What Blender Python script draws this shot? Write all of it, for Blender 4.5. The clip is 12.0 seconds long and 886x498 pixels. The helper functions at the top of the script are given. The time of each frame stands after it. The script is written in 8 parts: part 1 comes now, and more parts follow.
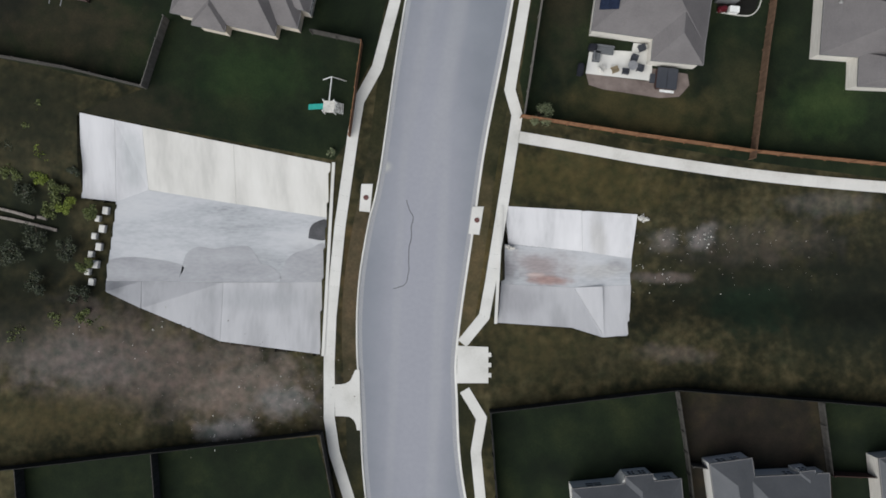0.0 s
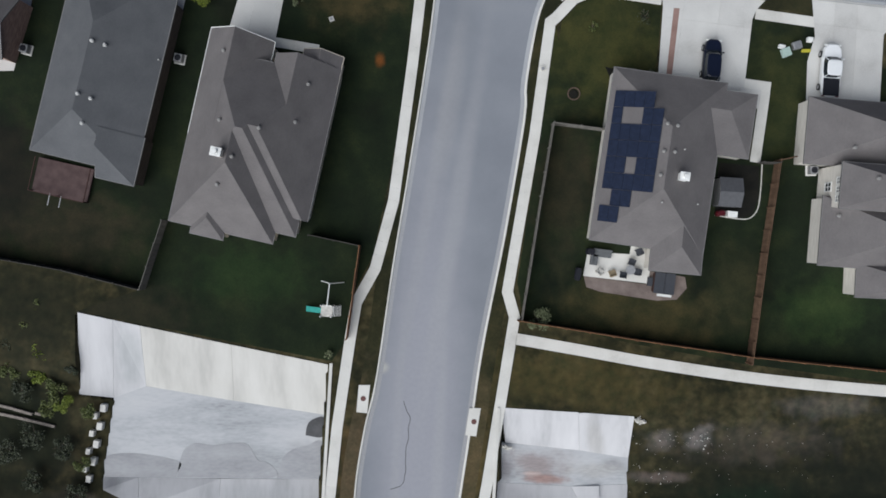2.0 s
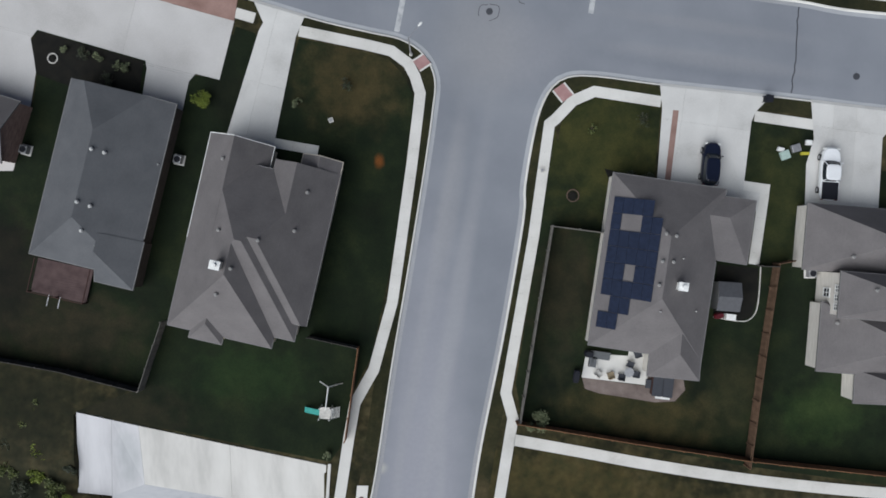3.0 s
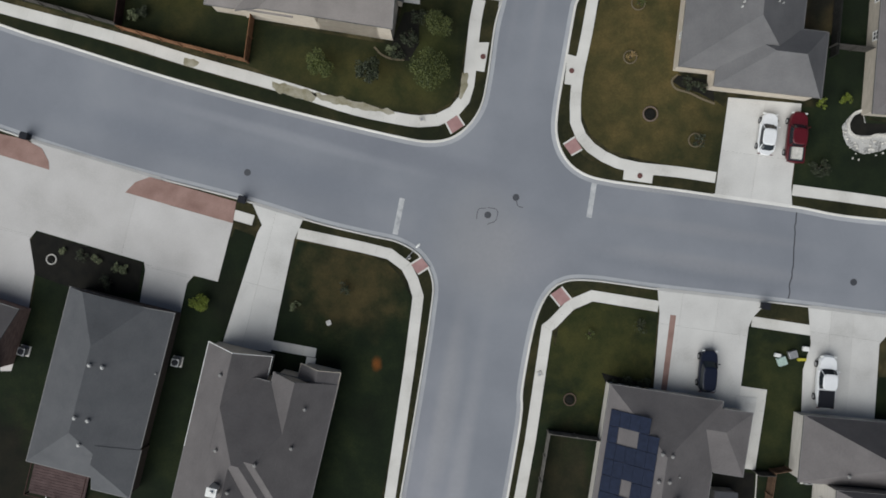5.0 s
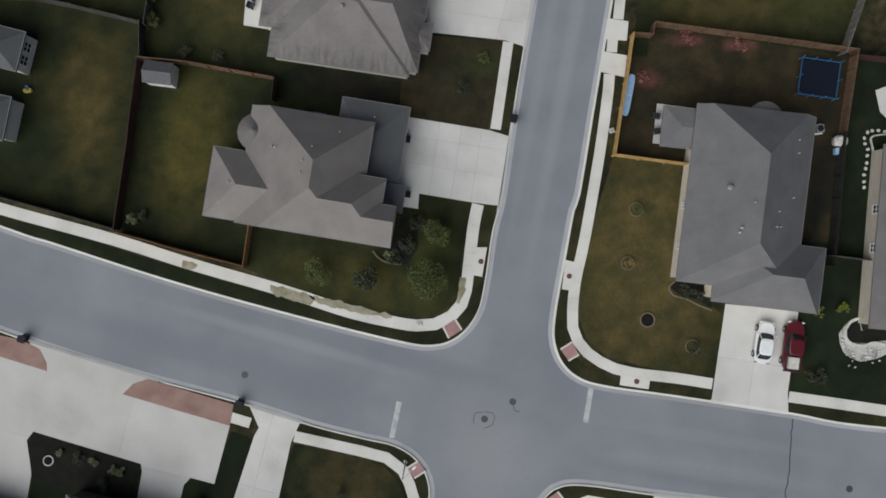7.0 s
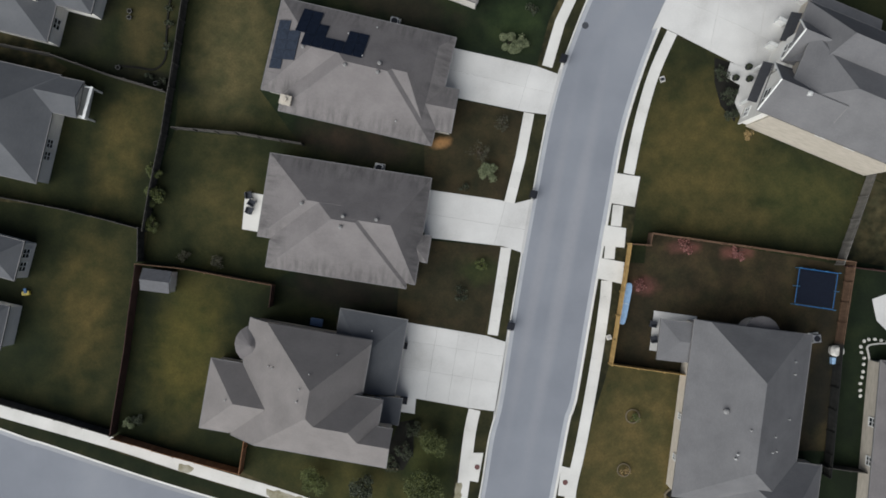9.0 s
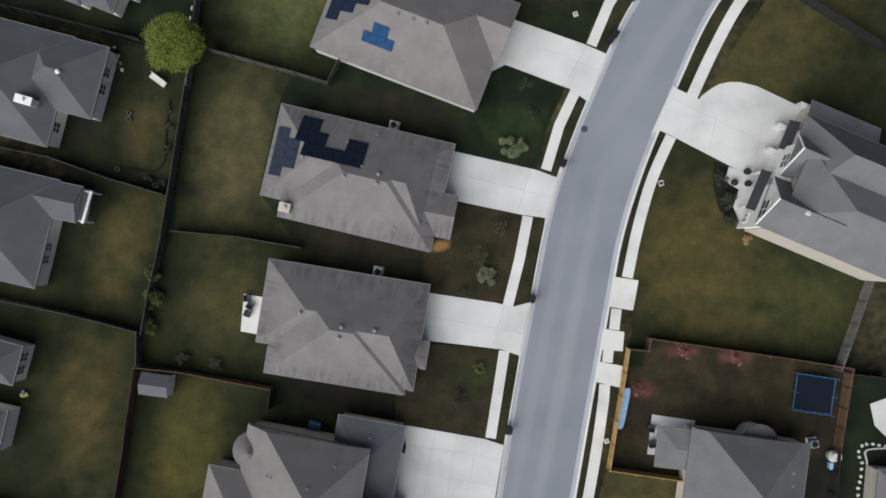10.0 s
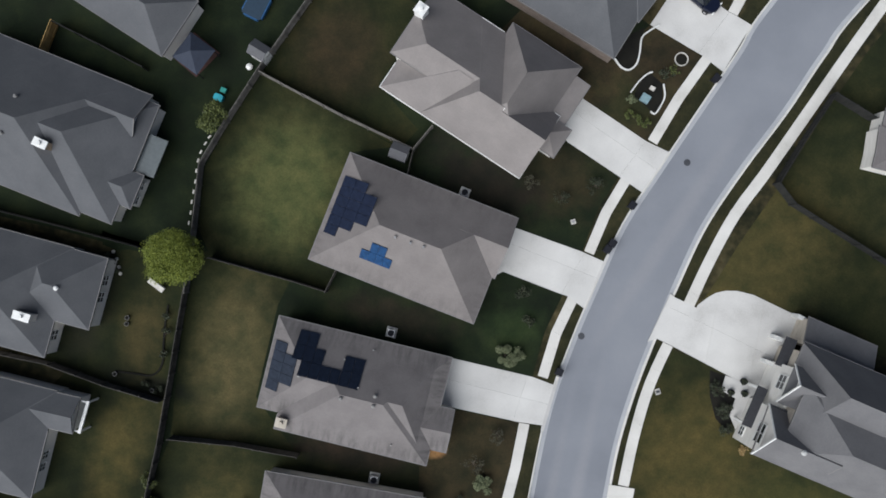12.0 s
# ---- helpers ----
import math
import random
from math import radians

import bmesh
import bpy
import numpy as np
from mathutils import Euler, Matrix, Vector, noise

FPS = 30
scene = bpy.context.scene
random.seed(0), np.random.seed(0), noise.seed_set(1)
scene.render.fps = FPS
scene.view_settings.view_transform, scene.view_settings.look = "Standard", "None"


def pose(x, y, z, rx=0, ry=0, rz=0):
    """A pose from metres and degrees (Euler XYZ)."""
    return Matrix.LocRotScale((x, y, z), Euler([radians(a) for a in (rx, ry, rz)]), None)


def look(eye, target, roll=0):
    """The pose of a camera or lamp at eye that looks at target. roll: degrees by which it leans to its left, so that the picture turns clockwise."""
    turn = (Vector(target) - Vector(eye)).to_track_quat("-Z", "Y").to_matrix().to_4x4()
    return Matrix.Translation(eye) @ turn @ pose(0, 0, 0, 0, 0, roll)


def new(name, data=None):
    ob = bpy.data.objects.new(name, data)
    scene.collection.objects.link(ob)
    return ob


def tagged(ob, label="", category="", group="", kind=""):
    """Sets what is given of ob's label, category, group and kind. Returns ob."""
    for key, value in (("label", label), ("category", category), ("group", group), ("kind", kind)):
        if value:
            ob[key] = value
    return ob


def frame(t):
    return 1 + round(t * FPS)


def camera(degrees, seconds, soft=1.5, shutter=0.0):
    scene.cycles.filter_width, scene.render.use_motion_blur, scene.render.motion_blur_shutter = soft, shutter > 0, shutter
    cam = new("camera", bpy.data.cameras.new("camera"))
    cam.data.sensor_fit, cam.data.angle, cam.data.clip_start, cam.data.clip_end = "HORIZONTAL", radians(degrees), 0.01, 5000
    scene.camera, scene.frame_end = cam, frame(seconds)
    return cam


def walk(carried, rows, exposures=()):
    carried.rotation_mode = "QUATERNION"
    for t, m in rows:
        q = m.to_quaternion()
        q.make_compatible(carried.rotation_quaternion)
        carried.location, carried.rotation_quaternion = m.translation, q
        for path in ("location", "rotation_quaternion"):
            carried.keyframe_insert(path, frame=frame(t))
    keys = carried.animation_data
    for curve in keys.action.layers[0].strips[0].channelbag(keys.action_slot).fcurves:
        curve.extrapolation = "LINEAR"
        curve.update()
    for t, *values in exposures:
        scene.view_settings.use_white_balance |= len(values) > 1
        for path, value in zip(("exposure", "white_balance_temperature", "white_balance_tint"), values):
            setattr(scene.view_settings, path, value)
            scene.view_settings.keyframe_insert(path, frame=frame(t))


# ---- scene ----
from mathutils import geometry
from math import cos, sin, pi, hypot, atan2
cam = camera(61.9, 12.0, 1.7)
# seconds, place in metres, turn in degrees: a level flight, looking straight down
ROWS = [
    (0.0, -0.263, 0.280, 77.646, -0.111, -0.034, -0.517),
    (0.5, -0.134, 5.630, 77.656, -0.166, -0.024, -0.455),
    (1.0, -0.016, 10.973, 77.664, -0.210, -0.016, -0.387),
    (1.5, 0.092, 16.310, 77.670, -0.244, -0.010, -0.314),
    (2.0, 0.190, 21.641, 77.676, -0.268, -0.005, -0.236),
    (2.5, 0.277, 26.966, 77.681, -0.283, -0.001, -0.153),
    (3.0, 0.355, 32.287, 77.686, -0.289, 0.002, -0.066),
    (5.0, 0.574, 53.535, 77.719, -0.230, 0.004, 0.320),
    (5.5, 0.607, 58.841, 77.732, -0.196, 0.003, 0.424),
    (6.0, 0.631, 64.145, 77.749, -0.155, 0.002, 0.531),
    (6.5, 0.647, 69.449, 77.769, -0.107, 0.001, 0.640),
    (7.0, 0.655, 74.753, 77.793, -0.053, 0.000, 0.752),
    (9.0, 0.599, 95.976, 77.942, 0.217, -0.000, 1.210),
    (9.5, 0.563, 101.287, 77.994, 0.297, 0.001, 1.326),
    (10.0, 0.518, 106.601, 78.054, 0.380, 0.004, 1.443),
    (10.5, 0.464, 111.919, 78.122, 0.468, 0.007, 1.559),
    (11.0, 0.400, 117.241, 78.197, 0.559, 0.012, 1.674),
    (11.5, 0.326, 122.568, 78.282, 0.653, 0.018, 1.789),
    (12.0, 0.242, 127.901, 78.375, 0.750, 0.026, 1.903),
]
walk(cam, [(t, pose(x, y, z, rx, ry, rz)) for t, x, y, z, rx, ry, rz in ROWS], [(0.0, -0.14, 6430, 11), (3.0, -0.2, 6220, 11), (5.5, -0.37, 6530, 10), (7.0, -0.41, 6530, 10), (9.5, -0.03, 6400, 11), (12.0, 0.0, 6300, 12)])

# ---------------------------------------------------------------- light
SUN_EL, SUN_AZ = 45.0, 219.0  # degrees above the horizon, clockwise from north
world = bpy.data.worlds.new("sky")
scene.world = world
world.use_nodes = True
sky = world.node_tree.nodes.new("ShaderNodeTexSky")
sky.sky_type = "NISHITA"
sky.sun_disc = False
sky.sun_elevation = radians(SUN_EL)
sky.sun_rotation = radians(SUN_AZ)
sky.air_density, sky.dust_density = 0.9, 4.0
background = world.node_tree.nodes["Background"]
world.node_tree.links.new(sky.outputs[0], background.inputs[0])
background.inputs[1].default_value = 0.052
sun = new("sun", bpy.data.lights.new("sun", "SUN"))
sun.data.energy, sun.data.angle, sun.data.color = 4.2, radians(76), (0.94, 0.98, 0.98)
az, el = radians(SUN_AZ), radians(SUN_EL)
sun.matrix_world = look((60 * sin(az), 60 * cos(az), 80), (60 * sin(az) - sin(az) * cos(el), 60 * cos(az) - cos(az) * cos(el), 80 - sin(el)))


# ---------------------------------------------------------------- materials
def material(name, stops, scale=1.0, rough=0.9, fine=30.0, bump=0.3, metal=0.0, detail=6.0, spec=0.3, stretch=(1, 1, 1), vary=0.0, patches=(), grain=0.35, ragged=1.3, blotch=0.0, mottle=0.42):
    """Two scales of noise over a ramp of colours, fine grain as relief. vary: how far pieces differ in brightness.
    patches: soft-edged areas of another colour (x, y, half length, half width, colour, strength, turn)."""
    m = bpy.data.materials.new(name)
    m.use_nodes = True
    n, l = m.node_tree.nodes, m.node_tree.links
    p = n["Principled BSDF"]
    p.inputs["Roughness"].default_value, p.inputs["Metallic"].default_value = rough, metal
    p.inputs["Specular IOR Level"].default_value = spec
    co = n.new("ShaderNodeNewGeometry")
    mp = n.new("ShaderNodeMapping")
    mp.inputs["Scale"].default_value = stretch
    l.new(co.outputs["Position"], mp.inputs[0])
    a, b = n.new("ShaderNodeTexNoise"), n.new("ShaderNodeTexNoise")
    for node, s, d in ((a, scale, detail), (b, fine, 4.0)):
        node.inputs["Scale"].default_value, node.inputs["Detail"].default_value = s, d
        l.new(mp.outputs[0], node.inputs["Vector"])
    mix = n.new("ShaderNodeMath")
    mix.operation = "MULTIPLY_ADD"
    l.new(b.outputs[0], mix.inputs[0])
    mix.inputs[1].default_value = grain
    l.new(a.outputs[0], mix.inputs[2])
    r = n.new("ShaderNodeValToRGB")
    l.new(mix.outputs[0], r.inputs[0])
    e = r.color_ramp.elements
    while len(e) < len(stops):
        e.new(0.5)
    for el_, (at, c) in zip(e, stops):
        el_.position, el_.color = at, (*c, 1)
    out = r.outputs[0]
    for x, y, rx, ry, colour, strength, turn in patches:
        pm = n.new("ShaderNodeMapping")
        pm.vector_type = "TEXTURE"
        pm.inputs["Location"].default_value = (x, y, 0)
        pm.inputs["Rotation"].default_value = (0, 0, radians(turn))
        pm.inputs["Scale"].default_value = (rx, ry, 50)
        l.new(co.outputs["Position"], pm.inputs[0])
        ln = n.new("ShaderNodeVectorMath")
        ln.operation = "LENGTH"
        l.new(pm.outputs[0], ln.inputs[0])
        wob = n.new("ShaderNodeTexNoise")
        wob.inputs["Scale"].default_value, wob.inputs["Detail"].default_value = 0.55, 9.0
        l.new(co.outputs["Position"], wob.inputs["Vector"])
        add = n.new("ShaderNodeMath")
        add.operation = "MULTIPLY_ADD"
        l.new(wob.outputs[0], add.inputs[0])
        add.inputs[1].default_value = ragged
        l.new(ln.outputs["Value"], add.inputs[2])
        mr = n.new("ShaderNodeMapRange")
        mr.interpolation_type = "SMOOTHSTEP"
        mr.inputs["From Min"].default_value, mr.inputs["From Max"].default_value = 1.1 + ragged / 2, 0.25 + ragged / 2
        mr.inputs["To Max"].default_value = strength
        l.new(add.outputs[0], mr.inputs["Value"])
        tint = n.new("ShaderNodeMixRGB")
        tint.blend_type = "MULTIPLY"
        tint.inputs[0].default_value = min(0.55, grain * 1.4)
        tint.inputs[1].default_value = (*colour, 1)
        gr = n.new("ShaderNodeMapRange")
        gr.inputs["To Min"].default_value, gr.inputs["To Max"].default_value = 0.3, 1.7
        l.new(b.outputs[0], gr.inputs["Value"])
        l.new(gr.outputs[0], tint.inputs[2])
        mx = n.new("ShaderNodeMixRGB")
        l.new(mr.outputs[0], mx.inputs[0])
        l.new(out, mx.inputs[1])
        l.new(tint.outputs[0], mx.inputs[2])
        out = mx.outputs[0]
    if blotch:
        cloud, tone, mul = n.new("ShaderNodeTexNoise"), n.new("ShaderNodeValToRGB"), n.new("ShaderNodeMixRGB")
        cloud.inputs["Scale"].default_value, cloud.inputs["Detail"].default_value, cloud.inputs["Roughness"].default_value = mottle, 7.0, 0.62
        l.new(co.outputs["Position"], cloud.inputs["Vector"])
        l.new(cloud.outputs[0], tone.inputs[0])
        tone.color_ramp.elements[0].position, tone.color_ramp.elements[1].position = 0.32, 0.68
        tone.color_ramp.elements[0].color, tone.color_ramp.elements[1].color = (1 - 1.1 * blotch, 1 - 0.75 * blotch, 1 - 0.8 * blotch, 1), (1 + 1.1 * blotch, 1 + 0.8 * blotch, 1 + 0.9 * blotch, 1)
        mul.blend_type = "MULTIPLY"
        mul.inputs[0].default_value = 1.0
        l.new(out, mul.inputs[1])
        l.new(tone.outputs[0], mul.inputs[2])
        out = mul.outputs[0]
    if vary:
        info, mul = n.new("ShaderNodeObjectInfo"), n.new("ShaderNodeMapRange")
        mul.inputs["To Min"].default_value, mul.inputs["To Max"].default_value = 1 - vary, 1 + vary
        l.new(info.outputs["Random"], mul.inputs["Value"])
        hs = n.new("ShaderNodeHueSaturation")
        l.new(mul.outputs[0], hs.inputs["Value"])
        l.new(out, hs.inputs["Color"])
        out = hs.outputs[0]
    l.new(out, p.inputs["Base Color"])
    bp = n.new("ShaderNodeBump")
    bp.inputs["Strength"].default_value, bp.inputs["Distance"].default_value = bump, 0.02
    l.new(b.outputs[0], bp.inputs["Height"])
    l.new(bp.outputs[0], p.inputs["Normal"])
    return m


def plain(name, c, rough=0.5, metal=0.0, spec=0.5, vary=0.12):
    lo, hi = [v * (1 - vary) for v in c], [min(1, v * (1 + vary)) for v in c]
    return material(name, [(0.45, lo), (0.85, hi)], 3.0, rough, 40.0, 0.1, metal, spec=spec)


def shingle(name, dark, light, streak=0.0, edge=2.2):
    """Asphalt shingles in courses along the slope, blotched, with dark run-off streaks towards the eaves."""
    m = bpy.data.materials.new(name)
    m.use_nodes = True
    n, l = m.node_tree.nodes, m.node_tree.links
    p = n["Principled BSDF"]
    p.inputs["Roughness"].default_value, p.inputs["Specular IOR Level"].default_value = 0.9, 0.25
    uv = n.new("ShaderNodeUVMap")
    uv.uv_map = "slope"
    br = n.new("ShaderNodeTexBrick")
    br.inputs["Scale"].default_value = 1.0
    br.inputs["Brick Width"].default_value, br.inputs["Row Height"].default_value, br.inputs["Mortar Size"].default_value = 0.33, 0.15, 0.008
    br.inputs["Color1"].default_value, br.inputs["Color2"].default_value, br.inputs["Mortar"].default_value = (0.35, 0.35, 0.35, 1), (0.65, 0.65, 0.65, 1), (0.2, 0.2, 0.2, 1)
    l.new(uv.outputs[0], br.inputs["Vector"])
    co = n.new("ShaderNodeNewGeometry")
    big, fine = n.new("ShaderNodeTexNoise"), n.new("ShaderNodeTexNoise")
    big.inputs["Scale"].default_value, big.inputs["Detail"].default_value = 0.45, 6
    fine.inputs["Scale"].default_value, fine.inputs["Detail"].default_value = 7.0, 5
    for node in (big, fine):
        l.new(co.outputs["Position"], node.inputs["Vector"])
    def mad(x, k, y):
        t = n.new("ShaderNodeMath")
        t.operation = "MULTIPLY_ADD"
        l.new(x, t.inputs[0])
        t.inputs[1].default_value = k
        if isinstance(y, float):
            t.inputs[2].default_value = y
        else:
            l.new(y, t.inputs[2])
        return t.outputs[0]
    tone = mad(br.outputs["Color"], 0.20, mad(fine.outputs[0], 0.28, mad(big.outputs[0], 0.6, -0.04)))
    r = n.new("ShaderNodeValToRGB")
    r.color_ramp.elements[0].color, r.color_ramp.elements[1].color = (*dark, 1), (*light, 1)
    r.color_ramp.elements[0].position, r.color_ramp.elements[1].position = 0.15, 0.85
    l.new(tone, r.inputs[0])
    out = r.outputs[0]
    if streak:
        mp = n.new("ShaderNodeMapping")
        mp.inputs["Scale"].default_value = (1.5, 0.30, 1)
        l.new(uv.outputs[0], mp.inputs[0])
        st = n.new("ShaderNodeTexNoise")
        st.inputs["Scale"].default_value, st.inputs["Detail"].default_value, st.inputs["Roughness"].default_value = 1.0, 6, 0.62
        l.new(mp.outputs[0], st.inputs["Vector"])
        sep = n.new("ShaderNodeSeparateXYZ")
        l.new(uv.outputs[0], sep.inputs[0])
        low = n.new("ShaderNodeMapRange")
        low.interpolation_type = "SMOOTHSTEP"
        low.inputs["From Min"].default_value, low.inputs["From Max"].default_value = edge, 0.3
        l.new(sep.outputs[1], low.inputs["Value"])
        cut = n.new("ShaderNodeMapRange")
        cut.inputs["From Min"].default_value, cut.inputs["From Max"].default_value = 0.44, 0.68
        l.new(st.outputs[0], cut.inputs["Value"])
        both = n.new("ShaderNodeMath")
        both.operation = "MULTIPLY"
        l.new(low.outputs[0], both.inputs[0])
        l.new(cut.outputs[0], both.inputs[1])
        k = mad(both.outputs[0], streak, 0.0)
        mx = n.new("ShaderNodeMixRGB")
        mx.inputs[2].default_value = (0.04, 0.04, 0.038, 1)
        l.new(k, mx.inputs[0])
        l.new(out, mx.inputs[1])
        out = mx.outputs[0]
    l.new(out, p.inputs["Base Color"])
    bp = n.new("ShaderNodeBump")
    bp.inputs["Strength"].default_value, bp.inputs["Distance"].default_value = 0.4, 0.02
    l.new(br.outputs["Fac"], bp.inputs["Height"])
    l.new(bp.outputs[0], p.inputs["Normal"])
    return m


SOIL, PALE = (0.100, 0.080, 0.068), (0.155, 0.145, 0.138)
GRASS = material("winter_grass", [(0.50, (0.0042, 0.0058, 0.0024)), (0.68, (0.0132, 0.0135, 0.0052)), (0.82, (0.031, 0.027, 0.011)), (0.99, (0.058, 0.050, 0.023))], 0.16, 1.0, 1.2, 0.5, detail=12.0, grain=0.6, blotch=0.34, mottle=0.7, patches=[
    (*(33.96, -4.87), 14, 5, (0.007, 0.009, 0.004), 0.75, 0), (*(-43.20, 1.17), 8, 8, (0.008, 0.009, 0.005), 0.75, 0), (*(12.51, -11.81), 10, 2.5, (0.016, 0.016, 0.007), 0.6, 0),
    (*(-33.23, -11.39), 24, 6.5, SOIL, 0.75, -10), (*(-39.76, -11.33), 10, 3.5, PALE, 0.25, -6), (*(40.48, -7.31), 13, 7, (0.006, 0.010, 0.004), 0.85, 0), (*(31.61, -1.88), 15, 6, (0.009, 0.011, 0.005), 0.7, 0), (*(12.67, 6.60), 14, 3, (0.026, 0.024, 0.009), 0.5, -6), (*(32.76, -6.35), 7, 3.5, (0.005, 0.014, 0.006), 0.8, 0), (*(45.0, -4.0), 9, 10, (0.006, 0.008, 0.004), 0.8, 0), (*(-45.05, -6.53), 5, 5, (0.012, 0.014, 0.006), 0.8, 0), (*(-44.96, 2.97), 7, 9, (0.006, 0.009, 0.003), 0.8, 0), (*(-20.79, -14.48), 8, 4.5, (0.13, 0.105, 0.085), 0.8, 12), (*(-23.20, -18.62), 3.5, 1.6, PALE, 0.9, 8),
    (*(-17.23, -15.70), 3.5, 2.2, PALE, 0.7, 0), (*(-42.79, -17.25), 14, 3, (0.05, 0.04, 0.016), 0.7, 4), (*(13.27, 7.79), 16, 4, (0.052, 0.043, 0.014), 0.75, -7), (*(9.55, -10.00), 7, 5, (0.045, 0.038, 0.014), 0.6, 0),
    (*(27.17, 0.83), 2.2, 1.5, PALE, 0.7, 40), (*(23.31, 0.87), 1.8, 1.6, PALE, 0.4, 0), (*(40.57, 4.57), 7, 1.6, PALE, 0.25, 0), (*(32.81, 0.48), 12, 3, SOIL, 0.25, 0), (*(23.80, -11.02), 5, 1.2, SOIL, 0.45, -4),
    (*(22.68, -3.11), 4.5, 0.8, SOIL, 0.9, 0), (*(-10.02, -6.85), 1.2, 12, (0.085, 0.055, 0.022), 0.7, 0), (*(3.08, -3.41), 1.6, 9, (0.085, 0.062, 0.022), 0.7, -10), (*(-43.09, 11.85), 9, 5, (0.020, 0.020, 0.010), 0.7, 0), (*(-44.23, 16.02), 10, 5, (0.013, 0.014, 0.006), 0.85, 0)])
LAWN_DARK = material("green_lawn", [(0.42, (0.0034, 0.0062, 0.0021)), (0.68, (0.0070, 0.0132, 0.0043)), (0.92, (0.0165, 0.0225, 0.0072))], 0.2, 1.0, 5.0, 0.5, blotch=0.38, patches=[
    # strips at y 91 and 107: brown ground, darkened in colour for the houses' shade
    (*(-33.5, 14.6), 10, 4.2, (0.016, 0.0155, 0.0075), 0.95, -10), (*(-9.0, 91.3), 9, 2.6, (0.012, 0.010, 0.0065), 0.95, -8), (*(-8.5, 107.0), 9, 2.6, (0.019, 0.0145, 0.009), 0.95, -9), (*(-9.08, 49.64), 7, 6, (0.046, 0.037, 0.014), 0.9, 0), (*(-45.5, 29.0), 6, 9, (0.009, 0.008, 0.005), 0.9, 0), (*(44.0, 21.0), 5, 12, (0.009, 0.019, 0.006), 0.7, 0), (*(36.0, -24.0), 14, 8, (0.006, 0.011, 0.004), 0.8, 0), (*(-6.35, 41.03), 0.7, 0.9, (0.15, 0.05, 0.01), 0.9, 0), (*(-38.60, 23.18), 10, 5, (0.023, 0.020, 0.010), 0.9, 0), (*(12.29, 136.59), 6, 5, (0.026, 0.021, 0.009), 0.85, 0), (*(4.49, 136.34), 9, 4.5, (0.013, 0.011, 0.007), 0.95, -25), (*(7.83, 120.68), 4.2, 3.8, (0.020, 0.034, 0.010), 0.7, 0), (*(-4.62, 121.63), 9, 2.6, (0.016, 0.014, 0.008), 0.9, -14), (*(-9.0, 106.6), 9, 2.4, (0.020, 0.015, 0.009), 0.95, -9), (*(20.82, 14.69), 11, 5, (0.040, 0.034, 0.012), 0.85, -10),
    (*(13.70, 26.01), 1.6, 12, (0.018, 0.022, 0.009), 0.6, -8), (*(17.0, 43.0), 9, 9, (0.034, 0.036, 0.009), 0.95, 0), (*(35.5, 37.5), 4.5, 9, (0.024, 0.029, 0.008), 0.9, 0), (*(12.9, 27.5), 4, 9, (0.019, 0.017, 0.008), 0.85, -8), (*(-21.8, 48.0), 3, 4, (0.007, 0.010, 0.004), 0.9, 0), (*(30.93, 17.05), 4, 6, (0.026, 0.026, 0.010), 0.7, 0), (*(39.85, 14.64), 6, 4, (0.022, 0.040, 0.010), 0.7, 0), (*(-19.88, 18.77), 8, 4, (0.012, 0.026, 0.007), 0.8, 0)])
LAWN_DRY = material("dormant_lawn", [(0.42, (0.007, 0.010, 0.003)), (0.65, (0.014, 0.018, 0.005)), (0.9, (0.028, 0.028, 0.009))], 0.16, 1.0, 5.0, 0.5, ragged=0.55, blotch=0.38, patches=[
    # the first two strips repeat that brown ground with painted-in house shade
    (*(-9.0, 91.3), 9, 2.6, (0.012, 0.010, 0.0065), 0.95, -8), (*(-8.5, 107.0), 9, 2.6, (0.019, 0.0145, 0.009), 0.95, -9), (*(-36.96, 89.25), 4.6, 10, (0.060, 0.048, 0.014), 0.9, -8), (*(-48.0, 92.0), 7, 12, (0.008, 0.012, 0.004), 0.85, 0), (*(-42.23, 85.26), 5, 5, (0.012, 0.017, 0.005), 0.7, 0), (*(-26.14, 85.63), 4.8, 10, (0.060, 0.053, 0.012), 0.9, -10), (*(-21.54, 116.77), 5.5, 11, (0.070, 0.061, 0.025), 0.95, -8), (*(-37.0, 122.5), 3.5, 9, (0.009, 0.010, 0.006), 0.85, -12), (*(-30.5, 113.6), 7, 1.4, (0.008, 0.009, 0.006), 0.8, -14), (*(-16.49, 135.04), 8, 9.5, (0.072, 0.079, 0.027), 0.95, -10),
    (*(-33.52, 106.04), 3.6, 8, (0.060, 0.050, 0.015), 0.9, -14), (*(-31.15, 118.94), 3.2, 6, (0.046, 0.039, 0.014), 0.85, -10), (*(-22.64, 100.91), 5, 7, (0.056, 0.049, 0.016), 0.8, 0), (*(21.84, 73.5), 12, 18, (0.070, 0.056, 0.019), 1.0, -8), (*(-11.59, 149.67), 7, 7, (0.030, 0.022, 0.010), 0.85, 0),
    (*(27.12, 106.91), 9, 11, (0.062, 0.051, 0.015), 0.95, 10), (*(38.48, 102.63), 9, 5, (0.043, 0.043, 0.012), 0.85, -10), (*(29.59, 100.04), 8, 3, (0.054, 0.045, 0.014), 0.85, -8), (*(33.5, 129.5), 14, 9, (0.054, 0.047, 0.015), 0.95, 40),
    (*(-7.87, 71.06), 12, 3.4, (0.042, 0.040, 0.011), 0.9, -15), (*(-0.75, 72.94), 3, 5, (0.034, 0.040, 0.010), 0.8, 0)])
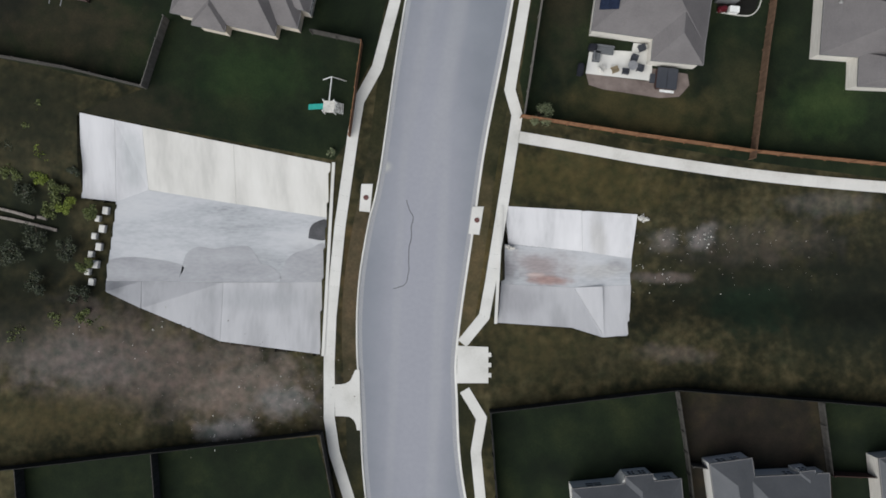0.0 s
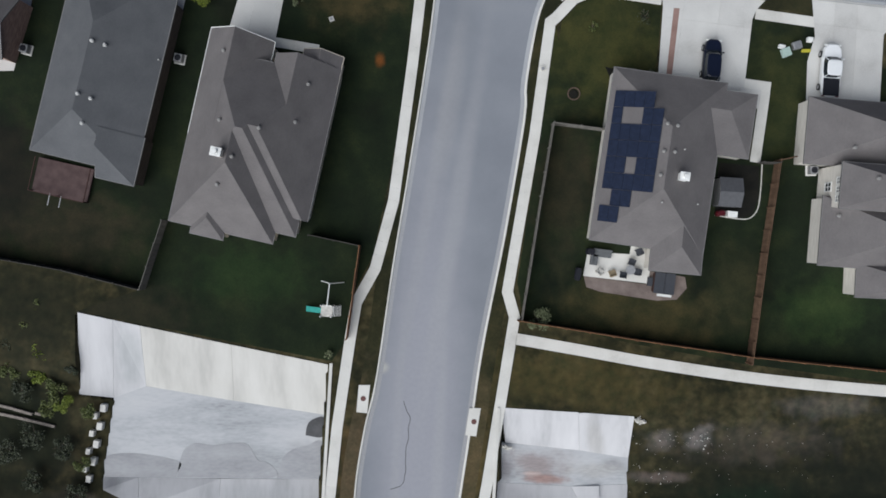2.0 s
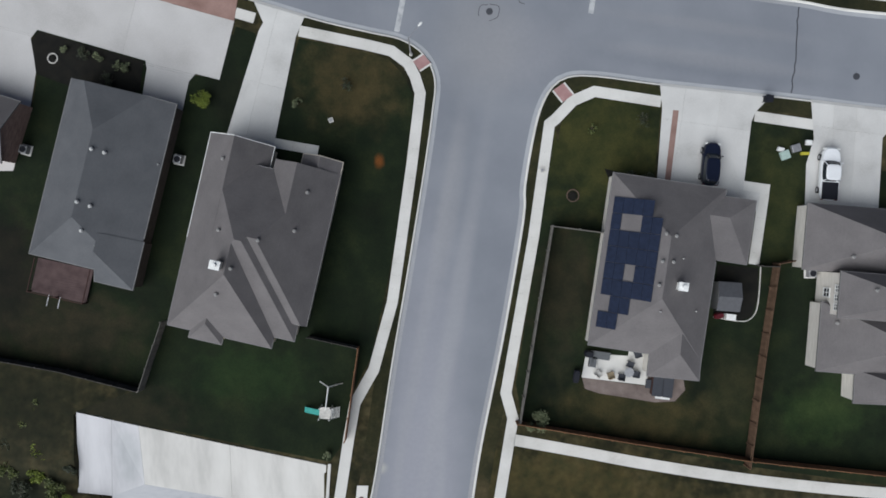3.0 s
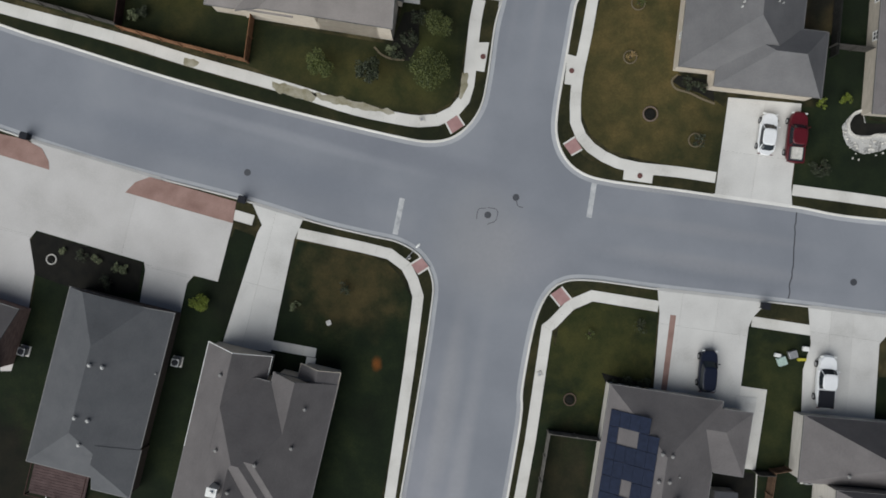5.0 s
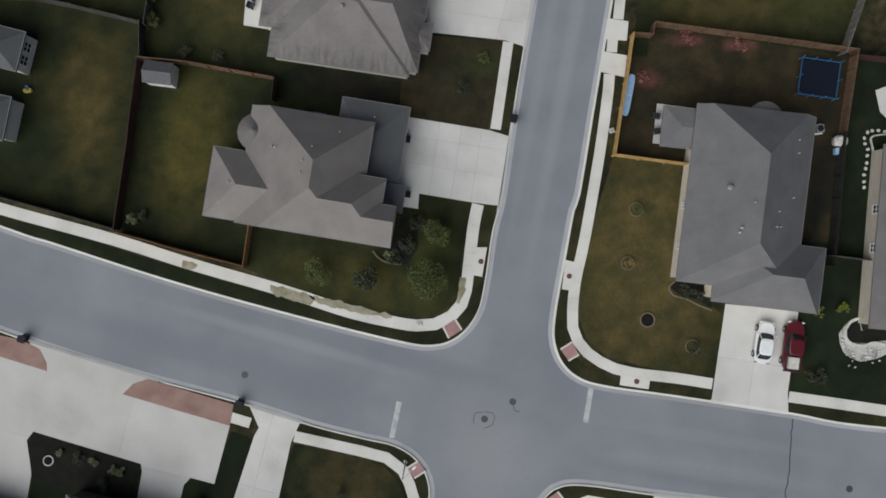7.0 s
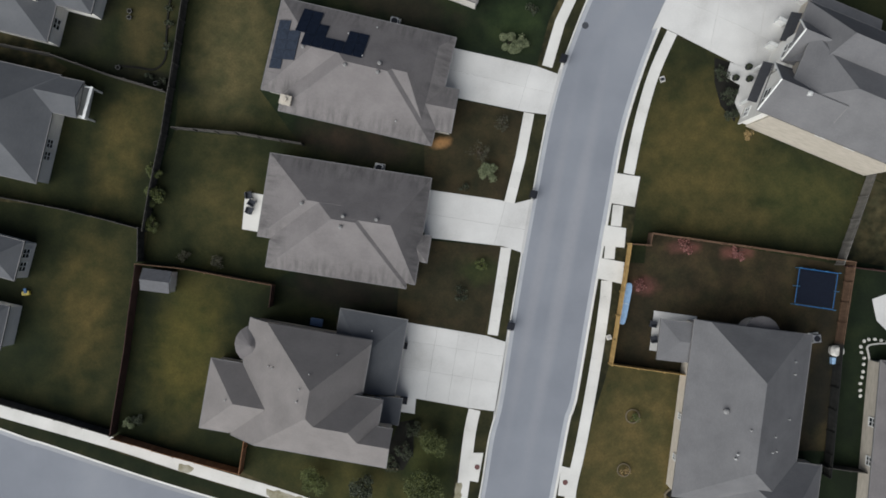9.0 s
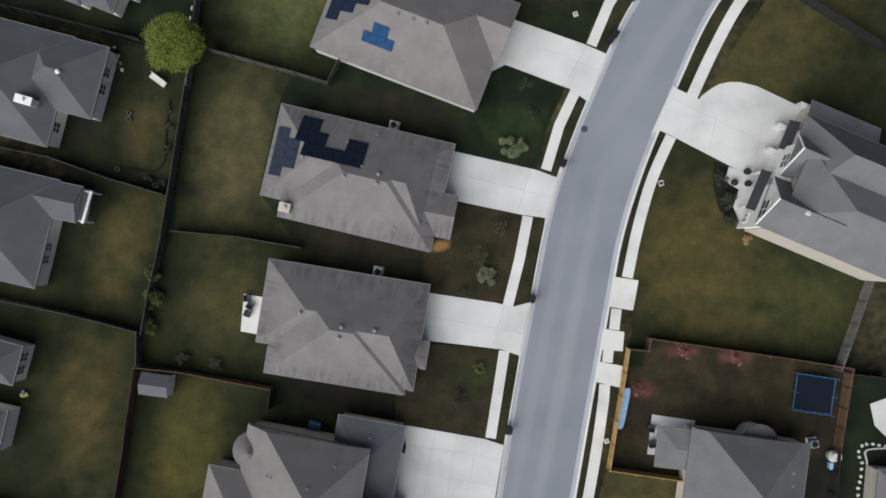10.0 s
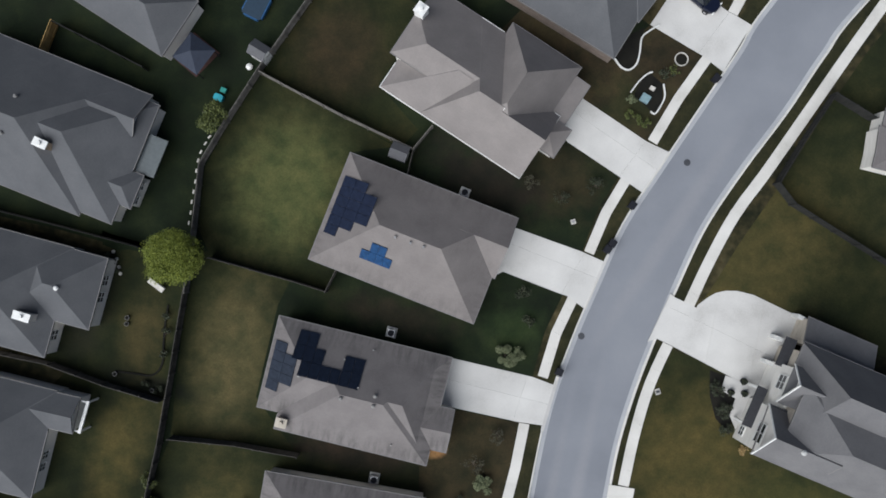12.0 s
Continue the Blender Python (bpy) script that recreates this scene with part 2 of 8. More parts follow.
LAWN_BROWN = material("brown_lawn", [(0.42, (0.013, 0.0112, 0.0055)), (0.65, (0.027, 0.0208, 0.0098)), (0.9, (0.046, 0.036, 0.0155))], 0.25, 1.0, 5.0, 0.5, blotch=0.38, patches=[
    # near-black strip at x 40: the house's shade, put into the lawn colour
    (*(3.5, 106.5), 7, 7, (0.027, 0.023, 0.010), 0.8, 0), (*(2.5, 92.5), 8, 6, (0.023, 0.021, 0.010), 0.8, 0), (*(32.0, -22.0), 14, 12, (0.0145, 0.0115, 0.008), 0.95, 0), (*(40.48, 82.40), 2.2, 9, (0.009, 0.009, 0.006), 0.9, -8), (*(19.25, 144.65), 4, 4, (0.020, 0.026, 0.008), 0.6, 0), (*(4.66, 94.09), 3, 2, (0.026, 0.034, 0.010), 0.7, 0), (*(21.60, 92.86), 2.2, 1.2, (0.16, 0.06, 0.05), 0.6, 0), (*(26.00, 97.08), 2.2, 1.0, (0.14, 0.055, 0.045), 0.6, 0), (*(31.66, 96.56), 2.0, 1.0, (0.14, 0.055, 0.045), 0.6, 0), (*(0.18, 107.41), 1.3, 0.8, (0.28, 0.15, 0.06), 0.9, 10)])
VERGE = material("verge_grass", [(0.45, (0.009, 0.011, 0.004)), (0.68, (0.021, 0.021, 0.008)), (0.95, (0.042, 0.037, 0.015))], 0.3, 1.0, 4.0, 0.5, blotch=0.3, patches=[
    (*(-10.2, -3.0), 5, 16, (0.078, 0.058, 0.032), 0.95, 0), (*(3.3, -2.4), 5, 12, (0.074, 0.058, 0.028), 0.95, -10), (*(-10.5, -20.5), 3, 4, (0.016, 0.017, 0.009), 0.9, 0), (*(-26.0, 72.4), 32, 3, (0.008, 0.013, 0.004), 0.95, -14), (*(22.0, 46.5), 12, 2.5, (0.022, 0.027, 0.007), 0.9, -7)])
ASPHALT = material("asphalt", [(0.40, (0.188, 0.200, 0.226)), (0.66, (0.222, 0.234, 0.260)), (0.95, (0.260, 0.270, 0.292))], 0.12, 0.85, 2.2, 0.03, grain=0.09, ragged=0.25, stretch=(1, 1, 1), patches=[
    (*(-2.6, -4.54), 6.0, 48, (0.305, 0.306, 0.338), 0.85, -3), (*(-0.84, -9.31), 0.9, 34, (0.34, 0.34, 0.355), 0.43, -3), (*(-5.29, -9.27), 0.7, 30, (0.33, 0.33, 0.345), 0.36, -3), (*(1.22, 23.07), 1.3, 26, (0.33, 0.33, 0.345), 0.43, -10), (*(-1.63, 24.27), 0.9, 24, (0.31, 0.31, 0.325), 0.36, -10),
    (*(-4.42, 63.35), 20, 1.6, (0.165, 0.175, 0.204), 0.45, -14), (*(-16.32, 65.05), 18, 0.8, (0.27, 0.28, 0.305), 0.5, -15), (*(-22.0, 62.8), 24, 2.2, (0.165, 0.180, 0.212), 0.5, -15), (*(28.3, 50.9), 15, 1.5, (0.165, 0.178, 0.206), 0.6, -8), (*(8.5, 52.6), 7, 5, (0.275, 0.278, 0.30), 0.5, 0), (*(4.56, 53.91), 6, 8, (0.28, 0.275, 0.275), 0.36, 0), (*(-6.32, 8.85), 1.0, 0.8, (0.4, 0.39, 0.36), 0.8, 0), (*(13.59, 94.89), 1.0, 26, (0.30, 0.30, 0.315), 0.40, -10), (*(10.91, 94.83), 0.8, 24, (0.28, 0.28, 0.295), 0.36, -10),
    (*(23.86, 130.97), 1.2, 18, (0.28, 0.28, 0.295), 0.36, -32), (*(1.12, 37.21), 1.5, 12, (0.29, 0.29, 0.30), 0.43, -8), (*(28.37, 51.70), 14, 1.2, (0.28, 0.28, 0.29), 0.36, -8), (*(28.34, 55.27), 14, 0.9, (0.27, 0.27, 0.28), 0.29, -8)])
GUTTER_PAN = material("grey_gutter_concrete", [(0.38, (0.29, 0.30, 0.32)), (0.62, (0.345, 0.355, 0.375)), (0.95, (0.40, 0.41, 0.425))], 0.4, 0.85, 8.0, 0.2, ragged=0.3, patches=[(-24.0, 70.0, 30, 6, (0.27, 0.275, 0.285), 1.0, -15), (28.0, 59.5, 17, 4, (0.27, 0.275, 0.285), 1.0, -8), (0.0, -2.0, 22, 52, (0.29, 0.29, 0.30), 1.0, -6)])
CONCRETE = material("concrete", [(0.38, (0.46, 0.445, 0.41)), (0.62, (0.58, 0.565, 0.53)), (0.95, (0.66, 0.645, 0.61))], 0.30, 0.8, 9.0, 0.15, vary=0.025)
DRIVE = material("driveway_concrete", [(0.38, (0.43, 0.42, 0.40)), (0.62, (0.535, 0.525, 0.505)), (0.95, (0.62, 0.61, 0.585))], 0.28, 0.8, 7.0, 0.15, vary=0.04)
DRIVE_GREY = material("grey_driveway_concrete", [(0.38, (0.39, 0.375, 0.36)), (0.62, (0.475, 0.46, 0.445)), (0.95, (0.55, 0.535, 0.52))], 0.22, 0.8, 7.0, 0.15, vary=0.04)
CULVERT = material("stained_concrete", [(0.36, (0.38, 0.376, 0.384)), (0.62, (0.53, 0.523, 0.532)), (0.95, (0.615, 0.605, 0.612))], 0.4, 0.85, 3.0, 0.2, stretch=(1.0, 0.12, 1), grain=0.2, ragged=0.6, patches=[(-32.9, 9.8, 1.9, 4.6, (0.36, 0.37, 0.375), 0.7, 0), (7.8, -5.6, 3.2, 2.4, (0.33, 0.32, 0.335), 0.6, 0), (-20.0, -5.0, 8.0, 1.6, (0.40, 0.405, 0.415), 0.5, -2), (16.2, 1.2, 1.2, 3.2, (0.36, 0.345, 0.325), 0.5, 12), (-35.2, -3.6, 1.6, 0.8, (0.27, 0.27, 0.28), 0.6, 0)])
CHANNEL = material("silty_concrete", [(0.40, (0.22, 0.22, 0.225)), (0.55, (0.36, 0.37, 0.385)), (0.70, (0.45, 0.455, 0.47)), (0.95, (0.52, 0.52, 0.525))], 0.30, 0.75, 5.0, 0.2, stretch=(0.28, 1.0, 1), patches=[
    (*(-21.85, -1.40), 6.5, 2.4, (0.30, 0.305, 0.315), 0.5, -6), (*(-14.72, -0.87), 2.6, 2.4, (0.31, 0.305, 0.315), 0.4, 0), (*(10.22, -1.69), 4.4, 2.2, (0.27, 0.225, 0.22), 0.85, 0), (*(6.9, -2.2), 1.3, 1.8, (0.21, 0.20, 0.21), 0.8, 0), (*(11.00, -3.3), 3.0, 0.6, (0.30, 0.185, 0.16), 0.8, -2), (*(9.4, -2.7), 1.3, 0.35, (0.5, 0.38, 0.34), 0.7, 0), (*(18.2, -1.6), 1.6, 0.9, (0.24, 0.235, 0.24), 0.6, 0), (*(16.15, -2.34), 4, 1.0, (0.40, 0.385, 0.37), 0.6, 0)])
CULVERT_WARM = material("stained_warm_concrete", [(0.36, (0.40, 0.388, 0.365)), (0.62, (0.525, 0.51, 0.48)), (0.95, (0.60, 0.585, 0.555))], 0.4, 0.85, 3.0, 0.2, stretch=(1.0, 0.12, 1), grain=0.2)
SILT = material("grey_silt", [(0.36, (0.235, 0.236, 0.250)), (0.58, (0.305, 0.306, 0.320)), (0.95, (0.395, 0.397, 0.410))], 0.5, 0.8, 4.0, 0.2, stretch=(0.4, 1.0, 1))
MOUTH_BLACK = material("near_black_sheet", [(0.40, (0.035, 0.035, 0.038)), (0.9, (0.085, 0.085, 0.09))], 0.8, 0.6, 5.0, 0.2)
BRICK_PAVE = material("red_pavers", [(0.4, (0.21, 0.125, 0.105)), (0.9, (0.33, 0.215, 0.185))], 0.6, 0.85, 9.0, 0.4)
PAVER_BROWN = material("grey_brown_pavers", [(0.4, (0.115, 0.088, 0.078)), (0.9, (0.205, 0.165, 0.148))], 0.9, 0.85, 9.0, 0.4)
RAMP_RED = material("red_tactile", [(0.4, (0.29, 0.16, 0.155)), (0.9, (0.38, 0.23, 0.22))], 1.5, 0.8, 20.0, 0.4)
SHINGLE = shingle("grey_shingle", (0.095, 0.088, 0.089), (0.184, 0.170, 0.169))
SHINGLE_COOL = shingle("cool_grey_shingle", (0.098, 0.097, 0.101), (0.188, 0.185, 0.188))
SHINGLE_BLUE = shingle("slate_grey_shingle", (0.069, 0.072, 0.078), (0.127, 0.130, 0.138))
SHINGLE_WARM = shingle("warm_grey_shingle", (0.134, 0.124, 0.119), (0.252, 0.231, 0.222))
SHINGLE_STREAK = shingle("streaked_shingle", (0.114, 0.104, 0.104), (0.226, 0.209, 0.204), 0.55, 3.0)
SHINGLE_SAND = shingle("sandy_grey_shingle", (0.150, 0.137, 0.133), (0.262, 0.240, 0.230))
SHINGLE_PALE = shingle("pale_shingle", (0.126, 0.114, 0.111), (0.242, 0.221, 0.212), 0.25)
SIDING = material("cream_siding", [(0.4, (0.50, 0.47, 0.42)), (0.9, (0.64, 0.61, 0.56))], 0.8, 0.85, 14.0, 0.25, stretch=(1, 1, 6))
TAN_BRICK = material("tan_brick", [(0.4, (0.34, 0.25, 0.17)), (0.9, (0.50, 0.39, 0.28))], 1.4, 0.9, 22.0, 0.4, stretch=(1, 1, 3))
PALE_BRICK = material("pale_limestone_brick", [(0.4, (0.46, 0.40, 0.32)), (0.9, (0.62, 0.56, 0.48))], 1.4, 0.9, 22.0, 0.4, stretch=(1, 1, 3))
RED_BRICK = material("red_brown_brick", [(0.4, (0.19, 0.12, 0.10)), (0.9, (0.36, 0.25, 0.21))], 1.6, 0.9, 22.0, 0.4, stretch=(1, 1, 3))
BROWN_BRICK = material("dull_brown_brick", [(0.4, (0.12, 0.095, 0.080)), (0.9, (0.22, 0.18, 0.155))], 1.6, 0.9, 22.0, 0.4, stretch=(1, 1, 3))
DARK_BRICK = material("dark_brown_brick", [(0.4, (0.045, 0.036, 0.031)), (0.9, (0.095, 0.077, 0.066))], 1.6, 0.9, 22.0, 0.4, stretch=(1, 1, 3))
CREAM = material("cream_brick", [(0.4, (0.38, 0.34, 0.28)), (0.9, (0.52, 0.47, 0.40))], 1.0, 0.85, 18.0, 0.3, stretch=(1, 1, 4))
WHITE_SIDING = material("white_siding", [(0.4, (0.66, 0.64, 0.59)), (0.9, (0.76, 0.74, 0.70))], 0.8, 0.8, 14.0, 0.25, stretch=(1, 1, 6))
TRIM = plain("white_trim", (0.66, 0.66, 0.64), 0.6)
CEDAR = material("cedar_fence", [(0.4, (0.135, 0.060, 0.030)), (0.9, (0.24, 0.125, 0.065))], 1.0, 0.9, 14.0, 0.4, stretch=(3, 3, 0.6), vary=0.15)
PALEWOOD = material("pale_weathered_fence", [(0.4, (0.085, 0.080, 0.070)), (0.9, (0.17, 0.16, 0.145))], 1.0, 0.95, 14.0, 0.4, stretch=(3, 3, 0.6), vary=0.15)
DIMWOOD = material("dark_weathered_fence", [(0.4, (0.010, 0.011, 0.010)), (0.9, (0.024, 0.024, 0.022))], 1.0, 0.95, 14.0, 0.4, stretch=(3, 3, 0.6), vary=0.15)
GREYWOOD = material("weathered_fence", [(0.4, (0.034, 0.032, 0.028)), (0.9, (0.078, 0.073, 0.066))], 1.0, 0.95, 14.0, 0.4, stretch=(3, 3, 0.6), vary=0.15)
BROWNWOOD = material("brown_fence", [(0.4, (0.075, 0.043, 0.026)), (0.9, (0.15, 0.092, 0.058))], 1.0, 0.95, 14.0, 0.4, stretch=(3, 3, 0.6), vary=0.15)
GOLDWOOD = material("new_pine_fence", [(0.4, (0.26, 0.16, 0.055)), (0.9, (0.42, 0.28, 0.11))], 1.0, 0.9, 14.0, 0.4, stretch=(3, 3, 0.6), vary=0.12)
DARKWOOD = material("dark_red_wood", [(0.4, (0.030, 0.014, 0.011)), (0.9, (0.062, 0.031, 0.026))], 1.2, 0.85, 16.0, 0.3)
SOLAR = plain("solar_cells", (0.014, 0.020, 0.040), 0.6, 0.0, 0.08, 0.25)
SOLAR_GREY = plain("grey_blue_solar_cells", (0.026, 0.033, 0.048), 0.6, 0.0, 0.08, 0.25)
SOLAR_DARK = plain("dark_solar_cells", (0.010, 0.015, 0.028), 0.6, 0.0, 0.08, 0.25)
GLASS = plain("dark_glass", (0.02, 0.025, 0.03), 0.08, 0.0, 0.6)
BLACK = plain("black_plastic", (0.010, 0.011, 0.016), 0.7, 0.0, 0.25)
RUBBER = plain("rubber", (0.014, 0.014, 0.014), 0.85)
VENT = plain("grey_vent", (0.21, 0.205, 0.20), 0.6)
PIPE = plain("pale_grey_pipe", (0.42, 0.42, 0.41), 0.6)
STEEL = plain("grey_metal", (0.34, 0.34, 0.35), 0.45, 0.6)
WHITE = plain("white_plastic", (0.72, 0.72, 0.70), 0.5)
MULCH = material("dark_mulch", [(0.4, (0.004, 0.0045, 0.004)), (0.9, (0.013, 0.012, 0.009))], 1.0, 1.0, 8.0, 0.8)
GRAVEL = material("pale_gravel", [(0.45, (0.03, 0.03, 0.03)), (0.65, (0.15, 0.15, 0.145)), (0.9, (0.46, 0.45, 0.43))], 1.2, 0.95, 6.0, 0.8, grain=0.8)
STONE = plain("limestone", (0.52, 0.50, 0.46), 0.85, vary=0.2)
GRITSTONE = plain("dull_stone", (0.19, 0.165, 0.145), 0.9, vary=0.3)
ROADPAINT = material("worn_white_paint", [(0.40, (0.20, 0.205, 0.22)), (0.62, (0.40, 0.41, 0.42)), (0.9, (0.52, 0.52, 0.52))], 1.6, 0.8, 14.0, 0.2)
TAR = plain("crack_sealant", (0.035, 0.036, 0.042), 0.6)
IRON = plain("cast_iron", (0.060, 0.063, 0.072), 0.6, 0.3)
RUST = plain("rusty_iron", (0.12, 0.05, 0.045), 0.8)
TEAL = plain("teal_plastic", (0.02, 0.26, 0.22), 0.4)
BLUE = plain("blue_vinyl", (0.012, 0.075, 0.19), 0.5)
CYAN = plain("cyan_tube", (0.045, 0.20, 0.36), 0.45)
SKYBLUE = plain("pale_blue_vinyl", (0.30, 0.46, 0.66), 0.45)
RED = plain("red_paint", (0.085, 0.006, 0.011), 0.35)
WHITEPAINT = plain("white_car_paint", (0.74, 0.75, 0.76), 0.25, vary=0.03)
NAVY = plain("black_car_paint", (0.006, 0.009, 0.022), 0.3, 0.0, 0.35)
MARINE_BOX = plain("dark_blue_plastic", (0.030, 0.075, 0.165), 0.5)
CHAR = plain("charcoal_cover", (0.030, 0.033, 0.042), 0.7)
BARK = material("bark", [(0.4, (0.05, 0.04, 0.03)), (0.9, (0.11, 0.09, 0.07))], 4.0, 0.95, 25.0, 0.6)
TINTED = plain("tinted_sheet", (0.085, 0.10, 0.105), 0.35)
SLATE = plain("blue_grey_roofing", (0.042, 0.043, 0.048), 0.85, 0.0, 0.2)


def leaves(name, dark, light):
    """Leaf colour that differs from leaf to leaf."""
    m = bpy.data.materials.new(name)
    m.use_nodes = True
    n, l = m.node_tree.nodes, m.node_tree.links
    p = n["Principled BSDF"]
    p.inputs["Roughness"].default_value = 0.7
    g, r = n.new("ShaderNodeNewGeometry"), n.new("ShaderNodeValToRGB")
    r.color_ramp.elements[0].color, r.color_ramp.elements[1].color = (*dark, 1), (*light, 1)
    l.new(g.outputs["Random Per Island"], r.inputs[0])
    l.new(r.outputs[0], p.inputs["Base Color"])
    return m


LEAF_LIME = leaves("lime_leaves", (0.075, 0.105, 0.007), (0.150, 0.185, 0.016))
LEAF_CROWN = leaves("yellow_green_leaves", (0.062, 0.088, 0.006), (0.165, 0.195, 0.016))
LEAF_OLIVE = leaves("olive_leaves", (0.028, 0.042, 0.007), (0.10, 0.118, 0.026))
LEAF_DARK = leaves("dark_leaves", (0.010, 0.014, 0.006), (0.035, 0.045, 0.018))
LEAF_GREY = leaves("grey_leaves", (0.070, 0.088, 0.040), (0.17, 0.19, 0.10))
LEAF_DUSK = leaves("dull_brown_green_leaves", (0.022, 0.022, 0.011), (0.060, 0.056, 0.030))
LEAF_GREEN = leaves("green_leaves", (0.022, 0.032, 0.006), (0.085, 0.100, 0.020))
LEAF_DRY = leaves("dry_leaves", (0.16, 0.10, 0.035), (0.34, 0.24, 0.10))


# ---------------------------------------------------------------- helpers
def mesh_of(bm, name):
    me = bpy.data.meshes.new(name)
    bmesh.ops.recalc_face_normals(bm, faces=bm.faces)
    bm.to_mesh(me)
    bm.free()
    return me


def part(name, bm, mat, parent=None, label=""):
    ob = new(name, mesh_of(bm, name))
    ob.data.materials.append(mat)
    if parent:
        ob.parent = parent
    return tagged(ob, label) if label else ob


def thing(name, label, category, group="", at=(0, 0, 0), turn=0.0):
    ob = new(name)
    ob.empty_display_size = 0.3
    ob.matrix_world = pose(*at, 0, 0, turn)
    return tagged(ob, label, category, group)


def structure(name, bm, mat, label, category):
    return tagged(part(name, bm, mat), label, category, kind="structure")


def smooth_line(points, step=0.8):
    """A rounded line through the points, as an evenly dense polyline."""
    p = [Vector((*q, 0)) for q in points]
    p = [2 * p[0] - p[1], *p, 2 * p[-1] - p[-2]]
    out = []
    for a, b, c, d in zip(p, p[1:], p[2:], p[3:]):
        n = max(1, round((c - b).length / step))
        for i in range(n):
            t = i / n
            out.append(0.5 * (2 * b + (c - a) * t + (2 * a - 5 * b + 4 * c - d) * t * t + (3 * b - a - 3 * c + d) * t ** 3))
    return out + [p[-2]]


def straight(points, step=3.0):
    out = []
    p = [Vector((*q, 0)) for q in points]
    for a, b in zip(p, p[1:]):
        n = max(1, round((b - a).length / step))
        out += [a.lerp(b, i / n) for i in range(n)]
    return out + [p[-1]]


def offset(line, d):
    """The line moved d to its left."""
    out = []
    for i, p in enumerate(line):
        u = (p - line[i - 1]).normalized() if i else None
        v = (line[i + 1] - p).normalized() if i + 1 < len(line) else u
        u = u or v
        m = (u + v).normalized()
        k = max(0.5, m.dot(v))
        out.append(p + Vector((-m.y, m.x, 0)) * (d / k))
    return out


def ribbon(line, profile):
    """A cross-section (offset to the left, height) drawn along a line."""
    bm = bmesh.new()
    rows = []
    for d, z in profile:
        rows.append([bm.verts.new((p.x, p.y, z)) for p in offset(line, d)])
    for a, b in zip(rows, rows[1:]):
        for i in range(len(line) - 1):
            bm.faces.new((a[i], a[i + 1], b[i + 1], b[i]))
    for i in (0, -1):
        if len(rows) > 2:
            bm.faces.new([r[i] for r in rows])
    return bm


def slab(points, z, thick=0.15, bm=None):
    """A flat slab with the outline given, its top at z."""
    bm = bm or bmesh.new()
    flat = [Vector((p[0], p[1])) for p in points]
    got, _, faces, *_ = geometry.delaunay_2d_cdt(flat, [], [list(range(len(flat)))], 1, 1e-4)
    top = [bm.verts.new((p.x, p.y, z)) for p in got]
    for f in faces:
        bm.faces.new([top[k] for k in f])
    rim = [e for e in bm.edges if len(e.link_faces) == 1 and e.verts[0].co.z == e.verts[1].co.z]
    low = {}
    for e in rim:
        for v in e.verts:
            if v not in low:
                low[v] = bm.verts.new((v.co.x, v.co.y, z - thick))
    for e in rim:
        a, b = e.verts
        bm.faces.new((a, b, low[b], low[a]))
    return bm


def box(bm, c, s, m=None):
    """A box with its middle at c and the sizes s, turned by m."""
    m = m or Matrix()
    bmesh.ops.create_cube(bm, size=1, matrix=m @ Matrix.Translation(c) @ Matrix.Diagonal((*s, 1)))
    return bm


def inside(px, py, poly):
    """Which of the points lie in the polygon."""
    hit = np.zeros(px.shape, bool)
    for a, b in zip(poly, poly[1:] + poly[:1]):
        x1, y1, x2, y2 = a[0], a[1], b[0], b[1]
        if y1 == y2:
            continue
        cross = ((y1 > py) != (y2 > py)) & (px < (x2 - x1) * (py - y1) / (y2 - y1) + x1)
        hit ^= cross
    return hit


# ---------------------------------------------------------------- road
YARD = 0.13  # lots and verges lie this much above the carriageway
SW_EDGE = [(-75.0, 75.5), (-46.05, 65.54), (-40.69, 63.74), (-32.95, 61.42), (-20.44, 58.24), (-12.70, 55.92), (-7.34, 54.65), (-4.06, 53.90), (-1.67, 52.31), (-0.46, 49.70), (-0.73, 46.13), (-1.58, 40.17), (-3.40, 29.03), (-5.03, 19.52), (-6.85, 7.62), (-8.04, 2.63), (-9.04, -3.30), (-9.33, -9.23), (-9.04, -16.37), (-8.54, -26.00), (-6.0, -45.0)]
SE_EDGE = [(6.5, -45.0), (1.92, -26.10), (1.07, -15.27), (1.24, -9.33), (3.01, 2.53), (4.34, 11.17), (6.75, 23.06), (8.79, 34.93), (8.97, 38.46), (9.88, 43.83), (10.69, 46.81), (11.86, 48.90), (13.52, 49.93), (16.49, 50.01), (23.04, 49.16), (31.37, 48.27), (39.71, 47.32), (47.33, 46.37), (80.0, 43.0)]
NE_EDGE = [(80.0, 54.5), (47.24, 56.48), (37.24, 57.90), (25.33, 59.53), (18.19, 60.43), (15.21, 61.24), (13.41, 62.77), (12.50, 64.96), (12.48, 67.64), (13.33, 72.99), (14.35, 78.93), (14.92, 80.63), (16.38, 90.19), (18.26, 102.16), (19.37, 108.75), (21.03, 114.77), (22.95, 120.19), (25.32, 126.22), (28.02, 132.31), (31.87, 138.45), (36.20, 144.61), (40.07, 150.77), (44.60, 156.97), (64.0, 178.0)]
